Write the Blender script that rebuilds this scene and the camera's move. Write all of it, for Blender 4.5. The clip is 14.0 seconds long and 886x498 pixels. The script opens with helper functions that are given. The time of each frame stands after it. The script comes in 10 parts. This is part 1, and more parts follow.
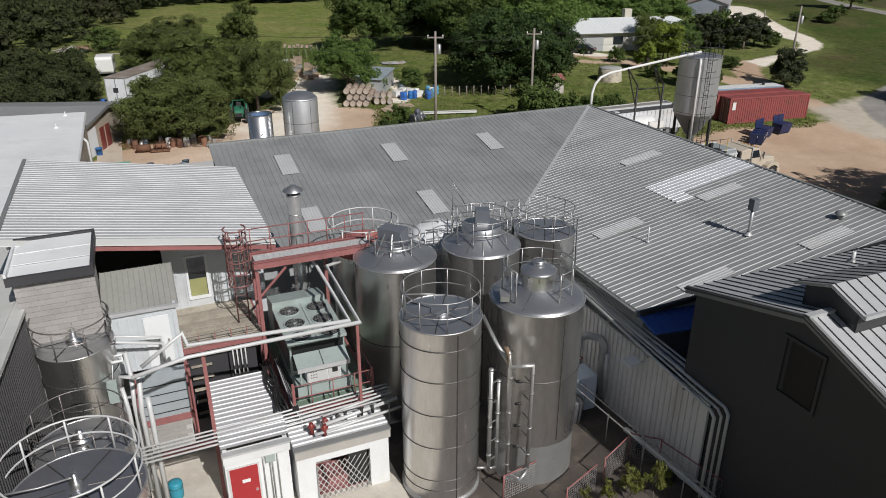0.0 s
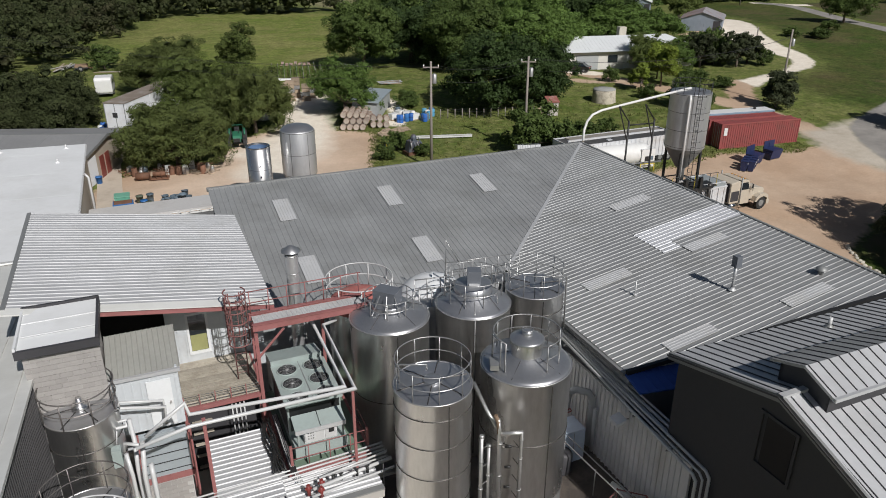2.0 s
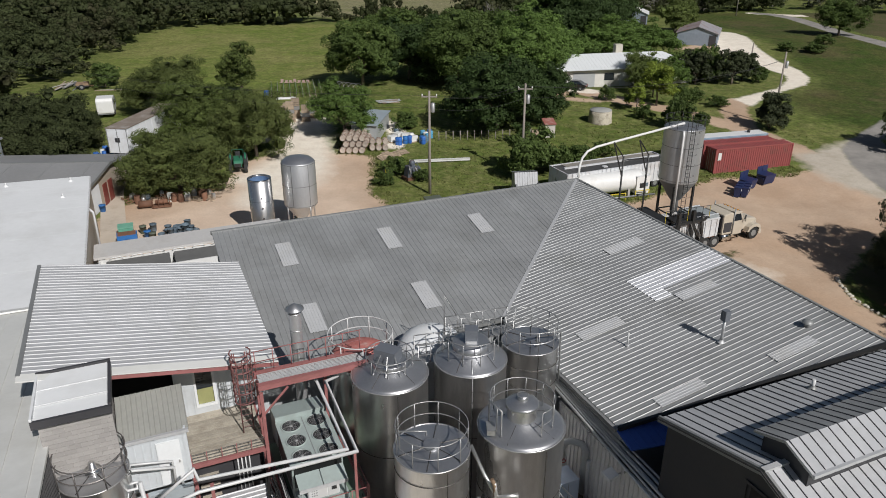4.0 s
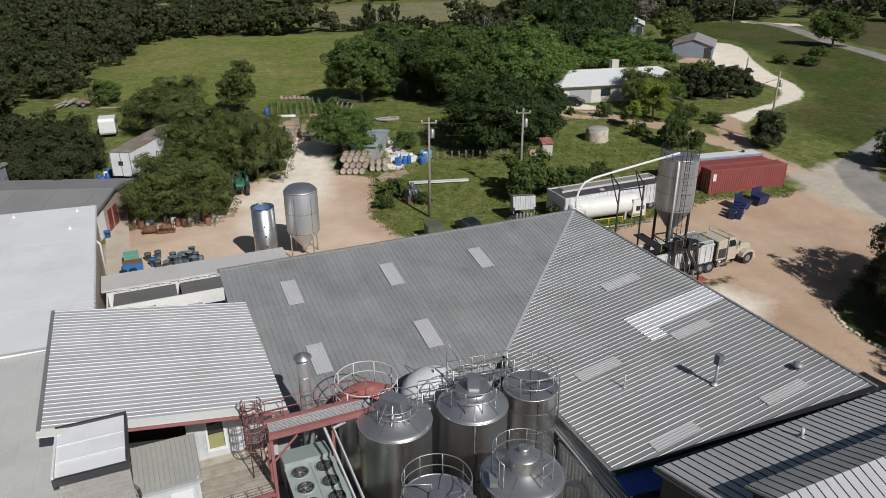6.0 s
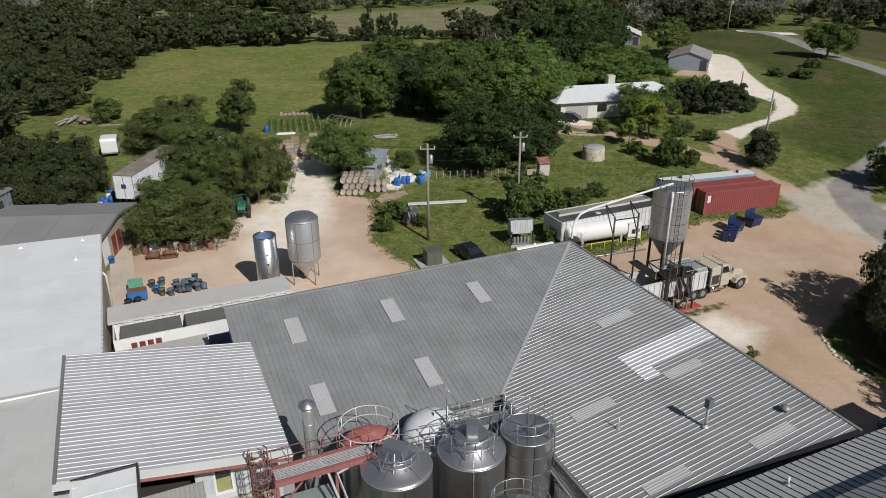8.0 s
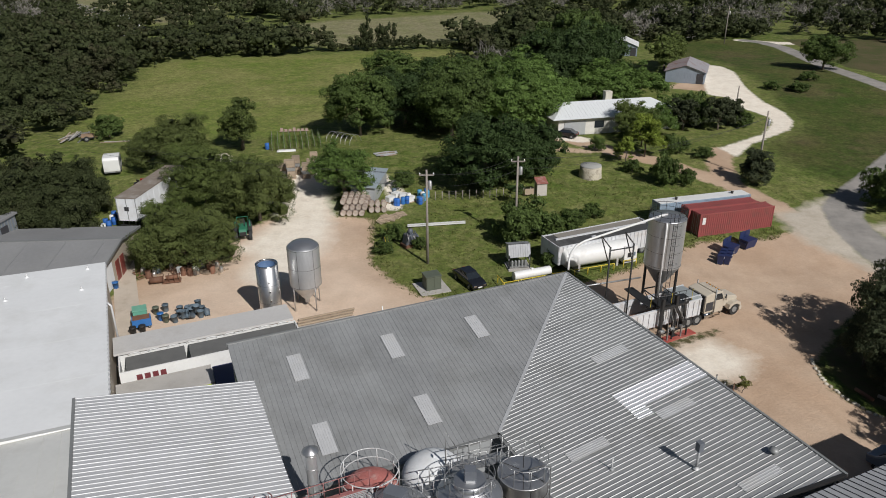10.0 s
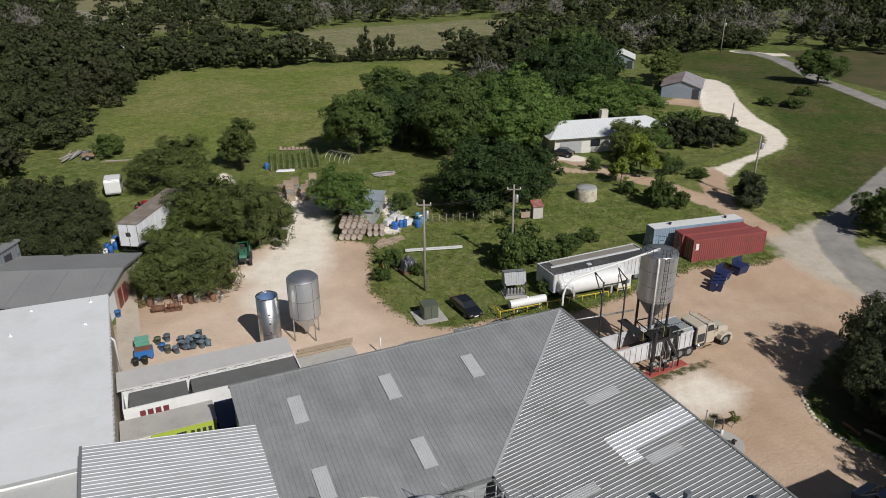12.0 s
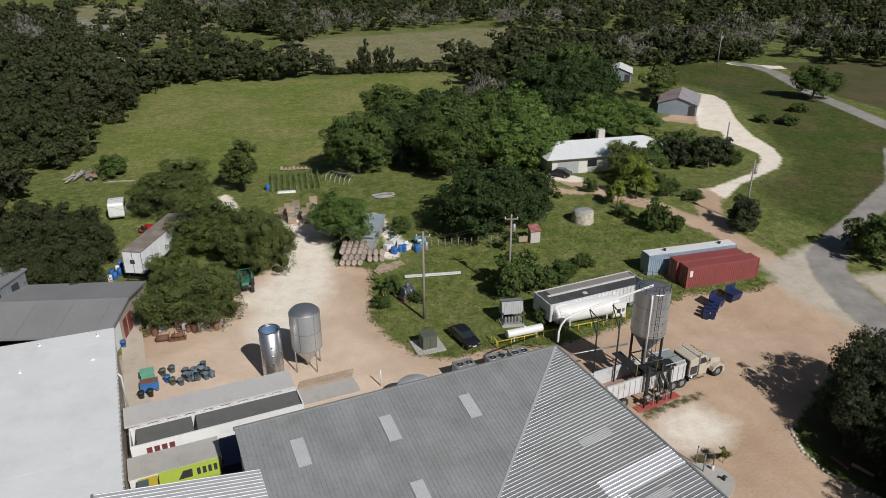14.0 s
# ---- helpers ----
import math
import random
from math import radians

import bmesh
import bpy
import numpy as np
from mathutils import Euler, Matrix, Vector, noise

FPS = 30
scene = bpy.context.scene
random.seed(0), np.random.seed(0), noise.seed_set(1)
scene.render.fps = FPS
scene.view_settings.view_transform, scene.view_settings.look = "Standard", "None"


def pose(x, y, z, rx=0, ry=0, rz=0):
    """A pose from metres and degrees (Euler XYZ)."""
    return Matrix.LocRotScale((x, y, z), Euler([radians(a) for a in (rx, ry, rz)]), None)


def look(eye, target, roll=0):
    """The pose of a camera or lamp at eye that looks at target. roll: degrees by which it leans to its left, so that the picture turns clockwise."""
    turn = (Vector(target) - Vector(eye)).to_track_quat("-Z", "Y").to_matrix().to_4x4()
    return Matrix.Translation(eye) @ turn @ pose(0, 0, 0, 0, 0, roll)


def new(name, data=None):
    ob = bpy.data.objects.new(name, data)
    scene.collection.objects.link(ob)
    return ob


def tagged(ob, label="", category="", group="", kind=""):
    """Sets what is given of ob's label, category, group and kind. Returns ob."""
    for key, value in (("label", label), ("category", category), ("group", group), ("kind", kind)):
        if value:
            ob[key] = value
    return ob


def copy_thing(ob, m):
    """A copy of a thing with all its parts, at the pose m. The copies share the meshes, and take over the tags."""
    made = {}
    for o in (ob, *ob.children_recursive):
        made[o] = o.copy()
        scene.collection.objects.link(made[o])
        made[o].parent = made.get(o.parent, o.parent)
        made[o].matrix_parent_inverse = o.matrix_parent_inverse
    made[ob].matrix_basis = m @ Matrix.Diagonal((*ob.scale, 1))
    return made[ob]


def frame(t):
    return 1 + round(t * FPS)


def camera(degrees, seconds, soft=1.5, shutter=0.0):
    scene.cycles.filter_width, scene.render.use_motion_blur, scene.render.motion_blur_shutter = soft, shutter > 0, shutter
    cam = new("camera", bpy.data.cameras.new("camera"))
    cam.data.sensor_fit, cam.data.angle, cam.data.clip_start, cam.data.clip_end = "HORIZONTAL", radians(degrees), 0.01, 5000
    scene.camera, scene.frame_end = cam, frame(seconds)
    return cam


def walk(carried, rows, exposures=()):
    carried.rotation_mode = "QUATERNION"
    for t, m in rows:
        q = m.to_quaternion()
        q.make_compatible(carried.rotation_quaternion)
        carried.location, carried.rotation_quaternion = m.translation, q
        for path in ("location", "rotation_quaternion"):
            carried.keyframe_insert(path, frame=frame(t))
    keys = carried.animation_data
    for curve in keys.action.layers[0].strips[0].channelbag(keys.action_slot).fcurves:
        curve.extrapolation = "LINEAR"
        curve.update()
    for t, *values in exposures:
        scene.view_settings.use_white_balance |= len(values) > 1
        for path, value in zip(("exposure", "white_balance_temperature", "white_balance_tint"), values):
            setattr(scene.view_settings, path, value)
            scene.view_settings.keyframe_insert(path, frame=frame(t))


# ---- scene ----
cam = camera(63.5, 14.0, soft=0.95)
METRES, EYE, TILT, LEAN, TURN = 20.0, 18.5, -23.9, 0.0, 0.0
ROWS = [
    (0.0, 0.0, 0.0, 0.0, 0.0, 0.0, 0.0),
    (0.5, 0.0028, -0.0125, 0.0296, -0.04, 0.03, 0.01),
    (1.0, 0.0031, -0.024, 0.0597, -0.09, 0.04, 0.03),
    (1.5, 0.0049, -0.0353, 0.0889, -0.14, 0.05, 0.07),
    (2.0, 0.0093, -0.0484, 0.1214, -0.2, 0.04, 0.01),
    (2.5, 0.0112, -0.0611, 0.1553, -0.24, 0.05, 0.03),
    (3.0, 0.0115, -0.074, 0.1879, -0.26, 0.0, 0.02),
    (5.5, -0.0007, -0.1425, 0.3321, -0.5, 0.03, 0.24),
    (6.0, -0.0028, -0.1566, 0.3596, -0.54, 0.03, 0.31),
    (6.5, -0.0023, -0.1696, 0.3877, -0.58, 0.02, 0.36),
    (7.0, -0.0046, -0.1843, 0.4195, -0.62, 0.03, 0.4),
    (7.5, -0.0052, -0.1997, 0.4488, -0.66, 0.0, 0.44),
    (8.0, -0.0051, -0.2146, 0.4792, -0.68, -0.01, 0.48),
    (10.5, -0.003, -0.2854, 0.6374, -0.78, -0.06, 0.55),
    (11.0, -0.0012, -0.2978, 0.6758, -0.81, -0.03, 0.56),
    (11.5, 0.0014, -0.3116, 0.7132, -0.86, -0.07, 0.55),
    (12.0, 0.0038, -0.3296, 0.7511, -0.88, -0.12, 0.54),
    (12.5, 0.0043, -0.3466, 0.7909, -0.9, -0.13, 0.56),
    (13.0, 0.0059, -0.3653, 0.833, -0.92, -0.15, 0.55),
    (13.5, 0.0065, -0.3839, 0.8735, -0.93, -0.18, 0.54),
    (14.0, 0.0069, -0.4041, 0.9121, -0.94, -0.18, 0.56),
]
walk(cam, [(t, pose(0, 0, EYE, TILT, LEAN, TURN) @ pose(METRES * x, METRES * y, METRES * z, 90 + pitch, roll, yaw)) for t, x, y, z, yaw, pitch, roll in ROWS])

# ---- light ----
SUN_AZ, SUN_EL = -56.0, 40.5
sun_dir = Vector((math.cos(radians(SUN_AZ)) * math.cos(radians(SUN_EL)), math.sin(radians(SUN_AZ)) * math.cos(radians(SUN_EL)), math.sin(radians(SUN_EL))))
world = bpy.data.worlds.new("sky")
scene.world = world
world.use_nodes = True
wn = world.node_tree.nodes
sky = wn.new("ShaderNodeTexSky")
sky.sky_type, sky.sun_disc = "NISHITA", False
sky.sun_elevation, sky.sun_rotation = radians(SUN_EL), math.atan2(sun_dir.x, sun_dir.y)
wn["Background"].inputs["Strength"].default_value = 0.036
world.node_tree.links.new(sky.outputs[0], wn["Background"].inputs["Color"])
sun = new("sun", bpy.data.lights.new("sun", "SUN"))
sun.data.energy, sun.data.angle, sun.data.color = 4.4, radians(0.53), (1.0, 0.975, 0.955)
sun.matrix_world = look((0, 0, 60), Vector((0, 0, 60)) - sun_dir)
scene.view_settings.exposure = -0.13


# ---- materials ----
def mat(name, base, rough=0.6, metal=0.0, var=0.15, scale=1.5, fine=14.0, bump=0.0, bscale=30.0, rand=0.0, stretch=(1, 1, 1), island=0.0, dirt=None, dirt_amt=0.5, dirt_scale=0.6, rvar=0.12, spec=0.5, translucent=0.0, bdist=0.02):
    """A surface with a base colour, mottled at two scales, with stains of a second colour, uneven gloss and fine relief."""
    m = bpy.data.materials.new(name)
    m.use_nodes = True
    t = m.node_tree
    n, ln = t.nodes, t.links.new
    p = n["Principled BSDF"]
    geo = n.new("ShaderNodeNewGeometry")
    mp = n.new("ShaderNodeMapping")
    mp.inputs["Scale"].default_value = stretch
    ln(geo.outputs["Position"], mp.inputs["Vector"])

    def noise_tex(sc, detail=4.0, rou=0.55):
        q = n.new("ShaderNodeTexNoise")
        q.inputs["Scale"].default_value, q.inputs["Detail"].default_value, q.inputs["Roughness"].default_value = sc, detail, rou
        ln(mp.outputs[0], q.inputs["Vector"])
        return q

    def math_node(op, a, b):
        q = n.new("ShaderNodeMath")
        q.operation = op
        for k, v in enumerate((a, b)):
            if isinstance(v, (int, float)):
                q.inputs[k].default_value = v
            else:
                ln(v, q.inputs[k])
        return q.outputs[0]

    big, small = noise_tex(scale), noise_tex(fine, 3.0)
    mixed = math_node("ADD", math_node("MULTIPLY", math_node("SUBTRACT", big.outputs[0], 0.5), 2.4 * var), math_node("MULTIPLY", math_node("SUBTRACT", small.outputs[0], 0.5), 1.6 * var))
    if rand:
        oi = n.new("ShaderNodeObjectInfo")
        mixed = math_node("ADD", mixed, math_node("MULTIPLY", math_node("SUBTRACT", oi.outputs["Random"], 0.5), 2 * rand))
    if island:
        mixed = math_node("ADD", mixed, math_node("MULTIPLY", math_node("SUBTRACT", geo.outputs["Random Per Island"], 0.5), 2 * island))
    hsv = n.new("ShaderNodeHueSaturation")
    hsv.inputs["Color"].default_value = (*base, 1)
    ln(math_node("ADD", mixed, 1.0), hsv.inputs["Value"])
    colour = hsv.outputs[0]
    if dirt:
        st = noise_tex(dirt_scale, 6.0, 0.65)
        ramp = n.new("ShaderNodeMapRange")
        ramp.inputs["From Min"].default_value, ramp.inputs["From Max"].default_value = 0.5, 0.72
        ramp.inputs["To Max"].default_value = dirt_amt
        ln(st.outputs[0], ramp.inputs["Value"])
        mx = n.new("ShaderNodeMix")
        mx.data_type = "RGBA"
        ln(ramp.outputs[0], mx.inputs[0])
        ln(colour, mx.inputs[6])
        mx.inputs[7].default_value = (*dirt, 1)
        colour = mx.outputs[2]
    ln(colour, p.inputs["Base Color"])
    ln(math_node("ADD", math_node("MULTIPLY", math_node("SUBTRACT", big.outputs[0], 0.5), 2 * rvar), rough), p.inputs["Roughness"])
    p.inputs["Metallic"].default_value = metal
    p.inputs["Specular IOR Level"].default_value = spec
    if bump:
        b = n.new("ShaderNodeBump")
        b.inputs["Strength"].default_value, b.inputs["Distance"].default_value = bump, bdist
        ln(noise_tex(bscale, 5.0).outputs[0], b.inputs["Height"])
        ln(b.outputs[0], p.inputs["Normal"])
    if translucent:
        tr = n.new("ShaderNodeBsdfTranslucent")
        ln(colour, tr.inputs["Color"])
        ms = n.new("ShaderNodeMixShader")
        ms.inputs[0].default_value = translucent
        ln(p.outputs[0], ms.inputs[1])
        ln(tr.outputs[0], ms.inputs[2])
        ln(ms.outputs[0], n["Material Output"].inputs["Surface"])
    return m


galv = mat("weathered_galvalume", (0.355, 0.36, 0.358), 0.47, 0.36, 0.16, 0.35, 4, rand=0.06, dirt=(0.22, 0.22, 0.20), dirt_amt=0.45, dirt_scale=0.33)
galv_bright = mat("galvanised_sheet", (0.52, 0.525, 0.53), 0.5, 0.25, 0.1, 0.4, 5, rand=0.04, dirt=(0.4, 0.4, 0.38), dirt_amt=0.4)
skylight_mat = mat("fibreglass_skylight", (0.43, 0.435, 0.44), 0.6, 0, 0.1, 0.8, 8, dirt=(0.42, 0.41, 0.38), dirt_amt=0.6)
new_panel = mat("new_bright_panel", (0.72, 0.73, 0.75), 0.35, 0.35, 0.05, 0.6)
trim_grey = mat("grey_trim", (0.26, 0.265, 0.26), 0.5, 0.3, 0.1)
membrane = mat("white_roof_membrane", (0.70, 0.71, 0.71), 0.65, 0, 0.06, 0.25, 2.5, dirt=(0.55, 0.55, 0.53), dirt_amt=0.5, dirt_scale=0.3)
white_metal = mat("white_metal_roof", (0.66, 0.66, 0.63), 0.5, 0.05, 0.07, 0.3, 3, dirt=(0.5, 0.49, 0.45), dirt_amt=0.5, dirt_scale=0.35)
grey_roof = mat("dark_grey_roof", (0.225, 0.226, 0.226), 0.75, 0.0, 0.14, 0.3, 3, dirt=(0.2, 0.2, 0.19), dirt_amt=0.4)
stainless = mat("brushed_stainless", (0.70, 0.692, 0.68), 0.30, 0.94, 0.16, 0.8, 9, stretch=(1, 1, 0.25), rvar=0.1, dirt=(0.46, 0.445, 0.42), dirt_amt=0.5, dirt_scale=1.2)
stainless_dull = mat("dull_steel_sheet", (0.60, 0.605, 0.61), 0.46, 0.75, 0.12, 0.8, 9, stretch=(1, 1, 0.3), rvar=0.08, dirt=(0.38, 0.38, 0.37), dirt_amt=0.5, dirt_scale=1.0)
stainless_top = mat("dull_stainless_top", (0.46, 0.465, 0.48), 0.35, 0.8, 0.12, 1.2, 10, rvar=0.1, dirt=(0.32, 0.31, 0.29), dirt_amt=0.5)
steel_pipe = mat("stainless_pipe", (0.56, 0.555, 0.545), 0.4, 0.8, 0.08, 2, 12)
galv_rail = mat("galvanised_rail", (0.42, 0.42, 0.415), 0.45, 0.7, 0.1, 3, 12)
rail_brown = mat("weathered_rail", (0.22, 0.205, 0.195), 0.5, 0.6, 0.15, 3, 12)
# Dark lines painted for the shade along seams; also plain dark steel on chutes.
dark_band = mat("seam_shade_dark_steel", (0.09, 0.085, 0.08), 0.5, 0.6, 0.1)
white_pipe = mat("white_insulated_pipe", (0.60, 0.605, 0.60), 0.45, 0.1, 0.07, 2, 10, dirt=(0.5, 0.49, 0.46))
red_steel = mat("red_oxide_steel", (0.305, 0.122, 0.117), 0.6, 0.0, 0.18, 2, 12, dirt=(0.22, 0.10, 0.085), dirt_amt=0.6, dirt_scale=1.5)
black_steel = mat("black_steel", (0.03, 0.03, 0.03), 0.5, 0.2, 0.2)
white_paint = mat("white_render", (0.72, 0.735, 0.74), 0.7, 0, 0.05, 1, 8, bump=0.2, dirt=(0.6, 0.58, 0.53), dirt_amt=0.4)
red_door_mat = mat("red_door_paint", (0.36, 0.025, 0.03), 0.4, 0, 0.08, 2)
grey_wall = mat("grey_ribbed_wall", (0.42, 0.435, 0.44), 0.5, 0.25, 0.08, 0.6, 6, rand=0.03, dirt=(0.3, 0.3, 0.29), dirt_amt=0.35)
motor_grey = mat("slate_motor_cover", (0.155, 0.168, 0.19), 0.5, 0.2, 0.1, 1.5, 9)
pale_sheet = mat("pale_ribbed_sheet", (0.60, 0.63, 0.65), 0.5, 0.15, 0.07, 0.6, 6, dirt=(0.42, 0.41, 0.39), dirt_amt=0.4, dirt_scale=0.9)
charcoal = mat("charcoal_siding", (0.046, 0.045, 0.049), 0.6, 0.0, 0.1, 0.6, 6)
blue_wall = mat("blue_fascia", (0.05, 0.12, 0.42), 0.5, 0.0, 0.1)
concrete = mat("concrete", (0.42, 0.40, 0.37), 0.85, 0, 0.1, 0.5, 7, bump=0.3, bscale=12, dirt=(0.3, 0.28, 0.25), dirt_amt=0.6, dirt_scale=0.7)
court_concrete = mat("pale_court_concrete", (0.56, 0.52, 0.45), 0.85, 0, 0.12, 0.5, 7, bump=0.3, bscale=12, dirt=(0.36, 0.32, 0.27), dirt_amt=0.6, dirt_scale=0.7)
block_mat = mat("concrete_block", (0.34, 0.322, 0.305), 0.85, 0, 0.08, 1.5, 12, bump=0.35, rand=0.08)
mortar = mat("mortar", (0.46, 0.45, 0.43), 0.9, 0, 0.08)
deck_wood = mat("weathered_deck", (0.40, 0.36, 0.295), 0.8, 0, 0.25, 1.2, 16, rand=0.2, bump=0.3, dirt=(0.20, 0.165, 0.125), dirt_amt=0.6, dirt_scale=1.5)
old_wood = mat("old_timber", (0.25, 0.17, 0.11), 0.8, 0, 0.2, 1.5, 14, rand=0.15)
green_grey = mat("grey_green_enamel", (0.36, 0.42, 0.40), 0.45, 0.1, 0.08, 1, 8, dirt=(0.28, 0.3, 0.28))
fan_black = mat("fan_black", (0.02, 0.022, 0.022), 0.5, 0.2, 0.2)
glass_dark = mat("dark_glass", (0.02, 0.025, 0.03), 0.08, 0, 0.1, spec=0.8)
# Near-black colour painted for the shade inside the open bay.
bay_shade = mat("shaded_bay_dark", (0.03, 0.027, 0.025), 0.9, 0, 0.2)
tan_wall = mat("tan_metal_wall", (0.42, 0.36, 0.29), 0.6, 0.05, 0.07, 0.6, 6)


# ---- geometry helpers ----
def box(bm, x0, x1, y0, y1, z0, z1, m=None):
    v = [bm.verts.new((x, y, z)) for z in (z0, z1) for y in (y0, y1) for x in (x0, x1)]
    if m is not None:
        for q in v:
            q.co = m @ q.co
    for f in ((0, 2, 3, 1), (4, 5, 7, 6), (0, 1, 5, 4), (2, 6, 7, 3), (0, 4, 6, 2), (1, 3, 7, 5)):
        bm.faces.new([v[i] for i in f])


def basis(d):
    d = d.normalized()
    a = Vector((0, 0, 1)) if abs(d.z) < 0.9 else Vector((1, 0, 0))
    x = d.cross(a).normalized()
    return x, d.cross(x).normalized()


def tube(bm, pts, r, seg=8, closed=False, caps=True, r1=None):
    """A pipe through the points, mitred at its bends."""
    pts = [Vector(p) for p in pts]
    rings, count = [], len(pts)
    x = None
    for i, p in enumerate(pts):
        a = pts[i - 1] if (i or closed) else None
        b = pts[(i + 1) % count] if (i < count - 1 or closed) else None
        d = ((p - a).normalized() if a is not None else Vector()) + ((b - p).normalized() if b is not None else Vector())
        if d.length < 1e-6:
            d = b - p
        d.normalize()
        if x is None:
            x, y = basis(d)
        else:
            x = (x - d * x.dot(d)).normalized()
            y = d.cross(x)
        rr = r if r1 is None else r + (r1 - r) * i / max(1, count - 1)
        k = 1.0
        if a is not None and b is not None:
            k = min(1.6, 1 / max(0.5, d.dot((b - p).normalized())))
        rings.append([bm.verts.new(p + (x * math.cos(2 * math.pi * s / seg) + y * math.sin(2 * math.pi * s / seg)) * rr * (1 + (k - 1) * 0.5)) for s in range(seg)])
    for i in range(count if closed else count - 1):
        g, h = rings[i], rings[(i + 1) % count]
        for s in range(seg):
            f = bm.faces.new((g[s], g[(s + 1) % seg], h[(s + 1) % seg], h[s]))
            f.smooth = seg > 5
    if caps and not closed:
        bm.faces.new(rings[0][::-1])
        bm.faces.new(rings[-1])


def ring(bm, c, big_r, r, n=28, seg=5, a0=0.0, a1=360.0):
    full = a1 - a0 >= 359.9
    k = n if full else n + 1
    tube(bm, [(c[0] + big_r * math.cos(radians(a0 + (a1 - a0) * i / n)), c[1] + big_r * math.sin(radians(a0 + (a1 - a0) * i / n)), c[2]) for i in range(k)], r, seg, closed=full)


def lathe(bm, prof, seg=40, c=(0, 0)):
    rings = []
    for r, z in prof:
        if r < 1e-5:
            rings.append([bm.verts.new((c[0], c[1], z))])
        else:
            rings.append([bm.verts.new((c[0] + r * math.cos(2 * math.pi * s / seg), c[1] + r * math.sin(2 * math.pi * s / seg), z)) for s in range(seg)])
    for g, h in zip(rings, rings[1:]):
        for s in range(seg):
            t = (s + 1) % seg
            vs = [g[s % len(g)], g[t % len(g)], h[t % len(h)], h[s % len(h)]]
            vs = [v for i, v in enumerate(vs) if v not in vs[:i]]
            if len(vs) > 2:
                bm.faces.new(vs).smooth = True


def prism(bm, poly, z0, z1):
    """An upright block over a plan outline (counter-clockwise)."""
    lo = [bm.verts.new((x, y, z0)) for x, y in poly]
    hi = [bm.verts.new((x, y, z1)) for x, y in poly]
    bm.faces.new(lo[::-1])
    bm.faces.new(hi)
    for i in range(len(poly)):
        j = (i + 1) % len(poly)
        bm.faces.new((lo[i], lo[j], hi[j], hi[i]))


def slab(bm, a, b, c, d, t):
    """A sloping sheet of thickness t under the four corners."""
    top = [bm.verts.new(q) for q in (a, b, c, d)]
    low = [bm.verts.new((q[0], q[1], q[2] - t)) for q in (a, b, c, d)]
    bm.faces.new(top)
    bm.faces.new(low[::-1])
    for i in range(4):
        j = (i + 1) % 4
        bm.faces.new((top[j], top[i], low[i], low[j]))


def data(name, bm, material):
    me = bpy.data.meshes.new(name)
    bm.normal_update()
    bm.to_mesh(me)
    bm.free()
    if material:
        me.materials.append(material)
    return me


def part(name, bm, material, parent=None, label="", m=None):
    ob = new(name, data(name, bm, material) if isinstance(bm, bmesh.types.BMesh) else bm)
    ob.parent = parent
    if m is not None:
        ob.matrix_basis = m
    if label:
        ob["label"] = label
    return ob


def thing(name, label, category, m=None, group="", kind=""):
    ob = new(name)
    ob.empty_display_size = 0.3
    if m is not None:
        ob.matrix_basis = m
    return tagged(ob, label, category, group, kind)


def B():
    return bmesh.new()


def boxed(*a, m=None):
    bm = B()
    box(bm, *a, m=m)
    return bm


def piped(pts, r, seg=8):
    bm = B()
    tube(bm, pts, r, seg)
    return bm


# The compound stands turned against the camera's line: u along the far eave, v from it towards the camera.
YARD = pose(10.28, 50.01, 0, 0, 0, 23.03)


def at(u, v, z=0.0, rz=0.0):
    return YARD @ pose(u, -v, z, 0, 0, rz)


def smooth01(a):
    a = np.clip(a, 0, 1)
    return a * a * (3 - 2 * a)


def land(x, y):
    """Height of the ground."""
    z = 1.8 * smooth01((y - 66) / 46) + 2.0 * smooth01((x - 5) / 45) * smooth01((y - 112) / 40)
    return z - 0.75 * smooth01((x - 25) / 10) * (1 - smooth01((y - 64) / 14))


def on_land(x, y, dz=0.0, rz=0.0):
    return pose(x, y, float(land(x, y)) + dz, 0, 0, rz)


# ---- ground ----
def poly_in(px, py, poly):
    """How far points lie inside an outline, in metres (outside: minus)."""
    inside, best = np.zeros(px.shape, bool), np.full(px.shape, 1e9)
    for (x0, y0), (x1, y1) in zip(poly, poly[1:] + poly[:1]):
        cross = ((y0 > py) != (y1 > py)) & (px < (x1 - x0) * (py - y0) / (y1 - y0 + 1e-9) + x0)
        inside ^= cross
        best = np.minimum(best, line_off(px, py, (x0, y0), (x1, y1)))
    return np.where(inside, best, -best)


def line_off(px, py, a, b):
    dx, dy = b[0] - a[0], b[1] - a[1]
    s = np.clip(((px - a[0]) * dx + (py - a[1]) * dy) / (dx * dx + dy * dy + 1e-9), 0, 1)
    return np.hypot(px - a[0] - s * dx, py - a[1] - s * dy)


def strip_in(px, py, pts, half):
    return half - np.min([line_off(px, py, a, b) for a, b in zip(pts, pts[1:])], axis=0)


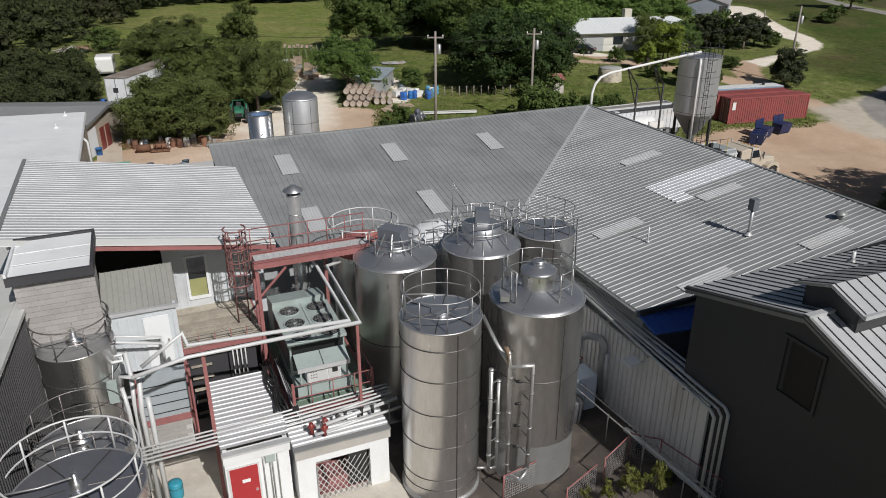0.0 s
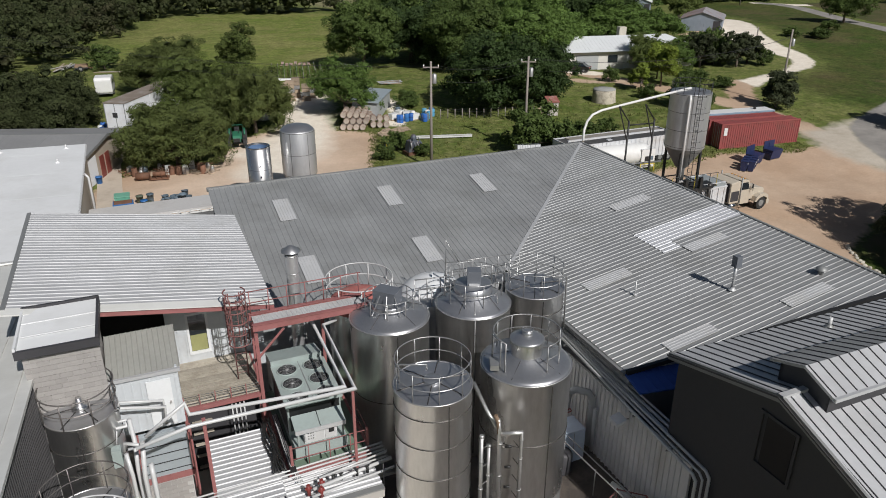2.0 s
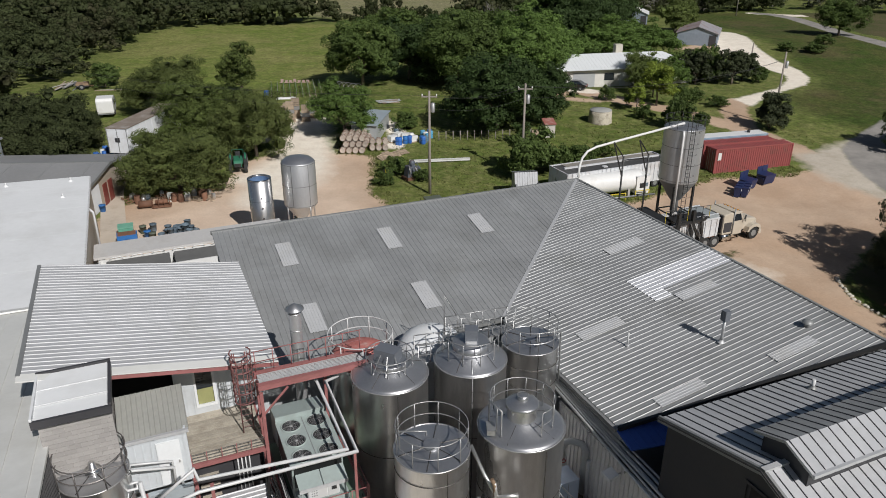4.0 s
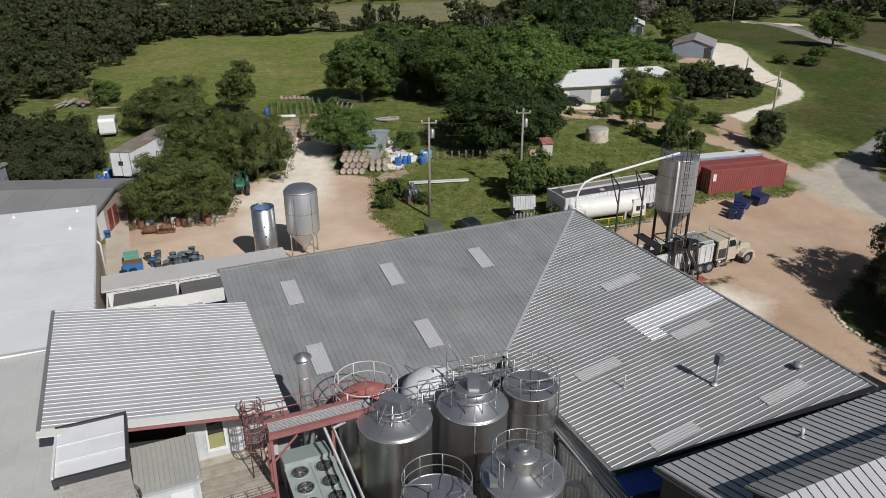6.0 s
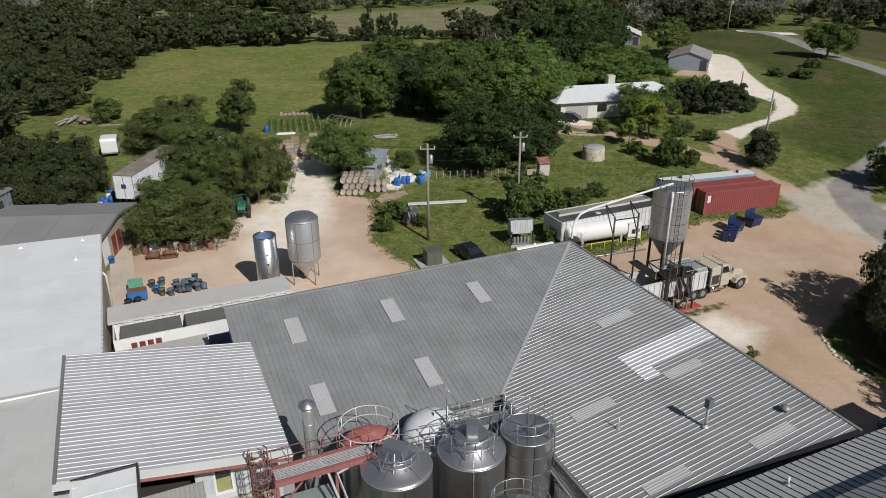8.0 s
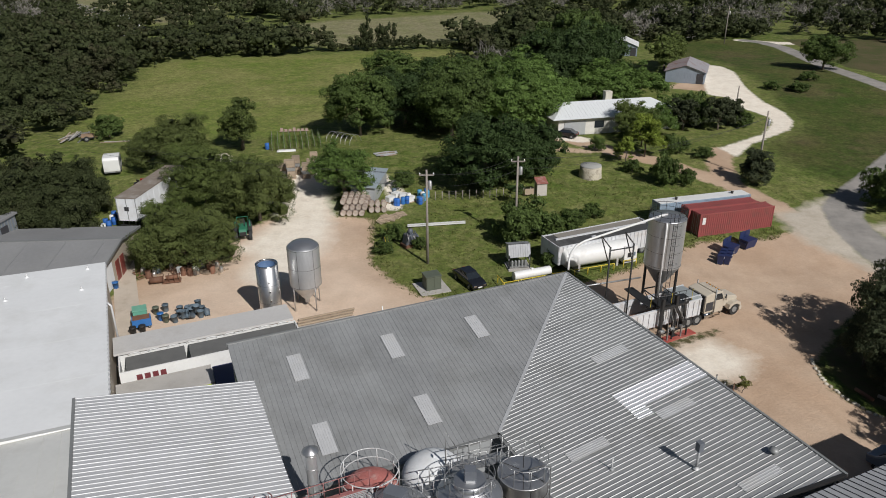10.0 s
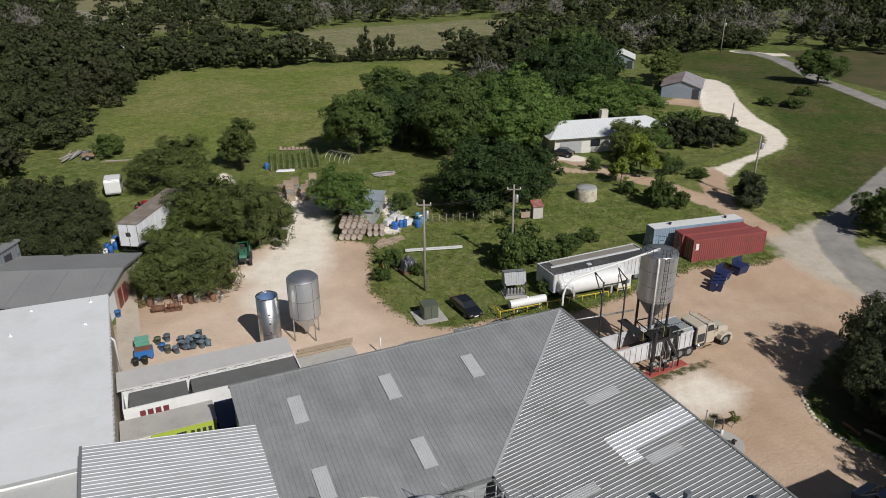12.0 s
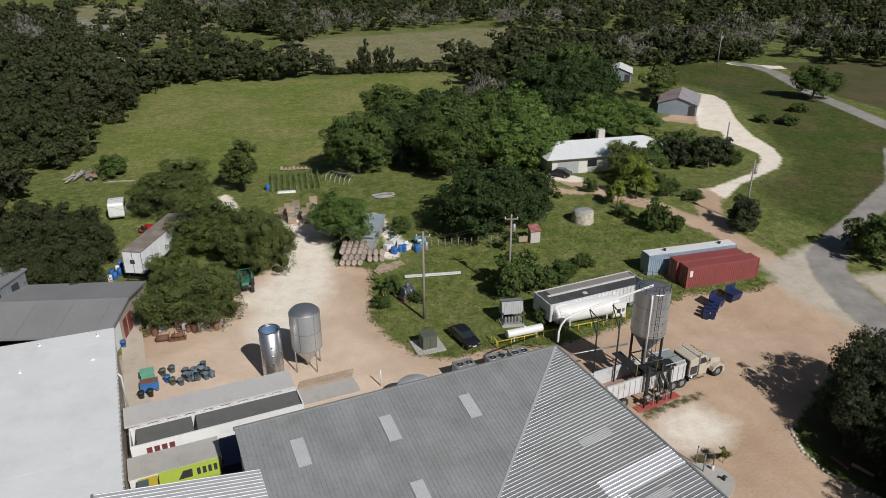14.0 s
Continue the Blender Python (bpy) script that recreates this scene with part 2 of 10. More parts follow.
GX = np.r_[-3000, -1500, -700, -400, np.arange(-250, -76, 6), np.arange(-76, 92, 0.7), np.arange(92, 250, 6), 400, 700, 1500, 3000]
GY = np.r_[-2500, -800, -200, -60, np.arange(-20, 28, 4), np.arange(28, 125, 0.7), np.arange(125, 215, 1.6), np.arange(215, 480, 8), 600, 900, 1500, 2800]
gx, gy = np.meshgrid(GX, GY)
YARD_WEST = [(-33, 30), (-30.5, 62), (-28.4, 66.5), (-24, 68), (-22.2, 70), (-22.4, 76), (-18.6, 80.6), (-18.4, 88), (-19.2, 94), (-16.4, 94), (-13.9, 85.1), (-12, 80.6), (-7.2, 79.5), (-6.6, 68.3), (-4.2, 63.5), (-1, 60.2), (2.1, 59.7), (6.1, 61.4), (12.7, 61.8), (17.5, 64.2), (24, 68.5), (29.5, 72.7), (37.4, 73.4), (42.4, 75.8), (44, 70), (48.2, 64.7), (43, 61), (36, 55), (30.6, 48.7), (30.1, 45.8), (31.3, 42.7), (33.8, 40.9), (38, 36), (40, 10), (-33, 10)]
PALE_DRIVE = [(-18.2, 92.1), (-15.9, 92.1), (-14.3, 85.4), (-12.9, 79.7), (-12.6, 73.8), (-13.4, 69.8), (-17.1, 69.2), (-20.3, 71.9), (-19.1, 75.1), (-17.6, 79.5), (-17.8, 85.4)]
PALE_WEST = [(-17.6, 94), (-15.9, 85), (-15.4, 76), (-16.4, 66)]
DRIVE_OUT = [(44.2, 100.0), (43.1, 104.0), (52.6, 111.1), (57.0, 117.6), (58.3, 121.3), (56.7, 125.0), (54.8, 128.1), (56.0, 133.6), (52.2, 135.4), (54.4, 143.5), (58.5, 158), (60.8, 166), (64.8, 161.7), (64.9, 155.3), (61.7, 141.4), (61.0, 131.9), (62.0, 124.2), (61.3, 119.0), (58.3, 113.9), (54.1, 110.3), (48.6, 105.7)]
WORN = [(-31, 40), (-24, 66), (-20, 80), (-12, 80), (-8.5, 68), (-3, 59), (5, 57), (5, 40)]
HAY = [(-59, 118), (-62, 144), (-67, 176), (-63, 190), (-30, 194), (2, 202), (12, 190), (-4, 155), (-14, 146), (-16, 119), (-26, 113), (-44, 112)]
MEADOW = [(58, 84), (52, 92), (50, 104), (57, 109), (63, 118), (64, 130), (67, 150), (67, 166), (60, 176), (62, 200), (90, 206), (88, 150), (91, 128), (72, 104)]
PALE_PATCH = [(19.6, 50.2), (23.1, 51.8), (25.7, 49.0), (23.9, 46.5), (20.8, 45.4), (18.8, 47.6)]
DRIVE_DIRT = [(20.5, 109.7), (24.7, 105.7), (28.8, 100.9), (33, 97.6), (35.9, 93.6), (38.9, 89.8), (41.6, 83.9), (43.3, 77.8)]
DRIVE_LINK = [(42.5, 102.5), (40.6, 97), (39.2, 90)]
JUNCTION = [(50.6, 85.4), (43.1, 80.5), (41.2, 79.9), (40.9, 75.5), (41.8, 72.2), (44.2, 68.5), (46.1, 64.0), (46.6, 71.6), (46.6, 75.9), (48.2, 81.6)]
ASPHALT = [(72.6, 107.1), (59.6, 94.0), (50.6, 85.4), (47.7, 81.8), (46.0, 75.9), (46.0, 71.6), (46.5, 65.5), (47.5, 58), (50, 44), (58, 40), (54.5, 58), (53.3, 65.3), (51.2, 69.9), (50.6, 75.3), (51.1, 78.3), (53.4, 82.4), (57.8, 87.5), (64.3, 93.9), (78, 107), (86, 122), (82, 124)]
ROAD_FAR = [(92, 128), (89.6, 137), (88.2, 148), (87.8, 160), (89.2, 173), (90.9, 190), (89.6, 198.5), (86.4, 203)]
ROAD_WEST = [(-207, 399), (-193, 381), (-177, 362), (-152, 331), (-141, 317), (-127, 298), (-110, 272), (-98, 250)]
TRACK_FAR = [(85.7, 203), (92.5, 197), (103, 196), (113, 194), (150, 190)]
SIDE_PALE = [(50.4, 76.4), (55.0, 77.0), (62, 75), (62, 66), (54, 64.5), (51.8, 70.5)]
SHED_SAND = [(45, 141), (52, 138), (57, 141), (60, 148), (60, 166), (56, 168), (55, 150), (49, 143.5)]
bare = np.maximum.reduce([poly_in(gx, gy, YARD_WEST), strip_in(gx, gy, DRIVE_DIRT, 1.7), strip_in(gx, gy, DRIVE_LINK, 1.8), strip_in(gx, gy, [(20, 109.5), (17, 105), (23, 103)], 1.0), poly_in(gx, gy, SHED_SAND)])
pale = np.maximum.reduce([poly_in(gx, gy, PALE_DRIVE) + 0.8, strip_in(gx, gy, PALE_WEST, 2.9), poly_in(gx, gy, PALE_PATCH)])
chalk_in = np.maximum.reduce([strip_in(gx, gy, [(-21, 85), (-24, 90), (-26.4, 93.9), (-29.8, 100.3), (-31.0, 102.6)], 0.8), strip_in(gx, gy, [(-8.5, 95), (-6.0, 91), (-4.8, 87), (-5.0, 83)], 1.1), strip_in(gx, gy, [(20.3, 110.6), (23.0, 109.0)], 1.6), poly_in(gx, gy, DRIVE_OUT), strip_in(gx, gy, TRACK_FAR, 2.2), strip_in(gx, gy, [(108, 192), (105, 180), (104, 161), (108, 146)], 0.9)])
worn = poly_in(gx, gy, WORN)
gravel = np.maximum(poly_in(gx, gy, JUNCTION), poly_in(gx, gy, SIDE_PALE))
hay = poly_in(gx, gy, HAY)
# Second polygon darkens the bed's grass in place of the trees' shade.
meadow = np.maximum(poly_in(gx, gy, MEADOW), poly_in(gx, gy, [(30.3, 48.7), (30.0, 45.8), (31.1, 42.7), (33.8, 40.5), (38, 35), (60, 35), (50, 60), (43, 61), (36, 55)]))
# Last polygon darkens the bed for tree shade; others are weeds and brown field.
weedy_and_shaded = np.maximum.reduce([poly_in(gx, gy, [(92, 160), (98, 205), (180, 200), (180, 120), (100, 130)]), poly_in(gx, gy, [(18.2, 50.9), (21.4, 52.4), (24.5, 53.6), (24.6, 52.9), (20.5, 51.1), (18.5, 49.6)]), poly_in(gx, gy, [(20.3, 44.8), (22.5, 46.1), (22.8, 45.6), (21.2, 43.6)]), poly_in(gx, gy, [(32.2, 50.0), (31.4, 46.2), (32.5, 43.6), (35.2, 41.6), (39, 37), (60, 36), (50, 60), (43, 60), (37, 54.5)])])
tar = np.maximum(poly_in(gx, gy, ASPHALT), strip_in(gx, gy, ROAD_FAR, 2.0))
tar = np.maximum(tar, strip_in(gx, gy, ROAD_WEST, 3.4))
dry = np.maximum(poly_in(gx, gy, [(-54, 248), (-48, 264), (-41, 271), (-33, 277), (-17, 282), (5, 293), (12, 300), (36, 290), (33, 246), (24, 235), (7, 225), (3, 215), (-20, 209), (-34, 212)]), poly_in(gx, gy, [(-140, 290), (-95, 265), (-80, 300), (-120, 380), (-190, 410)]))
gm = bpy.data.meshes.new("ground")
nx, ny = len(GX), len(GY)
idx = np.arange(nx * ny).reshape(ny, nx)
quads = np.stack([idx[:-1, :-1], idx[:-1, 1:], idx[1:, 1:], idx[1:, :-1]], -1).reshape(-1, 4)


def fill_mesh(me, co, faces):
    """Fills a mesh from arrays of places and of faces with one number of corners."""
    k = faces.shape[1]
    me.vertices.add(len(co))
    me.vertices.foreach_set("co", np.ascontiguousarray(co, np.float32).ravel())
    me.loops.add(faces.size)
    me.loops.foreach_set("vertex_index", np.ascontiguousarray(faces, np.int32).ravel())
    me.polygons.add(len(faces))
    me.polygons.foreach_set("loop_start", np.arange(0, faces.size, k, dtype=np.int32))
    me.update(calc_edges=True)


gz = land(gx, gy)
fill_mesh(gm, np.stack([gx, gy, gz], -1).reshape(-1, 3), quads)
for key, values in (("bare", bare), ("pale", pale), ("tar", tar), ("dry", dry), ("chalk", chalk_in), ("worn", worn), ("gravel", gravel), ("hay", hay), ("meadow", meadow), ("weedy_and_shaded", weedy_and_shaded)):
    gm.attributes.new(key, "FLOAT", "POINT").data.foreach_set("value", np.clip(values, -6, 6).astype(np.float32).ravel())


def ground_material():
    m = bpy.data.materials.new("ground_grass_and_earth")
    m.use_nodes = True
    t = m.node_tree
    n, ln = t.nodes, t.links.new
    p = n["Principled BSDF"]
    geo = n.new("ShaderNodeNewGeometry")

    def tex(sc, detail=5.0, rou=0.6):
        q = n.new("ShaderNodeTexNoise")
        q.inputs["Scale"].default_value, q.inputs["Detail"].default_value, q.inputs["Roughness"].default_value = sc, detail, rou
        ln(geo.outputs["Position"], q.inputs["Vector"])
        return q.outputs[0]

    def mix(fac, a, b):
        q = n.new("ShaderNodeMix")
        q.data_type = "RGBA"
        ln(fac, q.inputs[0])
        for k, v in ((6, a), (7, b)):
            if isinstance(v, tuple):
                q.inputs[k].default_value = (*v, 1)
            else:
                ln(v, q.inputs[k])
        return q.outputs[2]

    def span(v, lo, hi, to=1.0):
        q = n.new("ShaderNodeMapRange")
        q.inputs["From Min"].default_value, q.inputs["From Max"].default_value, q.inputs["To Max"].default_value = lo, hi, to
        ln(v, q.inputs["Value"])
        return q.outputs[0]

    def zone(key, ragged, soft, sc=0.9):
        a = n.new("ShaderNodeAttribute")
        a.attribute_name = key
        s = n.new("ShaderNodeMath")
        s.operation = "MULTIPLY_ADD"
        ln(tex(sc, 6.0, 0.7), s.inputs[0])
        s.inputs[1].default_value = ragged
        ln(a.outputs["Fac"], s.inputs[2])
        return span(s.outputs[0], ragged * 0.5 - soft, ragged * 0.5 + soft)

    def shade(col, v, lo, hi, dark, light):
        q = n.new("ShaderNodeMapRange")
        for key, val in (("From Min", lo), ("From Max", hi), ("To Min", dark), ("To Max", light)):
            q.inputs[key].default_value = val
        ln(v, q.inputs["Value"])
        h = n.new("ShaderNodeHueSaturation")
        ln(col, h.inputs["Color"])
        ln(q.outputs[0], h.inputs["Value"])
        return h.outputs[0]

    lush = mix(span(tex(0.055), 0.4, 0.62), (0.082, 0.118, 0.023), (0.128, 0.150, 0.040))
    grass = mix(span(tex(0.6, 6.0, 0.7), 0.42, 0.7, 0.75), lush, (0.215, 0.205, 0.085))
    mown = mix(span(tex(0.04, 5.0, 0.7), 0.42, 0.58), (0.120, 0.162, 0.031), (0.192, 0.198, 0.064))
    mown = mix(span(tex(0.35, 6.0, 0.75), 0.42, 0.68, 0.6), mown, (0.235, 0.220, 0.085))
    grass = mix(zone("hay", 8.0, 3.0, 0.1), grass, mown)
    rank = mix(span(tex(0.07, 5.0, 0.65), 0.42, 0.6), (0.047, 0.073, 0.014), (0.080, 0.085, 0.026))
    rank = mix(span(tex(0.045, 6.0, 0.72), 0.50, 0.62, 0.75), rank, (0.100, 0.084, 0.040))
    rank = mix(span(tex(0.5, 6.0, 0.75), 0.52, 0.7, 0.55), rank, (0.094, 0.089, 0.036))
    grass = mix(zone("meadow", 6.0, 2.0, 0.1), grass, rank)
    grass = mix(zone("dry", 6.0, 3.0, 0.08), grass, mix(span(tex(0.2, 6.0, 0.7), 0.4, 0.65), (0.235, 0.215, 0.125), (0.175, 0.180, 0.080)))
    grass = shade(grass, tex(2.2, 8.0, 0.75), 0.3, 0.7, 0.55, 1.45)
    grass = shade(grass, tex(0.75, 7.0, 0.8), 0.36, 0.64, 0.68, 1.30)
    earth = mix(span(tex(0.12), 0.38, 0.65), (0.45, 0.318, 0.22), (0.52, 0.39, 0.285))
    earth = mix(span(tex(0.9, 6.0, 0.65), 0.5, 0.75, 0.28), earth, (0.35, 0.25, 0.168))
    earth = mix(zone("worn", 4.0, 3.0, 0.2), earth, mix(span(tex(0.3, 6.0, 0.7), 0.35, 0.7), (0.67, 0.53, 0.41), (0.58, 0.44, 0.33)))
    earth = shade(earth, tex(5.0, 7.0, 0.7), 0.3, 0.7, 0.92, 1.08)
    earth = shade(earth, tex(0.22, 4.0, 0.6), 0.3, 0.7, 0.90, 1.10)
    chalk = mix(span(tex(0.7, 6.0, 0.65), 0.4, 0.7), (0.82, 0.75, 0.64), (0.72, 0.64, 0.53))
    chalk = mix(span(tex(0.28, 7.0, 0.75), 0.54, 0.66, 0.3), chalk, (0.45, 0.38, 0.29))
    chalk = shade(chalk, tex(4.0, 7.0, 0.7), 0.3, 0.7, 0.90, 1.06)
    tarmac = mix(span(tex(0.35, 6.0, 0.6), 0.4, 0.68), (0.235, 0.222, 0.205), (0.33, 0.308, 0.28))
    col = mix(zone("bare", 2.6, 0.3), grass, earth)
    col = mix(zone("pale", 3.2, 1.2, 0.6), col, chalk)
    col = mix(zone("gravel", 2.4, 0.8, 0.6), col, shade(mix(span(tex(0.5, 6.0, 0.65), 0.4, 0.7), (0.52, 0.465, 0.385), (0.43, 0.375, 0.30)), tex(4.0, 7.0, 0.7), 0.3, 0.7, 0.85, 1.1))
    col = mix(zone("chalk", 1.6, 0.3, 0.9), col, chalk)
    col = mix(zone("weedy_and_shaded", 2.4, 0.25, 1.2), col, mix(span(tex(0.11, 7.0, 0.75), 0.40, 0.62), mix(span(tex(1.3, 6.0, 0.7), 0.4, 0.65), (0.075, 0.070, 0.032), (0.06, 0.085, 0.022)), (0.115, 0.092, 0.050)))
    col = mix(zone("tar", 1.2, 0.25, 0.8), col, tarmac)
    ln(col, p.inputs["Base Color"])
    p.inputs["Roughness"].default_value = 0.95
    p.inputs["Specular IOR Level"].default_value = 0.15
    b = n.new("ShaderNodeBump")
    b.inputs["Strength"].default_value, b.inputs["Distance"].default_value = 0.5, 0.12
    ln(tex(3.5, 7.0, 0.65), b.inputs["Height"])
    ln(b.outputs[0], p.inputs["Normal"])
    return m


gm.materials.append(ground_material())
ground = tagged(new("ground", gm), "green meadow and tan dirt yard with pale gravel drives", "ground", kind="structure")


# ---- buildings ----
def rib_profile(width, pitch, h):
    """Offsets and heights across one roof panel with trapezoid ribs."""
    out, s = [], 0.0
    while s < width - 1e-6:
        for off, z in ((0.0, 0.0), (0.010, 0.6 * h), (0.022, h), (0.050, h), (0.062, 0.6 * h), (0.074, 0.0)):
            out.append((s + off * pitch / 0.305, z))
        s += pitch
    out.append((width, 0.0))
    return out


def ribbed(bm, origin, along, down, width, length, pitch=0.305, h=0.032, ends=None, t=0.03):
    """A ribbed sheet: 'along' runs across the ribs, 'down' along them (unit vectors); ends(s): where a rib line starts and stops."""
    o, a, d = Vector(origin), Vector(along), Vector(down)
    up = a.cross(d).normalized()
    if up.z < 0:
        up = -up
    rows = []
    for s, z in rib_profile(width, pitch, h):
        d0, d1 = ends(s) if ends else (0.0, length)
        rows.append((bm.verts.new(o + a * s + d * d0 + up * z), bm.verts.new(o + a * s + d * d1 + up * z)))
    for i, ((p0, p1), (q0, q1)) in enumerate(zip(rows, rows[1:])):
        bm.faces.new((p0, q0, q1, p1)).smooth = i % 6 != 5


SLOPE, HIGH, WING, LONG_W, LONG_E = 0.18, 7.35, 12.55, 25.8, 24.8
SKEW = 0.168  # the east wing ends askew
tilt = math.hypot(1, SLOPE)
PANEL = 0.915
main = thing("brewery_building", "large L-shaped metal building with a grey ribbed butterfly roof", "building", YARD)
# outer and inner walls
for nm, b in (("wall_north", (-LONG_W + 0.15, -0.15, -0.4, -0.15, 0, 7.1)), ("wall_east", (-0.4, -0.15, -LONG_E + 0.1, -0.4, 0, 7.1)), ("wall_west", (-LONG_W + 0.15, -LONG_W + 0.4, -WING + 0.1, -0.4, 0, 5.0)), ("wall_court_north", (-LONG_W + 0.4, -WING + 0.3, -WING + 0.25, -WING + 0.5, 0, 4.85)), ("wall_court_east", (-WING + 0.25, -WING + 0.5, -22.6, -WING + 0.25, 0, 4.85))):
    part(nm, boxed(*b), grey_wall, main)
bm = B()
for i in range(26):
    u0 = -LONG_W + 0.4 + i * 1.0
    if u0 < -0.5:
        box(bm, u0, u0 + 0.04, -0.16, -0.12, 0, 7.05)
part("wall_ribs", bm, grey_wall, main)
west_gable = B()
a = [west_gable.verts.new(q) for q in ((-LONG_W + 0.2, -0.3, 5), (-LONG_W + 0.2, -WING + 0.3, 5), (-LONG_W + 0.2, -0.3, 7.2))]
west_gable.faces.new(a)
part("gable", west_gable, grey_wall, main)


def askew(u, off=0.0):
    """The y of the east wing's end at u, moved inwards by off."""
    return -(LONG_E + SKEW * u) + off


south = B()
near_end = [south.verts.new((u, askew(u, o), z)) for o in (0.15, 0.3) for u, z in ((-WING + 0.5, 0), (-0.4, 0), (-0.4, 7.15), (-WING + 0.5, 4.95))]
for q in ((0, 1, 2, 3), (7, 6, 5, 4), (0, 4, 5, 1), (1, 5, 6, 2), (2, 6, 7, 3), (3, 7, 4, 0)):
    south.faces.new([near_end[i] for i in q])
part("wall_south", south, grey_wall, main)
roof_w = part("roof_west_wing", boxed(-LONG_W + 0.1, -LONG_W + 0.3, -0.3, -0.1, 7.0, 7.2), trim_grey, main)
roof_e = part("roof_east_wing", boxed(-0.3, -0.1, -LONG_E + 0.1, -LONG_E + 0.3, 7.0, 7.2), trim_grey, main)
k = 0
while k * PANEL < LONG_W:
    w = min(PANEL, LONG_W - k * PANEL)
    u0 = -LONG_W + k * PANEL
    bm = B()
    ribbed(bm, (u0, 0, HIGH), (1, 0, 0), (0, -1 / tilt, -SLOPE / tilt), w, 0, ends=lambda s: (0, tilt * max(0.02, min(WING, -(u0 + s)))))
    part("roof_panel", bm, galv, roof_w)
    k += 1
k = 0
while k * PANEL < LONG_E:
    w = min(PANEL, LONG_E - k * PANEL)
    v0 = k * PANEL
    bm = B()
    ribbed(bm, (0, -v0, HIGH), (0, -1, 0), (-1 / tilt, 0, -SLOPE / tilt), w, 0, ends=lambda s: (0, tilt * max(0.02, min(WING, v0 + s, (LONG_E - v0 - s + 0.004) / SKEW))))
    part("roof_panel", bm, galv, roof_e)
    k += 1


def on_west(u, v, dz=0.0):
    return (u, -v, HIGH - SLOPE * v + dz)


def on_east(u, v, dz=0.0):
    return (u, -v, HIGH + SLOPE * u + dz)


# eave and valley trim
bm = B()
box(bm, -LONG_W - 0.06, 0.08, -0.05, 0.10, HIGH - 0.16, HIGH + 0.055)
part("eave_trim", bm, trim_grey, main)
part("eave_trim", boxed(-0.05, 0.10, -LONG_E - 0.05, -0.05, HIGH - 0.16, HIGH + 0.055), trim_grey, main)
bm = B()
slab(bm, (-0.03, -0.18, HIGH + 0.03), (-0.18, -0.03, HIGH + 0.03), (-WING - 0.07, -WING + 0.07, HIGH - SLOPE * WING + 0.045), (-WING + 0.07, -WING - 0.07, HIGH - SLOPE * WING + 0.045), 0.01)
part("valley_flashing", bm, galv_bright, main)
part("gutter", boxed(-WING - 0.16, -WING + 0.02, -22.68, -WING, HIGH - SLOPE * WING - 0.2, HIGH - SLOPE * WING - 0.03), trim_grey, main)
part("gutter", boxed(-LONG_W, -WING, -WING - 0.16, -WING + 0.02, HIGH - SLOPE * WING - 0.2, HIGH - SLOPE * WING - 0.03), trim_grey, main)
bm = B()
slab(bm, (0, askew(0, -0.1), HIGH + 0.05), (0, askew(0, 0.06), HIGH + 0.05), (-WING, askew(-WING, 0.06), HIGH - SLOPE * WING + 0.05), (-WING, askew(-WING, -0.1), HIGH - SLOPE * WING + 0.05), 0.18)
part("verge_trim", bm, black_steel, main)

# translucent roof lights: centre, width across the ribs, length down the slope
for u, v, w, l in ((-22.1, 3.57, 0.915, 2.4), (-15.8, 3.6, 0.915, 2.35), (-9.6, 3.6, 0.915, 2.3), (-15.8, 9.53, 0.915, 2.4), (-22.1, 9.6, 0.915, 2.35)):
    bm = B()
    ribbed(bm, on_west(u - w / 2, v - l / 2, 0.05), (1, 0, 0), (0, -1 / tilt, -SLOPE / tilt), w, l * tilt, pitch=0.1525, h=0.018)
    part("roof_light", bm, skylight_mat, roof_w)
for u, v, w, l, mt in ((-3.4, 10.35, 0.7, 2.4, skylight_mat), (-3.4, 16.6, 0.75, 2.3, skylight_mat), (-9.2, 16.5, 0.75, 2.45, skylight_mat), (-3.4, 22.85, 0.62, 2.4, skylight_mat), (-9.2, 22.4, 0.62, 2.4, skylight_mat), (-2.8, 14.55, 1.75, 5.6, new_panel), (-5.1, 15.8, 0.75, 1.0, new_panel)):
    bm = B()
    ribbed(bm, on_east(u + l / 2, v - w / 2, 0.05 if mt is skylight_mat else 0.02), (0, -1, 0), (-1 / tilt, 0, -SLOPE / tilt), w, l * tilt, pitch=0.1525 if mt is skylight_mat else 0.305, h=0.018 if mt is skylight_mat else 0.036)
    part("roof_light", bm, mt, roof_e)

# roof vents
vent = thing("roof_vent", "rusty pipe vent with a square box head on the roof", "vent", YARD @ pose(*on_east(-5.5, 20.7)))
part("pipe", piped([(0, 0, 0), (0, 0, 1.35)], 0.075, 12), stainless_dull, vent)
part("flashing", (lambda q: (lathe(q, [(0.18, 0.05), (0.1, 0.14), (0.085, 0.2)], 16), q)[1])(B()), galv_bright, vent)
part("head", boxed(-0.15, 0.15, -0.15, 0.15, 1.2, 1.72), motor_grey, vent)
stub = thing("vent_pipe", "thin white vent pipe on the roof", "pipe", YARD @ pose(*on_east(-9.0, 18.4)))
part("pipe", piped([(0, 0, 0), (0, 0, 0.75)], 0.035, 8), white_pipe, stub)
part("collar", piped([(0, 0, 0), (0, 0, 0.1)], 0.1, 10), galv_bright, stub)
cap = thing("mushroom_vent", "small mushroom vent cap on the roof edge", "vent", YARD @ pose(*on_east(-1.7, 22.0)))
part("neck", piped([(0, 0, 0), (0, 0, 0.25)], 0.12, 10), trim_grey, cap)
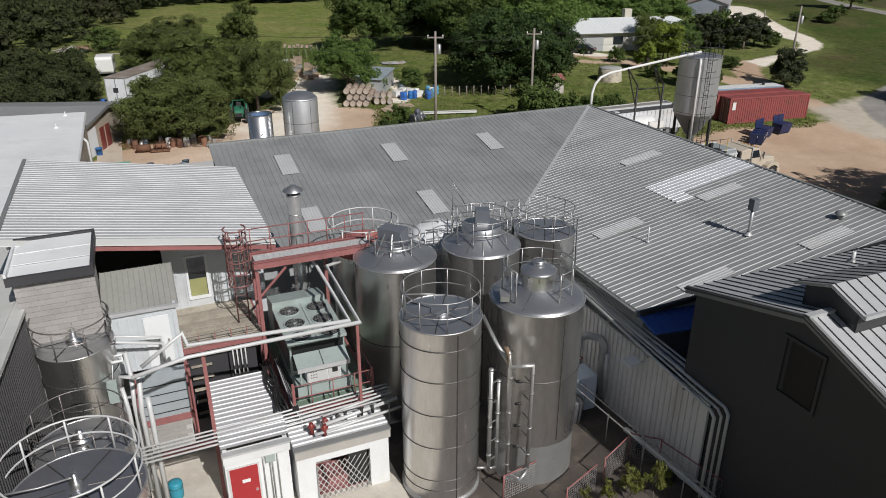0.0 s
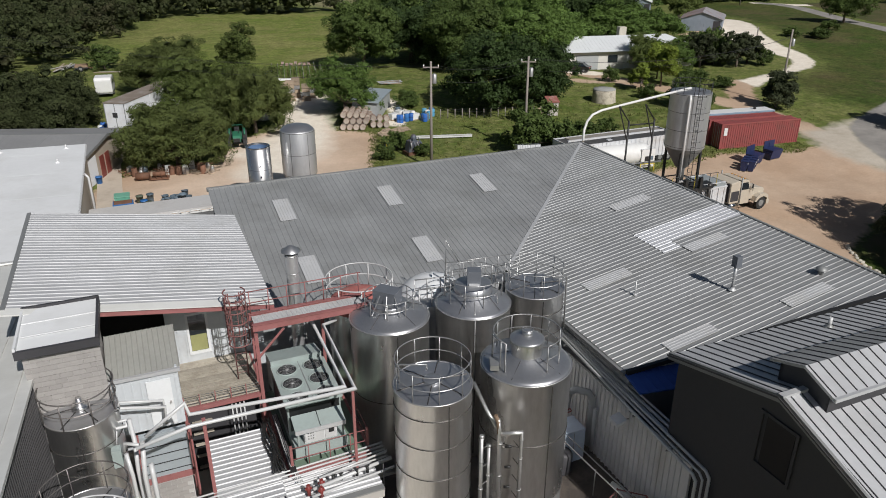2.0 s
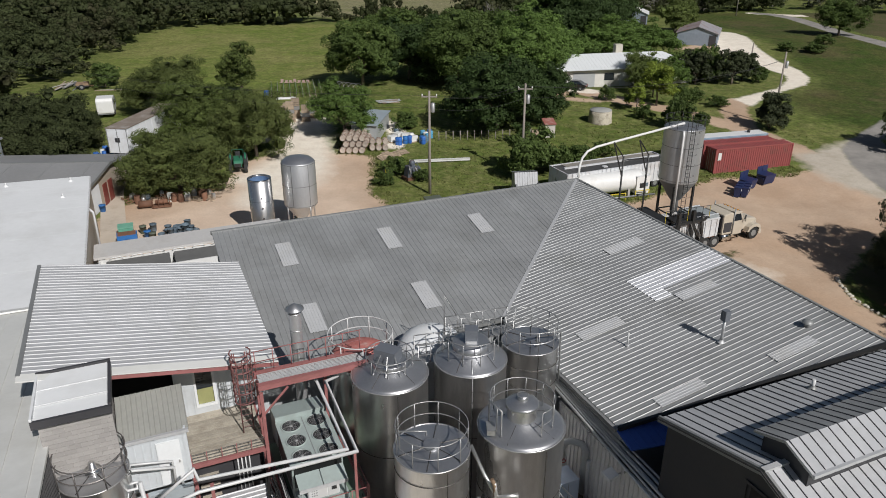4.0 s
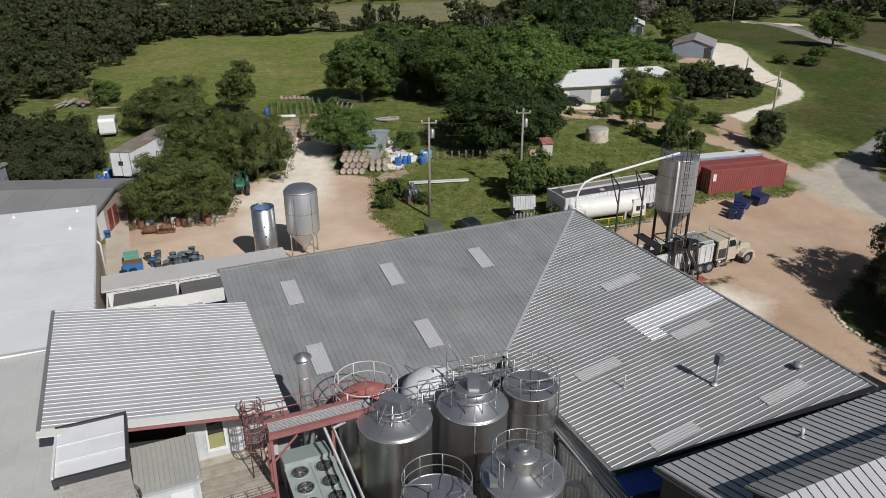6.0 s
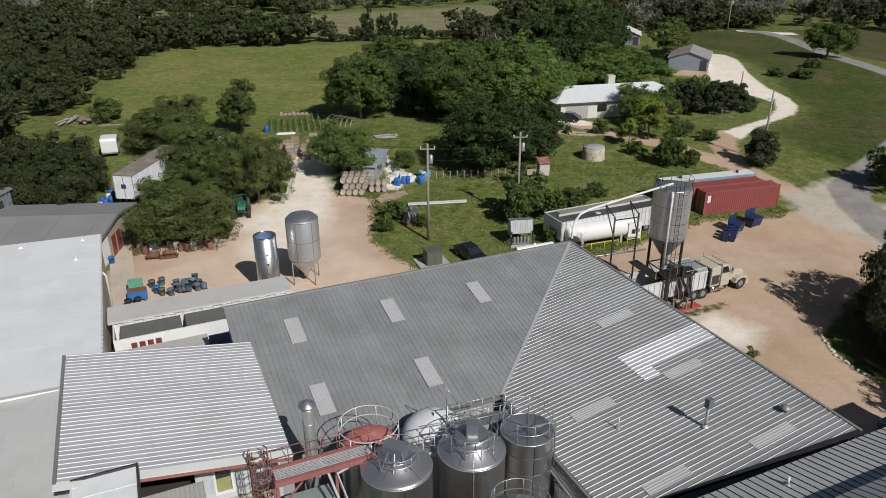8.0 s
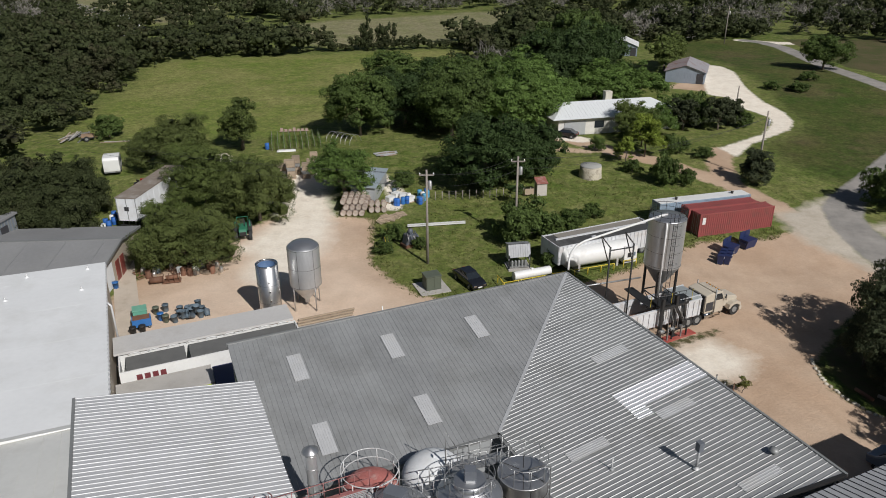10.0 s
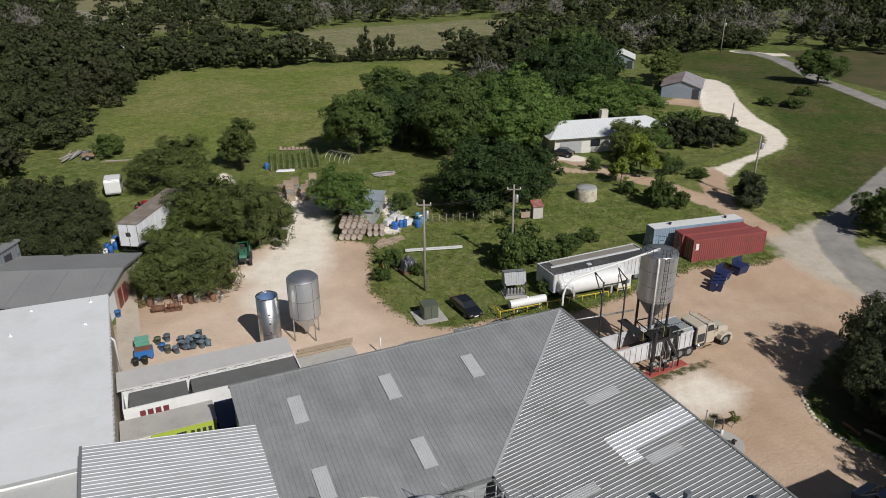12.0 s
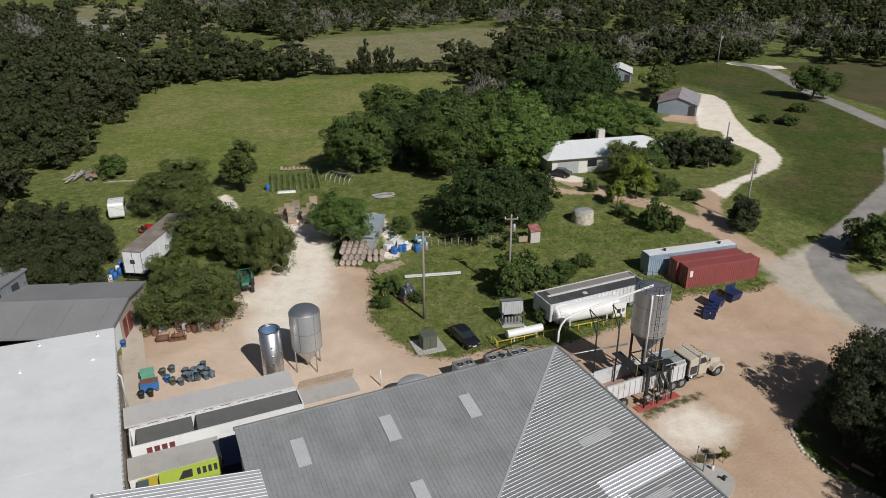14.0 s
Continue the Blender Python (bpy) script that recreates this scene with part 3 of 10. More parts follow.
part("hood", (lambda q: (lathe(q, [(0.26, 0.22), (0.24, 0.3), (0.12, 0.38), (0, 0.4)], 14), q)[1])(B()), trim_grey, cap)

# west building with the bright ribbed roof
west = thing("packaging_building", "metal-clad building with a bright ribbed roof and red fascia", "building", YARD)
U0, U1, V0, V1, ZL, ZR = -34.35, -24.95, 4.7, 15.1, 8.75, 7.25
ws = (ZL - ZR) / (U1 - U0)
wt = math.hypot(1, ws)
roof = part("roof", boxed(U0 + 0.2, U0 + 0.4, -V1 + 0.3, -V0 - 0.3, ZL - 0.5, ZL - 0.12), trim_grey, west)
k = 0
while k * PANEL < V1 - V0 - 1e-3:
    w = min(PANEL, V1 - V0 - k * PANEL)
    bm = B()
    ribbed(bm, (U0, -V0 - k * PANEL, ZL), (0, -1, 0), (1 / wt, 0, -ws / wt), w, (U1 - U0) * wt, h=0.032)
    part("roof_panel", bm, galv_bright, roof)
    k += 1
part("verge_trim", (lambda q: (slab(q, (U0 - 0.1, -V1 + 0.02, ZL + 0.06), (U0 - 0.1, -V1 - 0.42, ZL + 0.0), (U1, -V1 - 0.42, ZR + 0.0), (U1, -V1 + 0.02, ZR + 0.06), 0.05), q)[1])(B()), white_metal, west)
part("ridge_trim", boxed(U0 - 0.12, U0 + 0.04, -V1 - 0.1, -V0, ZL - 0.1, ZL + 0.06), trim_grey, west)
part("fascia", (lambda q: (slab(q, (U0 + 2.9, -V1 - 0.30, ZL - 0.06 - ws * 2.9), (U0 + 2.9, -V1 - 0.36, ZL - 0.06 - ws * 2.9), (U1, -V1 - 0.36, ZR - 0.06), (U1, -V1 - 0.30, ZR - 0.06), 0.22), q)[1])(B()), red_steel, west)
part("wall_west", boxed(U0 + 0.4, U0 + 0.6, -13.3, -V0 - 0.3, 0, ZL - 0.3), grey_wall, west)
part("wall_north", boxed(U0 + 0.4, U1 - 0.3, -V0 - 0.5, -V0 - 0.3, 0, ZR - 0.25), grey_wall, west)
part("wall_east", boxed(U1 - 0.5, U1 - 0.3, -13.1, -V0 - 0.5, 0, ZR - 0.2), grey_wall, west)
# the south wall stands back under the roof, with a window; a dark panel paints the open bay's shade
part("wall_south", boxed(-29.2, -28.4, -13.3, -13.1, 4.0, 7.0), pale_sheet, west)
part("wall_south", boxed(-27.5, -25.25, -13.3, -13.1, 4.0, 7.0), pale_sheet, west)
part("wall_south", boxed(-28.4, -27.5, -13.3, -13.1, 4.0, 4.35), pale_sheet, west)
part("wall_south", boxed(-28.4, -27.5, -13.3, -13.1, 6.35, 7.0), pale_sheet, west)
part("wall_south", boxed(U0 + 0.4, -25.25, -13.3, -13.1, 0, 4.0), pale_sheet, west)
part("open_bay", boxed(U0 + 0.7, -29.2, -12.2, -12.0, 4.0, 7.6), bay_shade, west)
bm = B()
for i in range(13):
    u0 = -29.1 + i * 0.3
    if not -28.45 < u0 < -27.45:
        box(bm, u0, u0 + 0.05, -13.33, -13.29, 4.05, 6.95)
part("wall_ribs", bm, pale_sheet, west)
wnd = part("window", boxed(-28.36, -27.54, -13.24, -13.2, 4.4, 6.3), glass_dark, west)
bm = B()
for q in ((-28.4, -28.3, 4.35, 6.35), (-27.6, -27.5, 4.35, 6.35), (-28.3, -27.6, 4.35, 4.47), (-28.3, -27.6, 6.25, 6.35)):
    box(bm, q[0], q[1], -13.36, -13.26, q[2], q[3])
part("window_frame", bm, white_paint, wnd)
# Olive panel added over the glass, painted for the floor showing in it.
part("blind", boxed(-28.29, -27.61, -13.262, -13.245, 4.48, 5.25), mat("olive_floor_tint", (0.30, 0.30, 0.13), 0.7), wnd)

# white-roofed hall with membrane roof, and the older hall with seamed white sheets
hall = thing("white_roofed_hall", "long hall with a white membrane roof and tan walls", "building", YARD)
part("wall_east", boxed(-33.55, -33.35, -2.0, 22.1, 0, 5.0), tan_wall, hall)
part("wall_north", boxed(-75, -33.55, 21.9, 22.1, 0, 5.0), tan_wall, hall)
part("roof", (lambda q: (slab(q, (-33.2, -2.0, 5.15), (-33.2, 22.35, 5.15), (-75, 22.35, 6.4), (-75, -2.0, 6.4), 0.2), q)[1])(B()), membrane, hall)
for i in range(41):
    part("edge_clip", boxed(-33.22, -33.12, -1.8 + i * 0.59, -1.55 + i * 0.59, 5.0, 5.2), galv_bright, hall)
for i in range(1, 5):
    w0 = -2.0 + i * 5.5
    bm = B()
    slab(bm, (-33.3, w0, 5.156), (-33.3, w0 + 0.06, 5.156), (-75, w0 + 0.06, 6.406), (-75, w0, 6.406), 0.005)
    part("membrane_lap", bm, membrane, hall)
for u, w in ((-34.6, 21.3), (-39.2, 21.3), (-35.0, 17.2), (-40.4, 17.2), (-46, 21.3), (-47, 15)):
    ob = thing("roof_vent", "small white plumbing vent on a membrane roof", "vent", YARD @ pose(u, w, 5.15 + (-33.2 - u) * 0.03), "hall roof vents")
    part("pipe", piped([(0, 0, 0), (0, 0, 0.32)], 0.06, 8), white_pipe, ob)
    part("boot", (lambda q: (lathe(q, [(0.2, 0.0), (0.1, 0.1), (0.08, 0.14)], 12), q)[1])(B()), membrane, ob)
old = thing("older_hall", "hall with a sloping white sheet metal roof and dark ribbed wall", "building", YARD)
part("roof", (lambda q: (slab(q, (-33.5, -30, 8.9), (-33.5, -2.1, 5.3), (-75, -2.1, 5.6), (-75, -30, 9.2), 0.14), q)[1])(B()), white_metal, old)
bm = B()
for i in range(44):
    u0 = -33.9 - i * 0.92
    slab(bm, (u0 + 0.03, -30, 8.945), (u0 + 0.03, -2.1, 5.345), (u0, -2.1, 5.345), (u0, -30, 8.945), 0.05)
part("roof_seams", bm, white_metal, old)
part("flashing", (lambda q: (slab(q, (-33.4, -2.45, 5.42), (-33.4, -1.9, 5.3), (-75, -1.9, 6.52), (-75, -2.45, 5.72), 0.03), q)[1])(B()), white_metal, old)
part("wall_east", boxed(-33.85, -33.6, -31, -2.0, 0, 5.0), charcoal, old)
bm = B()
a = [bm.verts.new(q) for q in ((-33.6, -31, 5), (-33.6, -2.0, 5), (-33.6, -2.0, 5.2), (-33.6, -31, 8.8))]
bm.faces.new(a)
part("wall_east", bm, charcoal, old)
bm = B()
for i in range(60):
    w0 = -30.8 + i * 0.22
    box(bm, -33.6, -33.55, w0, w0 + 0.07, 0, 5.2 + (-2 - w0) * 0.127)
part("wall_ribs", bm, mat("dark_rib_sheet", (0.085, 0.083, 0.085), 0.6, 0.1, 0.1, 0.8, 7), old)

# grey-roofed wing beyond the hall
wing = thing("grey_roofed_wing", "tan wing with a dark grey felt roof", "building", pose(-31.2, 60.2, 0, 0, 0, 3))
part("wall_east", boxed(-0.3, 0.0, 0.1, 11.0, 0, 2.9), tan_wall, wing)
part("wall_north", boxed(-26, -0.3, 10.7, 11.0, 0, 2.9), tan_wall, wing)
part("roof_south_slope", (lambda q: (slab(q, (0.25, -0.3, 2.95), (0.25, 6.0, 3.75), (-26, 6.0, 3.75), (-26, -0.3, 2.95), 0.2), q)[1])(B()), grey_roof, wing)
part("roof_north_slope", (lambda q: (slab(q, (0.25, 6.0, 3.75), (0.25, 11.3, 3.0), (-26, 11.3, 3.0), (-26, 6.0, 3.75), 0.2), q)[1])(B()), grey_roof, wing)
part("ridge_cap", boxed(-26, 0.3, 5.85, 6.15, 3.7, 3.8), trim_grey, wing)
bm = B()
a = [bm.verts.new(q) for q in ((0.0, 0.1, 2.9), (0.0, 11.0, 2.9), (0.0, 6.0, 3.6))]
bm.faces.new(a)
part("gable", bm, tan_wall, wing)
for w0, y1 in ((-0.3, 6.0), (6.0, 11.3)):
    bm = B()
    z0, z1 = (2.98, 3.78) if w0 < 0 else (3.78, 3.03)
    slab(bm, (0.36, w0, z0), (0.36, y1, z1), (0.25, y1, z1), (0.25, w0, z0), 0.26)
    part("verge_trim", bm, trim_grey, wing)
part("roll_up_door", boxed(0.0, 0.04, 1.0, 3.2, 0.05, 2.5), white_paint, wing)
for y0 in (4.0, 5.3):
    part("door", boxed(0.0, 0.05, y0, y0 + 0.95, 0.05, 2.1), mat("rust_red_door", (0.2, 0.05, 0.04), 0.5), wing)
for i in range(7):
    bm = B()
    slab(bm, (-1.2 - i * 3.7, -0.25, 2.965), (-1.2 - i * 3.7, 5.8, 3.735), (-1.28 - i * 3.7, 5.8, 3.735), (-1.28 - i * 3.7, -0.25, 2.965), 0.01)
    part("felt_lap", bm, trim_grey, wing)
for w0 in (-18.6, -3.0):
    dp = thing("down_pipe", "white rain pipe leaning on the hall wall", "pipe", YARD @ pose(-33.2, -w0 - 4.0, 0), "rain pipes")
    part("pipe", piped([(0, 0, 4.9), (0.25, -0.1, 4.6), (0.25, -0.2, 0.4)], 0.09, 8), white_pipe, dp)
    part("shoe", boxed(0.1, 0.5, -0.4, 0.0, 0.05, 0.45), concrete, dp)
annex = thing("blue_grey_annex", "low blue-grey metal annex with a flat roof", "building", at(-41.9, -40.7, 0, -29))
part("body", boxed(-9, 0, -11, 0, 0, 4.6), mat("blue_grey_sheet", (0.22, 0.25, 0.28), 0.5, 0.2), annex)
part("roof", boxed(-9.2, 0.2, -11.2, 0.2, 4.6, 4.8), grey_roof, annex)
bm = B()
for i in range(22):
    box(bm, 0.0, 0.05, -10.8 + i * 0.5, -10.7 + i * 0.5, 0.1, 4.5)
part("wall_ribs", bm, trim_grey, annex)
for y0 in (-2.6, -5.5):
    part("door", boxed(0.05, 0.1, y0, y0 + 1.1, 0, 4.0), charcoal, annex)

# the charcoal gabled building
db = thing("charcoal_gabled_building", "tall charcoal-sided building with standing-seam gable roof", "building", YARD)
RIDGE, RZ, EZ, DU = 29.8, 8.6, 7.33, -12.45
part("wall_west", boxed(DU - 0.1, DU + 0.15, -36, -25.4, 0, 6.0), charcoal, db)
bm = B()
a = [bm.verts.new(q) for q in ((DU - 0.1, -36, 6.0), (DU - 0.1, -25.4, 6.0), (DU - 0.1, -25.4, EZ - 0.1), (DU - 0.1, -RIDGE, RZ - 0.1), (DU - 0.1, -36, 6.5))]
bm.faces.new(a[::-1])
part("gable", bm, charcoal, db)
part("wall_north", boxed(DU + 0.15, 14, -25.65, -25.4, 0, EZ - 0.15), charcoal, db)
sr = (RZ - EZ) / (RIDGE - 25.1)
roof_far = part("roof_far_slope", (lambda q: (slab(q, (DU - 0.22, -25.1, EZ), (DU - 0.22, -RIDGE, RZ), (14, -RIDGE, RZ), (14, -25.1, EZ), 0.14), q)[1])(B()), galv_bright, db)
roof_near = part("roof_near_slope", (lambda q: (slab(q, (DU - 0.22, -RIDGE, RZ), (DU - 0.22, -37, RZ - 7.4 * 0.36), (14, -37, RZ - 7.4 * 0.36), (14, -RIDGE, RZ), 0.14), q)[1])(B()), galv_bright, db)
for i in range(62):
    u0 = DU - 0.4 + i * 0.42
    bm = B()
    slab(bm, (u0, -25.08, EZ + 0.035), (u0, -RIDGE, RZ + 0.035), (u0 + 0.022, -RIDGE, RZ + 0.035), (u0 + 0.022, -25.08, EZ + 0.035), 0.06)
    part("standing_seam", bm, charcoal, roof_far)
    bm = B()
    slab(bm, (u0, -RIDGE, RZ + 0.035), (u0, -37, RZ - 7.4 * 0.36 + 0.035), (u0 + 0.022, -37, RZ - 7.4 * 0.36 + 0.035), (u0 + 0.022, -RIDGE, RZ + 0.035), 0.06)
    part("standing_seam", bm, charcoal, roof_near)
part("ridge_cap", boxed(DU - 0.3, DU + 0.75, -RIDGE - 0.1, -RIDGE + 0.1, RZ - 0.02, RZ + 0.075), galv_bright, db)
part("barge_board", (lambda q: (slab(q, (DU - 0.3, -25.05, EZ + 0.06), (DU - 0.3, -RIDGE, RZ + 0.06), (DU - 0.2, -RIDGE, RZ + 0.06), (DU - 0.2, -25.05, EZ + 0.06), 0.26), q)[1])(B()), trim_grey, db)
part("barge_board", (lambda q: (slab(q, (DU - 0.3, -RIDGE, RZ + 0.06), (DU - 0.3, -37, RZ - 7.4 * 0.36 + 0.06), (DU - 0.2, -37, RZ - 7.4 * 0.36 + 0.06), (DU - 0.2, -RIDGE, RZ + 0.06), 0.26), q)[1])(B()), trim_grey, db)
wnd = part("window", boxed(DU - 0.12, DU - 0.09, -30.45, -29.4, 5.8, 7.6), mat("unlit_window", (0.012, 0.012, 0.013), 0.35, 0, 0.1, spec=0.25), db)
bm = B()
for w0, w1, z0, z1 in ((-30.6, -30.5, 5.7, 7.7), (-29.25, -29.15, 5.7, 7.7), (-30.5, -29.25, 5.7, 5.8), (-30.5, -29.25, 7.6, 7.7)):
    box(bm, DU - 0.16, DU - 0.08, w0, w1, z0, z1)
part("window_frame", bm, charcoal, wnd)
bm = B()
slab(bm, (-12.6, askew(-12.6, 0.3), 5.05), (-12.6, askew(-12.6, -1.0), 4.7), (-5.6, askew(-5.6, -1.0), 4.7), (-5.6, askew(-5.6, 0.3), 5.05), 0.06)
part("awning", bm, blue_wall, db, "bright blue sheet-metal awning")
for i in range(19):
    u0 = -12.55 + i * 0.37
    bm = B()
    slab(bm, (u0, askew(u0, 0.3), 5.08), (u0, askew(u0, -1.0), 4.73), (u0 + 0.04, askew(u0, -1.0), 4.73), (u0 + 0.04, askew(u0, 0.3), 5.08), 0.03)
    part("awning_rib", bm, blue_wall, db)
mon = part("roof_monitor", (lambda q: (slab(q, (DU + 0.5, -29.75, 9.45), (DU + 0.5, -30.85, 9.02), (14, -30.85, 9.02), (14, -29.75, 9.45), 0.1), q)[1])(B()), galv_bright, db, "raised clerestory roof along the ridge")
part("monitor_far_slope", (lambda q: (slab(q, (DU + 0.5, -28.55, 9.02), (DU + 0.5, -29.75, 9.45), (14, -29.75, 9.45), (14, -28.55, 9.02), 0.1), q)[1])(B()), galv, mon)
bm = B()
a = [bm.verts.new(q) for q in ((DU + 0.7, -30.6, 8.2), (DU + 0.7, -30.6, 9.0), (DU + 0.7, -29.75, 9.36), (DU + 0.7, -28.8, 9.0), (DU + 0.7, -28.8, 8.2))]
bm.faces.new(a)
part("monitor_end", bm, charcoal, mon)
part("monitor_wall", boxed(DU + 0.7, 14, -28.9, -28.8, 8.0, 8.98), charcoal, mon)
part("monitor_wall", boxed(DU + 0.7, 14, -30.62, -30.55, 8.0, 8.98), charcoal, mon)
part("monitor_gutter", boxed(DU + 0.5, 14, -30.95, -30.85, 8.9, 9.02), galv_bright, mon)
for i in range(60):
    u0 = DU + 0.6 + i * 0.42
    bm = B()
    slab(bm, (u0, -29.76, 9.48), (u0, -30.85, 9.05), (u0 + 0.022, -30.85, 9.05), (u0 + 0.022, -29.76, 9.48), 0.05)
    part("standing_seam", bm, charcoal, mon)
    bm = B()
    slab(bm, (u0, -28.56, 9.05), (u0, -29.74, 9.48), (u0 + 0.022, -29.74, 9.48), (u0 + 0.022, -28.56, 9.05), 0.05)
    part("standing_seam", bm, charcoal, mon)
ob = thing("vent_pipe", "short white vent pipe on standing-seam roof", "pipe", YARD @ pose(-6.4, -26.3, EZ + 1.2 * sr))
part("pipe", piped([(0, 0, 0), (0, 0, 0.42)], 0.07, 10), white_pipe, ob)
part("boot", (lambda q: (lathe(q, [(0.2, 0.0), (0.11, 0.1), (0.09, 0.15)], 12), q)[1])(B()), trim_grey, ob)


# ---- the tank court ----
court = tagged(new("courtyard_slab", data("courtyard_slab", boxed(-34.0, -12.4, -34, -12.2, -0.1, 0.05), court_concrete)), "stained concrete slab of the tank court", "pavement", kind="structure")
court.matrix_basis = YARD


def lathed(prof, seg=40):
    bm = B()
    lathe(bm, prof, seg)
    return bm


def ringed(c, big_r, r, n=32, seg=5, a0=0.0, a1=360.0):
    bm = B()
    ring(bm, c, big_r, r, n, seg, a0, a1)
    return bm


def railing(tank_ob, r, z0, h, posts, material, a0=0.0, a1=360.0, mid=True, rad=0.02, bars=1):
    rail = part("railing", ringed((0, 0, z0 + h), r, rad, 36, 6, a0, a1), material, tank_ob)
    for j in range(bars):
        part("mid_rail", ringed((0, 0, z0 + h * (j + 1) / (bars + 1)), r, rad * 0.85, 36, 5, a0, a1), material, rail)
    for i in range(posts):
        a = radians(a0 + (a1 - a0) * i / (posts if a1 - a0 > 359 else posts - 1))
        x, y = r * math.cos(a), r * math.sin(a)
        part("post", piped([(x, y, z0 - 0.02), (x, y, z0 + h)], rad, 6), material, rail)
    return rail


def tank(x, y, r, zr, label, top="flat", seams=(), rise=0.7, neck=0.5, seam_angle=-50, foot=0.05, skirt=0.0, rz=0.0, lid_mat=None):
    """A stainless tank: shell, weld bands, an upright seam and a flat, domed or conical top."""
    ob = thing("storage_tank", label, "tank", pose(x, y, 0.0, 0, 0, rz), "stainless tanks of the court")
    part("shell", lathed([(r, foot + skirt), (r, zr - 0.03), (r + 0.015, zr)], 56), stainless, ob)
    if skirt:
        part("skirt", lathed([(r - 0.02, foot), (r - 0.02, foot + skirt + 0.02)], 48), galv_rail, ob, "dull grey skirt")
    for z in seams:
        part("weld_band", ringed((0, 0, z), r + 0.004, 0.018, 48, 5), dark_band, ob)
    a = radians(seam_angle)
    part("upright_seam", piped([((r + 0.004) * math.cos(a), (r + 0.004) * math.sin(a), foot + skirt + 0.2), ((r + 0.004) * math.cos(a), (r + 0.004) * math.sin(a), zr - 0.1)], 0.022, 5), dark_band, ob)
    part("rim", ringed((0, 0, zr), r + 0.01, 0.03, 48, 6), steel_pipe, ob)
    if top == "flat":
        part("lid", lathed([(r, zr), (r * 0.9, zr + 0.02), (r * 0.5, zr + 0.07), (0, zr + 0.1)], 48), lid_mat or stainless_top, ob)
        for i in range(6):
            q = math.pi * i / 3 + 0.4
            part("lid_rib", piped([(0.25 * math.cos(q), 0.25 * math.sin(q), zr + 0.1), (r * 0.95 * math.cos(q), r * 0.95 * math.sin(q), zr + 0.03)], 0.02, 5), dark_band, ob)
    else:
        part("cone", lathed([(r, zr - 0.02), (r * 0.985, zr + 0.05), (r * 0.94, zr + 0.10), (r * 0.86, zr + 0.16), (neck, zr + rise), (neck * 0.98, zr + rise + 0.02), (0, zr + rise + 0.05)], 48), stainless_top, ob)
        for i in range(5):
            q = math.pi * i / 2.5 + 0.5
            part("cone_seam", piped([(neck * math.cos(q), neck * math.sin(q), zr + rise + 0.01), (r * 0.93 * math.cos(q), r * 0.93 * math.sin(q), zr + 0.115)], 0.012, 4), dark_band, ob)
    return ob


# Bluish dark colour puts the sky's reflection into the lid; stains are its own.
lid_slate = mat("sky_tinted_slate_lid", (0.185, 0.19, 0.215), 0.4, 0.55, 0.14, 1.0, 9, rvar=0.1, dirt=(0.25, 0.245, 0.24), dirt_amt=0.5)
# front tank with a ring of rails
tm = tank(-0.08, 20.75, 1.36, 6.95, "tall brushed stainless tank with banded shell and railed flat lid", seams=(6.3, 5.13, 3.83, 2.5, 1.11, 0.66), seam_angle=-66)
railing(tm, 1.3, 6.95, 1.05, 9, galv_rail, bars=1)
part("manway", lathed([(0.33, 7.03), (0.33, 7.12), (0.28, 7.16), (0, 7.17)], 24), stainless_top, tm)
part("vent_pipe", piped([(-1.15, -0.1, 7.0), (-1.15, -0.1, 7.75), (-0.2, -0.1, 7.75), (-0.2, -0.1, 7.55)], 0.03, 6), galv_rail, tm)
part("base_plinth", lathed([(1.42, 0.0), (1.42, 0.2), (1.36, 0.22)], 40), galv_rail, tm)
# right tank with cone, neck and cap
tr = tank(3.25, 21.95, 1.62, 7.05, "broad stainless fermenter with conical top and capped neck", "cone", seams=(4.5,), rise=0.36, neck=0.62, seam_angle=-62, skirt=1.75)
part("neck", lathed([(0.55, 7.36), (0.55, 7.98)], 36), stainless, tr)
part("neck_lid", lathed([(0.62, 7.96), (0.62, 8.02), (0.58, 8.06), (0.25, 8.18), (0, 8.2)], 40), stainless_top, tr)
part("neck_hatch", lathed([(0.2, 8.18), (0.2, 8.3), (0.14, 8.34), (0, 8.35)], 20), stainless_top, tr)
part("lid_handle", ringed((0, 0, 8.36), 0.2, 0.018, 20, 5), galv_rail, tr)
for i in range(8):
    a = math.pi * i / 4
    part("clamp", boxed(-0.03, 0.03, -0.03, 0.05, 7.8, 7.97, m=pose(0.58 * math.cos(a), 0.58 * math.sin(a), 0, 0, 0, math.degrees(a) + 90)), steel_pipe, tr)
railing(tr, 1.2, 7.25, 1.05, 9, galv_rail, -60, 215, bars=1)
part("gate", piped([(-1.25, -0.35, 7.25), (-1.25, -0.35, 8.35), (-0.85, -1.0, 8.35), (-0.85, -1.0, 7.25)], 0.028, 6), galv_rail, tr)
part("bracket", boxed(-1.35, -1.05, -1.0, -0.4, 7.3, 7.5), galv_rail, tr)
# left tank with a motor box
tl = tank(-1.9, 25.75, 1.62, 6.8, "wide stainless tank with conical top and grey motor box", "cone", rise=0.42, neck=0.75, seam_angle=-75, seams=(3.6,))
part("collar", lathed([(0.72, 7.18), (0.72, 7.42), (0.7, 7.44), (0, 7.46)], 32), stainless_top, tl)
part("motor_box", boxed(-0.56, 0.43, -0.33, 0.33, 7.46, 7.99, m=pose(0, 0, 0, 0, 0, -25)), motor_grey, tl, "grey metal motor cover")
railing(tl, 0.98, 7.05, 0.75, 8, galv_rail, bars=1)
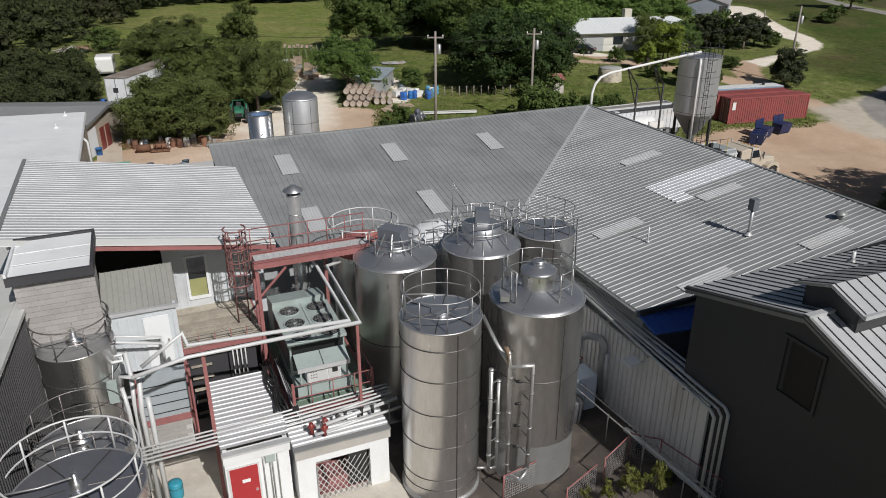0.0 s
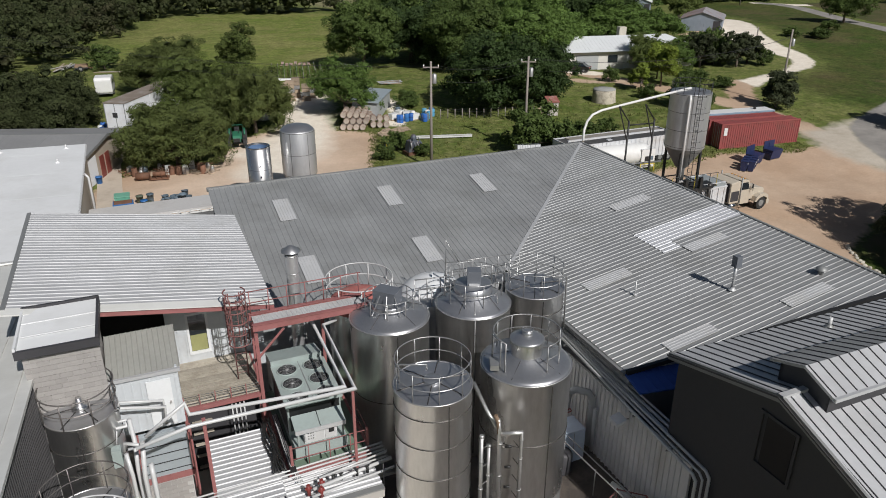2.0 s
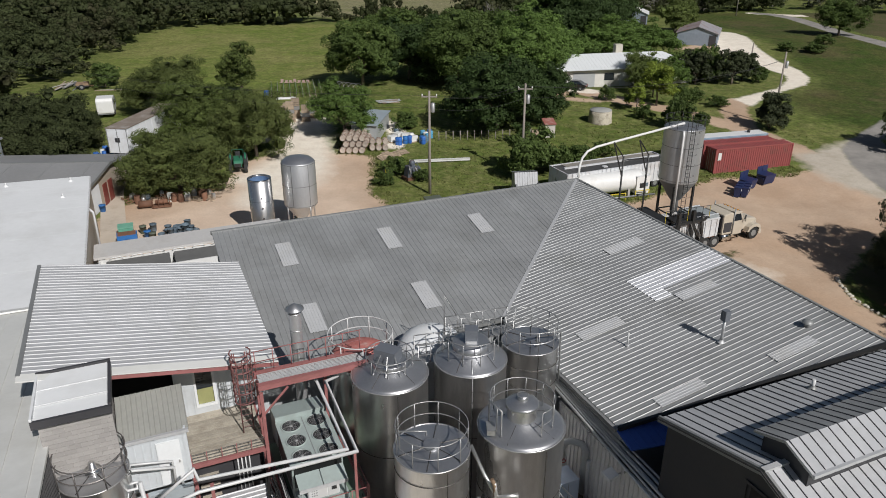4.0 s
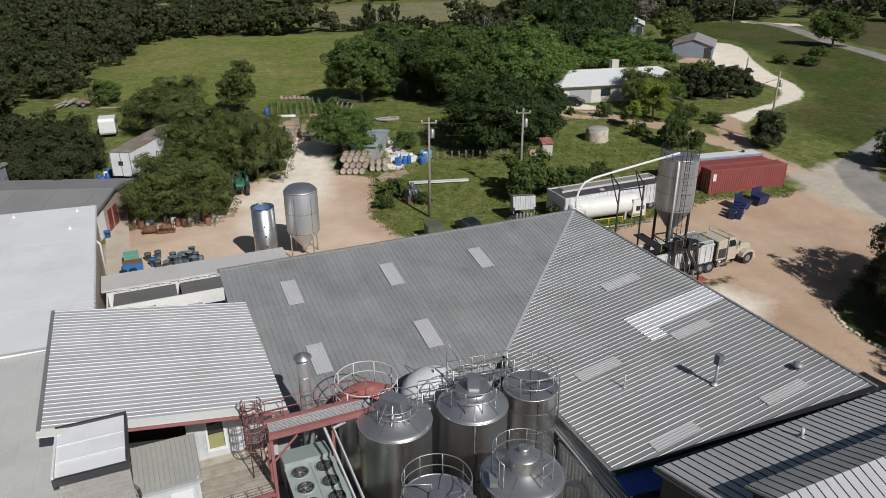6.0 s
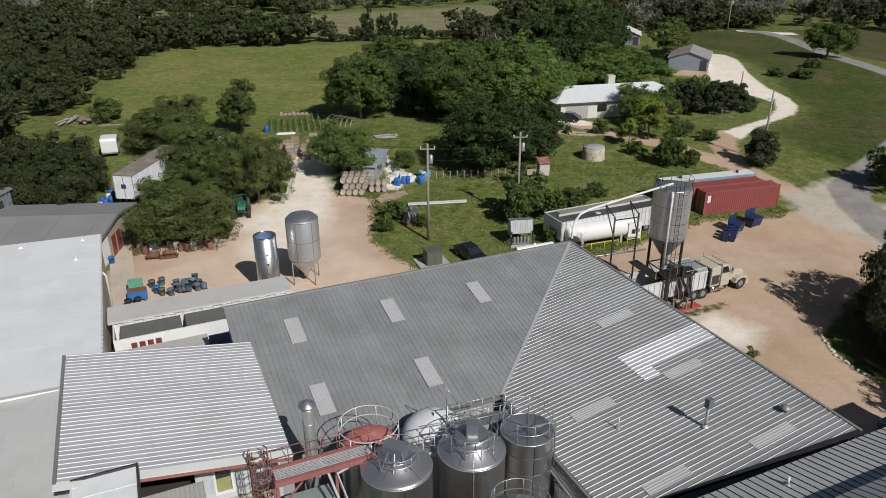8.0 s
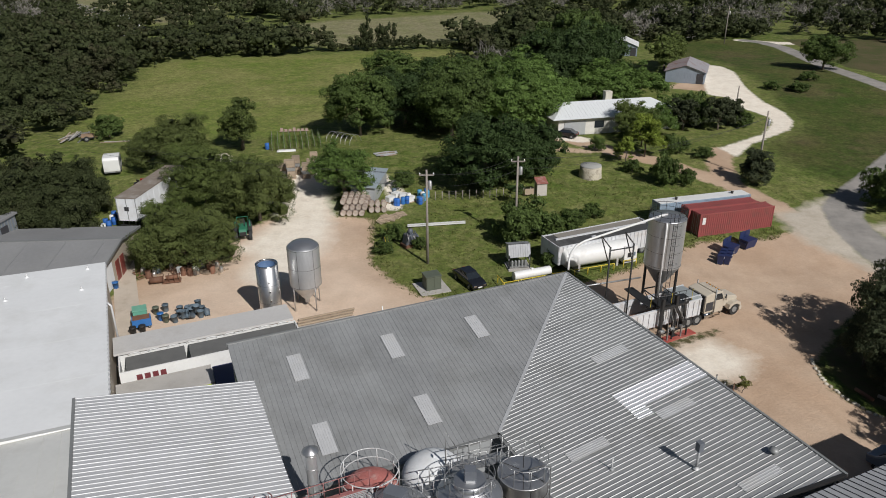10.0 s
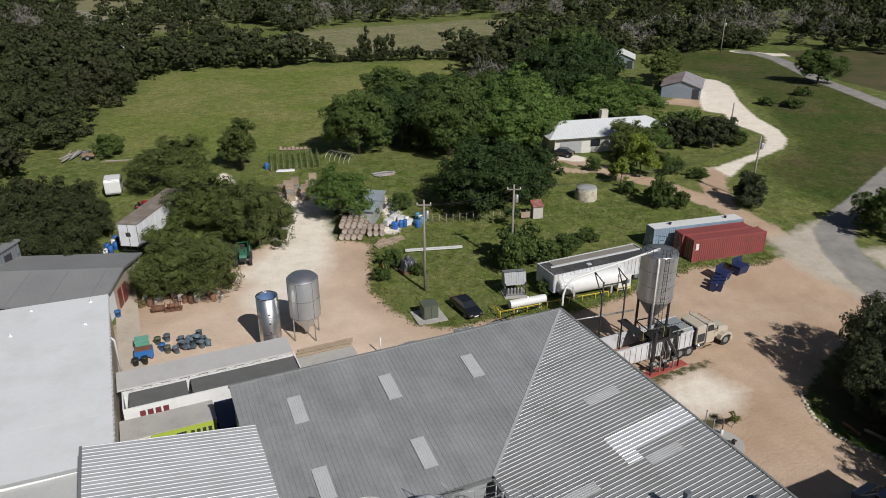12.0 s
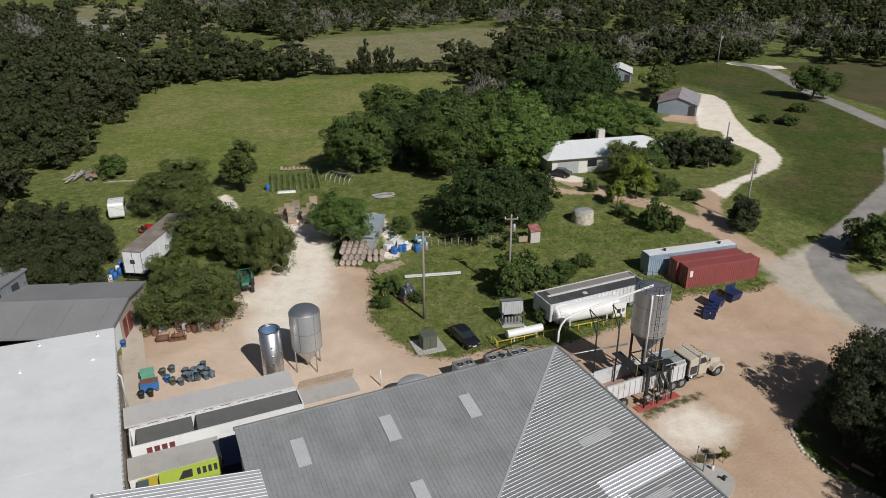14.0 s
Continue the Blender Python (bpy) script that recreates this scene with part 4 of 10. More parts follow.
for a in (-130, -95, -60):
    c, s = math.cos(radians(a)), math.sin(radians(a))
    part("strut", piped([(0.5 * c, 0.5 * s, 7.9), (1.0 * c, 1.0 * s, 7.2)], 0.02, 5), galv_rail, tl)
# rear centre tank with a tall box
tb = tank(1.55, 26.75, 1.58, 6.9, "wide stainless tank with conical top and tall vent box", "cone", rise=0.55, neck=0.85, seam_angle=-88, seams=(3.8,))
part("collar", lathed([(0.8, 7.35), (0.8, 7.75), (0.72, 7.78), (0.0, 7.8)], 32), stainless_top, tb)
part("vent_box", boxed(-0.26, 0.3, -0.3, 0.2, 7.78, 8.42), motor_grey, tb, "grey sheet metal vent box")
part("vent_box_foot", boxed(-0.2, 0.24, -0.34, -0.3, 7.4, 7.9), galv_bright, tb)
railing(tb, 1.2, 7.2, 1.0, 10, galv_rail, bars=1)
part("drain_pipe", piped([(0.02, -0.35, 7.5), (0.02, -1.0, 7.35), (0.02, -1.63, 6.85), (0.02, -1.64, 2.0)], 0.025, 6), galv_rail, tb)
# rear right tank
tf = tank(4.3, 28.0, 1.27, 7.0, "slim stainless tank with a railed flat lid", seams=(6.2, 5.2), seam_angle=-80)
railing(tf, 1.2, 7.0, 1.05, 9, galv_rail, bars=1)
part("vent_pipe", piped([(0.2, -0.7, 7.1), (0.2, -0.7, 7.75), (1.0, -0.5, 7.75), (1.3, -0.3, 7.6), (1.35, -0.3, 5.0)], 0.035, 6), galv_rail, tf)
# three tanks on the west side
ta = tank(-12.3, 20.6, 1.18, 5.95, "stainless tank with railed lid beside the block tower", seams=(4.9, 4.0), seam_angle=-70)
railing(ta, 1.2, 5.97, 1.0, 8, rail_brown, bars=1, rad=0.024)
part("agitator", lathed([(0.28, 6.05), (0.28, 6.17), (0.14, 6.2), (0.1, 6.45), (0.0, 6.47)], 20), stainless, ta)
tc = tank(-10.4, 16.6, 1.3, 4.95, "stainless tank with railed lid among white pipes", seams=(4.1, 3.2), seam_angle=-60)
railing(tc, 1.28, 4.97, 1.05, 8, rail_brown, bars=1)
part("agitator", lathed([(0.28, 5.05), (0.28, 5.2), (0.14, 5.24), (0.1, 5.5), (0.0, 5.52)], 20), stainless, tc)
td = tank(-9.25, 14.1, 1.62, 5.55, "stainless tank with domed lid and white ring railing", seams=(4.8, 3.9), seam_angle=-60, lid_mat=lid_slate)
railing(td, 1.62, 5.6, 1.05, 9, white_pipe, bars=1, rad=0.028)
part("agitator", lathed([(0.16, 5.65), (0.16, 5.85), (0.08, 5.9), (0.07, 6.1), (0.0, 6.12)], 20), stainless, td)
part("arm", piped([(0.0, 0.0, 6.0), (-0.7, -0.4, 6.0), (-1.5, -0.8, 6.1)], 0.03, 6), galv_rail, td)
# white dome tank and the red-lidded tank behind
tw = thing("white_tank", "white painted tank with a domed top", "tank", pose(-0.18, 29.62, 0))
part("shell", lathed([(1.68, 0.05), (1.68, 5.6)], 48), white_paint, tw)
part("dome", lathed([(1.68, 5.6), (1.6, 5.88), (1.32, 6.22), (0.9, 6.5), (0.42, 6.64), (0, 6.68)], 48), white_paint, tw)
part("lifting_eye", boxed(-0.02, 0.02, -0.1, 0.1, 6.62, 6.85), white_paint, tw)
tq = thing("red_lidded_tank", "tank with a faded red insulated lid and white ring railing", "tank", pose(-3.35, 28.0, 0))
part("shell", lathed([(1.4, 0.05), (1.4, 6.2)], 48), stainless, tq)
part("lid", lathed([(1.42, 6.2), (1.36, 6.35), (1.1, 6.55), (0.6, 6.72), (0.0, 6.78)], 48), mat("faded_red_lagging", (0.42, 0.14, 0.12), 0.8, 0, 0.25, 3, 14, bump=0.8, bscale=9, dirt=(0.5, 0.36, 0.32), dirt_amt=0.8, dirt_scale=2), tq)
railing(tq, 1.45, 6.35, 1.1, 9, white_pipe, bars=1, rad=0.028)

# small platform between the rear tanks
pf = thing("tank_platform", "small galvanised platform with rails between tanks", "platform", pose(0.0, 27.55, 6.35, 0, 0, 14))
part("deck", boxed(-0.85, 0.85, -0.45, 0.45, 0, 0.06), galv_rail, pf)
part("edge", boxed(-0.87, 0.87, -0.49, -0.45, -0.1, 0.16), white_pipe, pf)
for x in (-0.85, -0.3, 0.3, 0.85):
    for y in (-0.45, 0.45):
        part("post", piped([(x, y, -0.1 if abs(x) < 0.8 else -6.3), (x, y, 1.05)], 0.025, 6), galv_rail, pf)
for y in (-0.45, 0.45):
    for z in (0.55, 1.05):
        part("rail", piped([(-0.85, y, z), (0.85, y, z)], 0.025, 6), galv_rail, pf)
gw = thing("catwalk", "galvanised catwalk with rails to the rear tank", "walkway", pose(2.35, 29.3, 6.6, 0, 0, 18))
part("deck", boxed(-1.9, 1.3, -0.4, 0.4, 0, 0.06), galv_rail, gw)
for y in (-0.4, 0.4):
    for z in (0.5, 1.0):
        part("rail", piped([(-1.9, y, z), (1.3, y, z)], 0.025, 6), galv_rail, gw)
    for i in range(6):
        part("post", piped([(-1.85 + i * 0.62, y, 0 if i not in (0, 5) else -6.55), (-1.85 + i * 0.62, y, 1.0)], 0.025, 6), galv_rail, gw)
part("ladder_rail", piped([(-1.9, 0.4, 0), (-1.9, 0.4, 2.1), (-1.3, 0.4, 1.0)], 0.03, 6), galv_rail, gw)

# ---- west side of the court: block tower, lean-to, deck ----
tower = thing("block_tower", "grey concrete block tower with a sloping white roof", "building", at(-32.55, 16.7))
part("core", boxed(-1.08, 1.06, -1.22, 1.5, 0, 8.3), mortar, tower)
roof = part("roof", (lambda q: (slab(q, (-1.2, -1.35, 8.5), (1.22, -1.35, 8.5), (1.22, 1.55, 8.62), (-1.2, 1.55, 8.62), 0.12), q)[1])(B()), membrane, tower)
for q, edge_mat in (((-1.28, -1.2, -1.4, 1.6), membrane), ((1.2, 1.29, -1.4, 1.6), charcoal)):
    part("roof_edge", boxed(q[0], q[1], q[2], q[3], 8.34, 8.68), edge_mat, roof)
part("roof_edge", boxed(-1.28, 1.29, -1.46, -1.34, 8.26, 8.56), charcoal, roof)
part("roof_edge", boxed(-1.28, 1.29, 1.54, 1.64, 8.5, 8.72), charcoal, roof)
for y0 in (-0.5, 0.5):
    part("roof_seam", boxed(-1.18, 1.2, y0, y0 + 0.07, 8.57, 8.6), membrane, roof)
stack = thing("roof_chimney", "round galvanised flue with a conical rain cap", "chimney", pose(-6.1, 27.55, 0))
part("flue", lathed([(0.27, 0.1), (0.27, 8.75)], 28), stainless_dull, stack)
for z in (7.0, 7.9, 8.7):
    part("joint_band", ringed((0, 0, z), 0.275, 0.02, 28, 5), galv_rail, stack)
part("rain_cap", lathed([(0.42, 8.88), (0.41, 8.92), (0.05, 9.14), (0, 9.15)], 28), stainless_top, stack)
for i in range(4):
    a = math.pi / 4 + i * math.pi / 2
    part("cap_leg", piped([(0.25 * math.cos(a), 0.25 * math.sin(a), 8.6), (0.3 * math.cos(a), 0.3 * math.sin(a), 8.95)], 0.015, 4), galv_rail, stack)

lean = thing("stair_enclosure", "grey metal stair enclosure with a ribbed lean-to roof and white door", "building", at(-30.15, 16.3))
part("wall_south", boxed(-1.15, 1.05, -1.12, -1.02, 3.9, 6.35), pale_sheet, lean)
part("wall_east", boxed(1.05, 1.15, -1.1, 1.0, 3.9, 6.4), pale_sheet, lean)
bm = B()
for i in range(8):
    box(bm, -1.1 + i * 0.3, -1.05 + i * 0.3, -1.16, -1.12, 3.95, 6.3)
part("wall_ribs", bm, pale_sheet, lean)
bm = B()
ribbed(bm, (-1.25, 1.05, 7.02), (1, 0, 0), (0, -0.955, -0.295), 2.5, 2.3, pitch=0.19, h=0.03)
part("roof", bm, mat("brown_grey_sheet", (0.36, 0.36, 0.33), 0.55, 0.25, 0.12, 0.6, 6), lean)
part("gutter", boxed(-1.2, 1.25, -1.25, -1.12, 6.25, 6.38), galv_bright, lean)
dr = part("door", boxed(0.0, 0.85, -1.2, -1.15, 4.0, 6.0), white_paint, lean, "plain white door")
part("handle", boxed(0.72, 0.78, -1.26, -1.2, 4.95, 5.05), steel_pipe, dr)
part("lower_panel", boxed(-0.6, 1.1, -1.45, -1.2, 1.9, 3.85), mat("pale_blue_sheet", (0.36, 0.40, 0.42), 0.5, 0.15, 0.1, 0.8, 7), lean, "pale blue-grey sheet panel")
for i in range(4):
    part("panel_seam", boxed(-0.58, 1.08, -1.47, -1.45, 2.1 + i * 0.4, 2.13 + i * 0.4), black_steel, lean)
for x in (-0.7, 1.15):
    part("post", boxed(x, x + 0.12, -1.5, -1.35, 0.05, 3.95), red_steel, lean)
part("beam", boxed(-0.7, 1.27, -1.52, -1.36, 1.65, 1.9), red_steel, lean)
blockwall = thing("block_wall", "low concrete block wall under the stair enclosure", "wall", at(-30.0, 17.75))
part("core", boxed(-0.9, 0.9, -0.08, 0.12, 0.05, 1.6), mortar, blockwall)

deck = thing("timber_deck", "weathered timber deck on a red steel frame", "deck", at(-27.5, 14.9, 4.0))
for i in range(20):
    y0 = 1.75 - (i + 1) * 0.172
    part("plank", boxed(-1.55, 1.5, y0, y0 + (0.158 if i < 12 else 0.105), -0.05, 0.0), deck_wood, deck)
part("edge_beam", boxed(-1.6, 1.6, -1.85, -1.72, -0.22, -0.04), red_steel, deck)
for x in (-1.6, 1.5):
    part("side_beam", boxed(x, x + 0.1, -1.72, 1.7, -0.28, -0.06), red_steel, deck)
for x in (-1.55, 1.45):
    part("post", boxed(x, x + 0.12, -1.84, -1.73, -3.95, -0.28), red_steel, deck)
for i in range(4):
    part("loose_board", boxed(-1.45, 1.2, -1.6 + i * 0.2, -1.48 + i * 0.2, 0.02, 0.06), deck_wood, deck)
for i in range(3):
    part("guard_bar", piped([(-1.5, -1.78, 0.12 + i * 0.16), (1.5, -1.78, 0.12 + i * 0.16)], 0.014, 5), black_steel, deck)
for i in range(6):
    part("guard_post", boxed(-1.5 + i * 0.6, -1.465 + i * 0.6, -1.8, -1.76, -0.02, 0.5), red_steel, deck)
# Charcoal sheet stands in for the shadowed void below the deck.
part("back_panel", boxed(-1.5, 1.45, -0.9, -0.84, -3.9, -0.3), charcoal, deck)
for i in range(5):
    part("stair_tread", boxed(-1.3, -0.5, -1.65 + i * 0.16, -1.5 + i * 0.16, -3.2 + i * 0.45, -3.15 + i * 0.45), deck_wood, deck)
for i in range(4):
    part("conduit", piped([(0.3 + i * 0.16, -1.6, -0.4), (0.3 + i * 0.16, -1.6, -2.6 + 0.2 * i)], 0.03, 6), white_pipe, deck)
cage_rust = mat("rusty_brown_steel", (0.20, 0.085, 0.08), 0.7, 0, 0.25, 3, 14, dirt=(0.10, 0.06, 0.05), dirt_amt=0.7, dirt_scale=2.5)
cage = thing("caged_ladder", "rusty red steel ladder with a safety cage", "ladder", at(-26.5, 15.75, 4.0))
for x in (-0.22, 0.22):
    part("stile", piped([(x, 0.3, 0), (x, 0.3, 4.0)], 0.028, 6), cage_rust, cage)
for i in range(12):
    part("rung", piped([(-0.22, 0.3, 0.3 + i * 0.3), (0.22, 0.3, 0.3 + i * 0.3)], 0.014, 5), cage_rust, cage)
for z in (1.9, 2.4, 2.9, 3.4, 3.9, 4.2):
    part("hoop", ringed((0, 0, z), 0.42, 0.03, 20, 5, -225, 45), cage_rust, cage)
for i in range(9):
    a = radians(-225 + 33.75 * i)
    part("cage_bar", piped([(0.42 * math.cos(a), 0.42 * math.sin(a), 2.0), (0.42 * math.cos(a), 0.42 * math.sin(a), 4.02)], 0.022, 5), cage_rust, cage)

# ---- red steel gangway ----
gang = thing("red_gangway", "red oxide steel gangway with grating and handrails", "walkway", at(-25.95, 16.35))
L = 4.6
bm = B()
for i in range(9):
    box(bm, 0.0, L, -0.35 + i * 0.1, -0.325 + i * 0.1, 6.99, 7.03)
for i in range(24):
    box(bm, i * 0.195, i * 0.195 + 0.03, -0.36, 0.5, 6.975, 7.02)
part("deck", bm, galv_bright, gang, "steel grating")
for i in range(5):
    part("cross_beam", boxed(0.4 + i * 0.95, 0.48 + i * 0.95, -0.36, 0.5, 6.86, 6.97), red_steel, gang)
for y in (-0.45, 0.5):
    part("girder", boxed(-0.1, L, y, y + 0.09, 6.82, 7.1), red_steel, gang)
    part("girder_flange", boxed(-0.1, L, y - 0.05, y + 0.14, 7.1, 7.13), red_steel, gang)
for y in (0.55,):
    for z in (7.6, 8.1):
        part("rail", piped([(-0.1, y, z), (L, y, z)], 0.022, 6), red_steel, gang)
for i in range(7):
    part("rail_post", piped([(0.0 + i * 0.75, 0.55, 7.1), (0.0 + i * 0.75, 0.55, 8.1)], 0.022, 6), red_steel, gang)
part("column", boxed(-0.08, 0.06, -0.47, -0.33, 0.05, 6.7), red_steel, gang)
part("column", boxed(-0.08, 0.06, 0.45, 0.6, 0.05, 6.7), red_steel, gang)
part("column", boxed(2.75, 2.88, 0.3, 0.42, 0.05, 6.7), red_steel, gang)
part("brace", piped([(0.0, -0.4, 5.6), (1.1, -0.4, 6.72)], 0.06, 4), red_steel, gang)

# ---- chiller on its platform ----
plat = thing("chiller_platform", "green-floored steel platform with red edge beams", "platform", at(-24.2, 18.0, 2.75))
part("floor", boxed(-1.55, 1.5, -2.5, 2.9, 0, 0.06), mat("green_floor_paint", (0.16, 0.22, 0.165), 0.7, 0, 0.2, 1.5, 9, dirt=(0.14, 0.13, 0.1)), plat)
part("edge_beam", boxed(-1.6, 1.55, -2.6, -2.5, -0.18, 0.1), red_steel, plat)
for x in (-1.62, 1.5):
    part("side_beam", boxed(x, x + 0.1, -2.5, 2.9, -0.18, 0.1), red_steel, plat)
for x in (-1.5, 1.4):
    part("post", boxed(x, x + 0.1, -2.6, -2.5, -2.7, 1.2), red_steel, plat)
for z in (0.55, 1.05):
    part("rail", piped([(-1.5, -2.5, z), (1.5, -2.5, z)], 0.02, 6), red_steel, plat)
    part("rail", piped([(1.5, -2.5, z), (1.5, -0.2, z)], 0.02, 6), red_steel, plat)
for x in (-0.8, 0.0, 0.8):
    part("rail_post", piped([(x, -2.5, 0.05), (x, -2.5, 1.05)], 0.02, 6), red_steel, plat)
for i in range(6):
    part("floor_pipe", piped([(-1.4 + i * 0.55, -2.3, 0.12), (-1.35 + i * 0.55, -1.8, 0.12)], 0.02, 5), black_steel, plat)
ch = thing("rooftop_chiller", "grey-green chiller with four fans and a control cabinet", "chiller", at(-24.4, 17.95, 2.81))
part("body", boxed(-1.05, 1.0, -1.4, 1.6, 0.45, 1.95), green_grey, ch)
part("front_coil", boxed(-0.98, 0.94, -1.43, -1.4, 0.9, 1.93), fan_black, ch)
part("coil", boxed(-1.07, 1.02, -1.2, 1.4, 0.7, 1.75), fan_black, ch)
top = part("top_deck", boxed(-1.12, 1.08, -1.5, 1.4, 1.99, 2.12), green_grey, ch)
part("deck_seam", boxed(-0.03, 0.0, -1.5, 1.4, 2.12, 2.135), trim_grey, top)
for x in (-0.55, 0.52):
    for y in (-1.12, -0.1, 0.92):
        f = part("fan_ring", ringed((x, y, 2.14), 0.40, 0.03, 24, 6), green_grey, ch)
        part("fan_well", lathed([(0.40, 2.125), (0.0, 2.13)], 24), fan_black, f, m=pose(x, y, 0))
        for j in range(5):
            part("blade", boxed(0.06, 0.37, -0.08, 0.08, 2.135, 2.145, m=pose(x, y, 0, 0, 0, j * 72 + 20)), charcoal, f)
        part("hub", lathed([(0.08, 2.13), (0.08, 2.18), (0, 2.19)], 12), trim_grey, f, m=pose(x, y, 0))
        for r0 in (0.13, 0.2, 0.27, 0.34):
            part("guard_ring", ringed((x, y, 2.18), r0, 0.005, 20, 4), trim_grey, f)
        for j in range(6):
            c, s = math.cos(j * math.pi / 3 + 0.3), math.sin(j * math.pi / 3 + 0.3)
            part("guard_spoke", piped([(x + 0.08 * c, y + 0.08 * s, 2.18), (x + 0.37 * c, y + 0.37 * s, 2.17)], 0.006, 4), trim_grey, f)
part("rear_hood", (lambda q: (slab(q, (-1.1, 1.42, 2.35), (1.0, 1.42, 2.35), (1.0, 2.7, 2.05), (-1.1, 2.7, 2.05), 1.5), q)[1])(B()), green_grey, ch)
for x0, x1 in ((-0.98, -0.04), (-0.01, 0.93)):
    part("front_hood", (lambda q: (slab(q, (x0, -2.3, 1.5), (x1, -2.3, 1.5), (x1, -1.62, 1.72), (x0, -1.62, 1.72), 0.05), q)[1])(B()), green_grey, ch)
part("hood_lip", boxed(-0.98, 0.93, -2.33, -2.3, 1.33, 1.5), galv_bright, ch)
part("front_shelf", boxed(-1.02, 0.98, -2.25, -1.43, 0.24, 0.7), green_grey, ch)
cab = part("control_cabinet", boxed(-0.62, 0.62, -2.12, -1.43, 0.72, 1.4), white_paint, ch, "off-white control cabinet")
part("cabinet_door", boxed(-0.6, 0.12, -2.15, -2.12, 0.75, 1.37), white_pipe, cab)
part("cabinet_door", boxed(0.16, 0.6, -2.15, -2.12, 0.75, 1.37), white_pipe, cab)
for i in range(3):
    for j in range(3):
        part("vent_slot", boxed(-0.5 + i * 0.09, -0.45 + i * 0.09, -2.158, -2.15, 0.9 + j * 0.12, 0.95 + j * 0.12), trim_grey, cab)
part("control_panel", boxed(0.3, 0.5, -2.16, -2.15, 1.0, 1.18), black_steel, cab)
for x in (-0.9, 0.8):
    part("hood_leg", boxed(x, x + 0.06, -2.26, -2.2, 0.7, 1.46), green_grey, ch)
part("skid", boxed(-1.0, 0.95, -2.05, 1.55, 0.0, 0.45), green_grey, ch)

# ---- small white sheds ----
sh1 = thing("white_shed", "white rendered shed with a red door and corrugated roof", "shed", at(-27.3, 20.0))
part("wall_south", boxed(-1.05, 1.1, -1.85, -1.7, 0.05, 2.75), white_paint, sh1)
part("wall_east", boxed(0.95, 1.1, -1.7, 1.9, 0.05, 2.7), white_paint, sh1)
part("wall_west", boxed(-1.05, -0.9, -1.7, 1.9, 0.05, 2.7), white_paint, sh1)
bm = B()
ribbed(bm, (-1.1, 2.2, 3.0), (0, -1, 0), (1, 0, 0), 4.1, 2.25, pitch=0.26, h=0.045)
part("roof", bm, galv_bright, sh1)
part("parapet", boxed(-1.08, 1.13, -2.02, -1.84, 2.4, 2.7), membrane, sh1)
part("parapet_cap", boxed(-1.1, 1.15, -2.04, -1.82, 2.7, 2.78), galv_bright, sh1)
dr = part("door", boxed(-0.92, 0.0, -1.9, -1.85, 0.08, 2.05), red_door_mat, sh1, "glossy red door")
part("door_frame", boxed(-1.0, 0.06, -1.875, -1.848, 0.06, 2.12), white_pipe, sh1)
part("sign", boxed(-0.55, -0.28, -1.915, -1.9, 1.42, 1.55), white_paint, dr)
part("handle", boxed(-0.14, -0.06, -1.95, -1.9, 1.0, 1.06), steel_pipe, dr)
part("meter_box", boxed(0.28, 0.6, -1.98, -1.85, 2.05, 2.45), green_grey, sh1)
for x in (0.2, 0.42, 0.5, 0.68):
    part("conduit", piped([(x, -1.9, 2.5), (x, -1.9, 0.3)], 0.025, 6), galv_rail, sh1)
sh2 = thing("cage_shed", "white rendered shed with a mesh-gated doorway", "shed", at(-24.6, 20.7))
part("wall_south", boxed(-1.45, -0.8, -1.55, -1.35, 0.05, 2.4), white_paint, sh2)
part("wall_south", boxed(1.15, 1.85, -1.55, -1.35, 0.05, 2.4), white_paint, sh2)
part("lintel", boxed(-0.8, 1.15, -1.55, -1.35, 1.75, 2.4), white_paint, sh2)
part("wall_west", boxed(-1.45, -1.3, -1.35, 0.4, 0.05, 2.4), white_paint, sh2)
part("wall_east", boxed(1.7, 1.85, -1.35, 0.4, 0.05, 2.4), white_paint, sh2)
part("wall_back", boxed(-1.3, 1.7, 0.4, 0.55, 0.05, 2.4), white_paint, sh2)
bm = B()
ribbed(bm, (-1.5, 0.62, 2.52), (0, -1, 0), (1, 0, 0), 2.05, 3.4, pitch=0.24, h=0.06)
part("roof", bm, galv_bright, sh2)
part("roof_deck", boxed(-1.48, 1.88, -1.44, 0.58, 2.4, 2.5), white_metal, sh2)
part("parapet", boxed(-1.5, 1.9, -1.66, -1.45, 2.1, 2.44), concrete, sh2)
part("parapet_cap", boxed(-1.52, 1.92, -1.68, -1.43, 2.44, 2.5), trim_grey, sh2)
part("floor_mat", boxed(-0.75, 1.1, -1.3, 0.3, 0.06, 0.12), red_steel, sh2)
part("red_crate", boxed(-0.3, 0.9, -1.1, -0.2, 0.1, 0.5), red_steel, sh2)
# Added black box imitates the shaded corner inside the doorway.
part("dark_locker", boxed(0.42, 1.1, -1.3, -0.7, 0.1, 1.72), black_steel, sh2)
hose = thing("hose_bundle", "bundle of black hoses lying along the shed roof", "hose", at(-26.05, 19.3, 3.05))
for i in range(5):
    part("hose", piped([(-0.28 + i * 0.09 + 0.05 * math.sin(k * 1.3 + i), 1.9 - k * 0.42, 0.06 + 0.05 * ((i + k) % 2) + 0.04 * math.sin(k * 0.9 + 2 * i)) for k in range(9)], 0.035, 6), black_steel, hose)
part("cable_tray", boxed(0.28, 0.5, -1.6, 2.1, -0.05, 0.05), black_steel, hose)
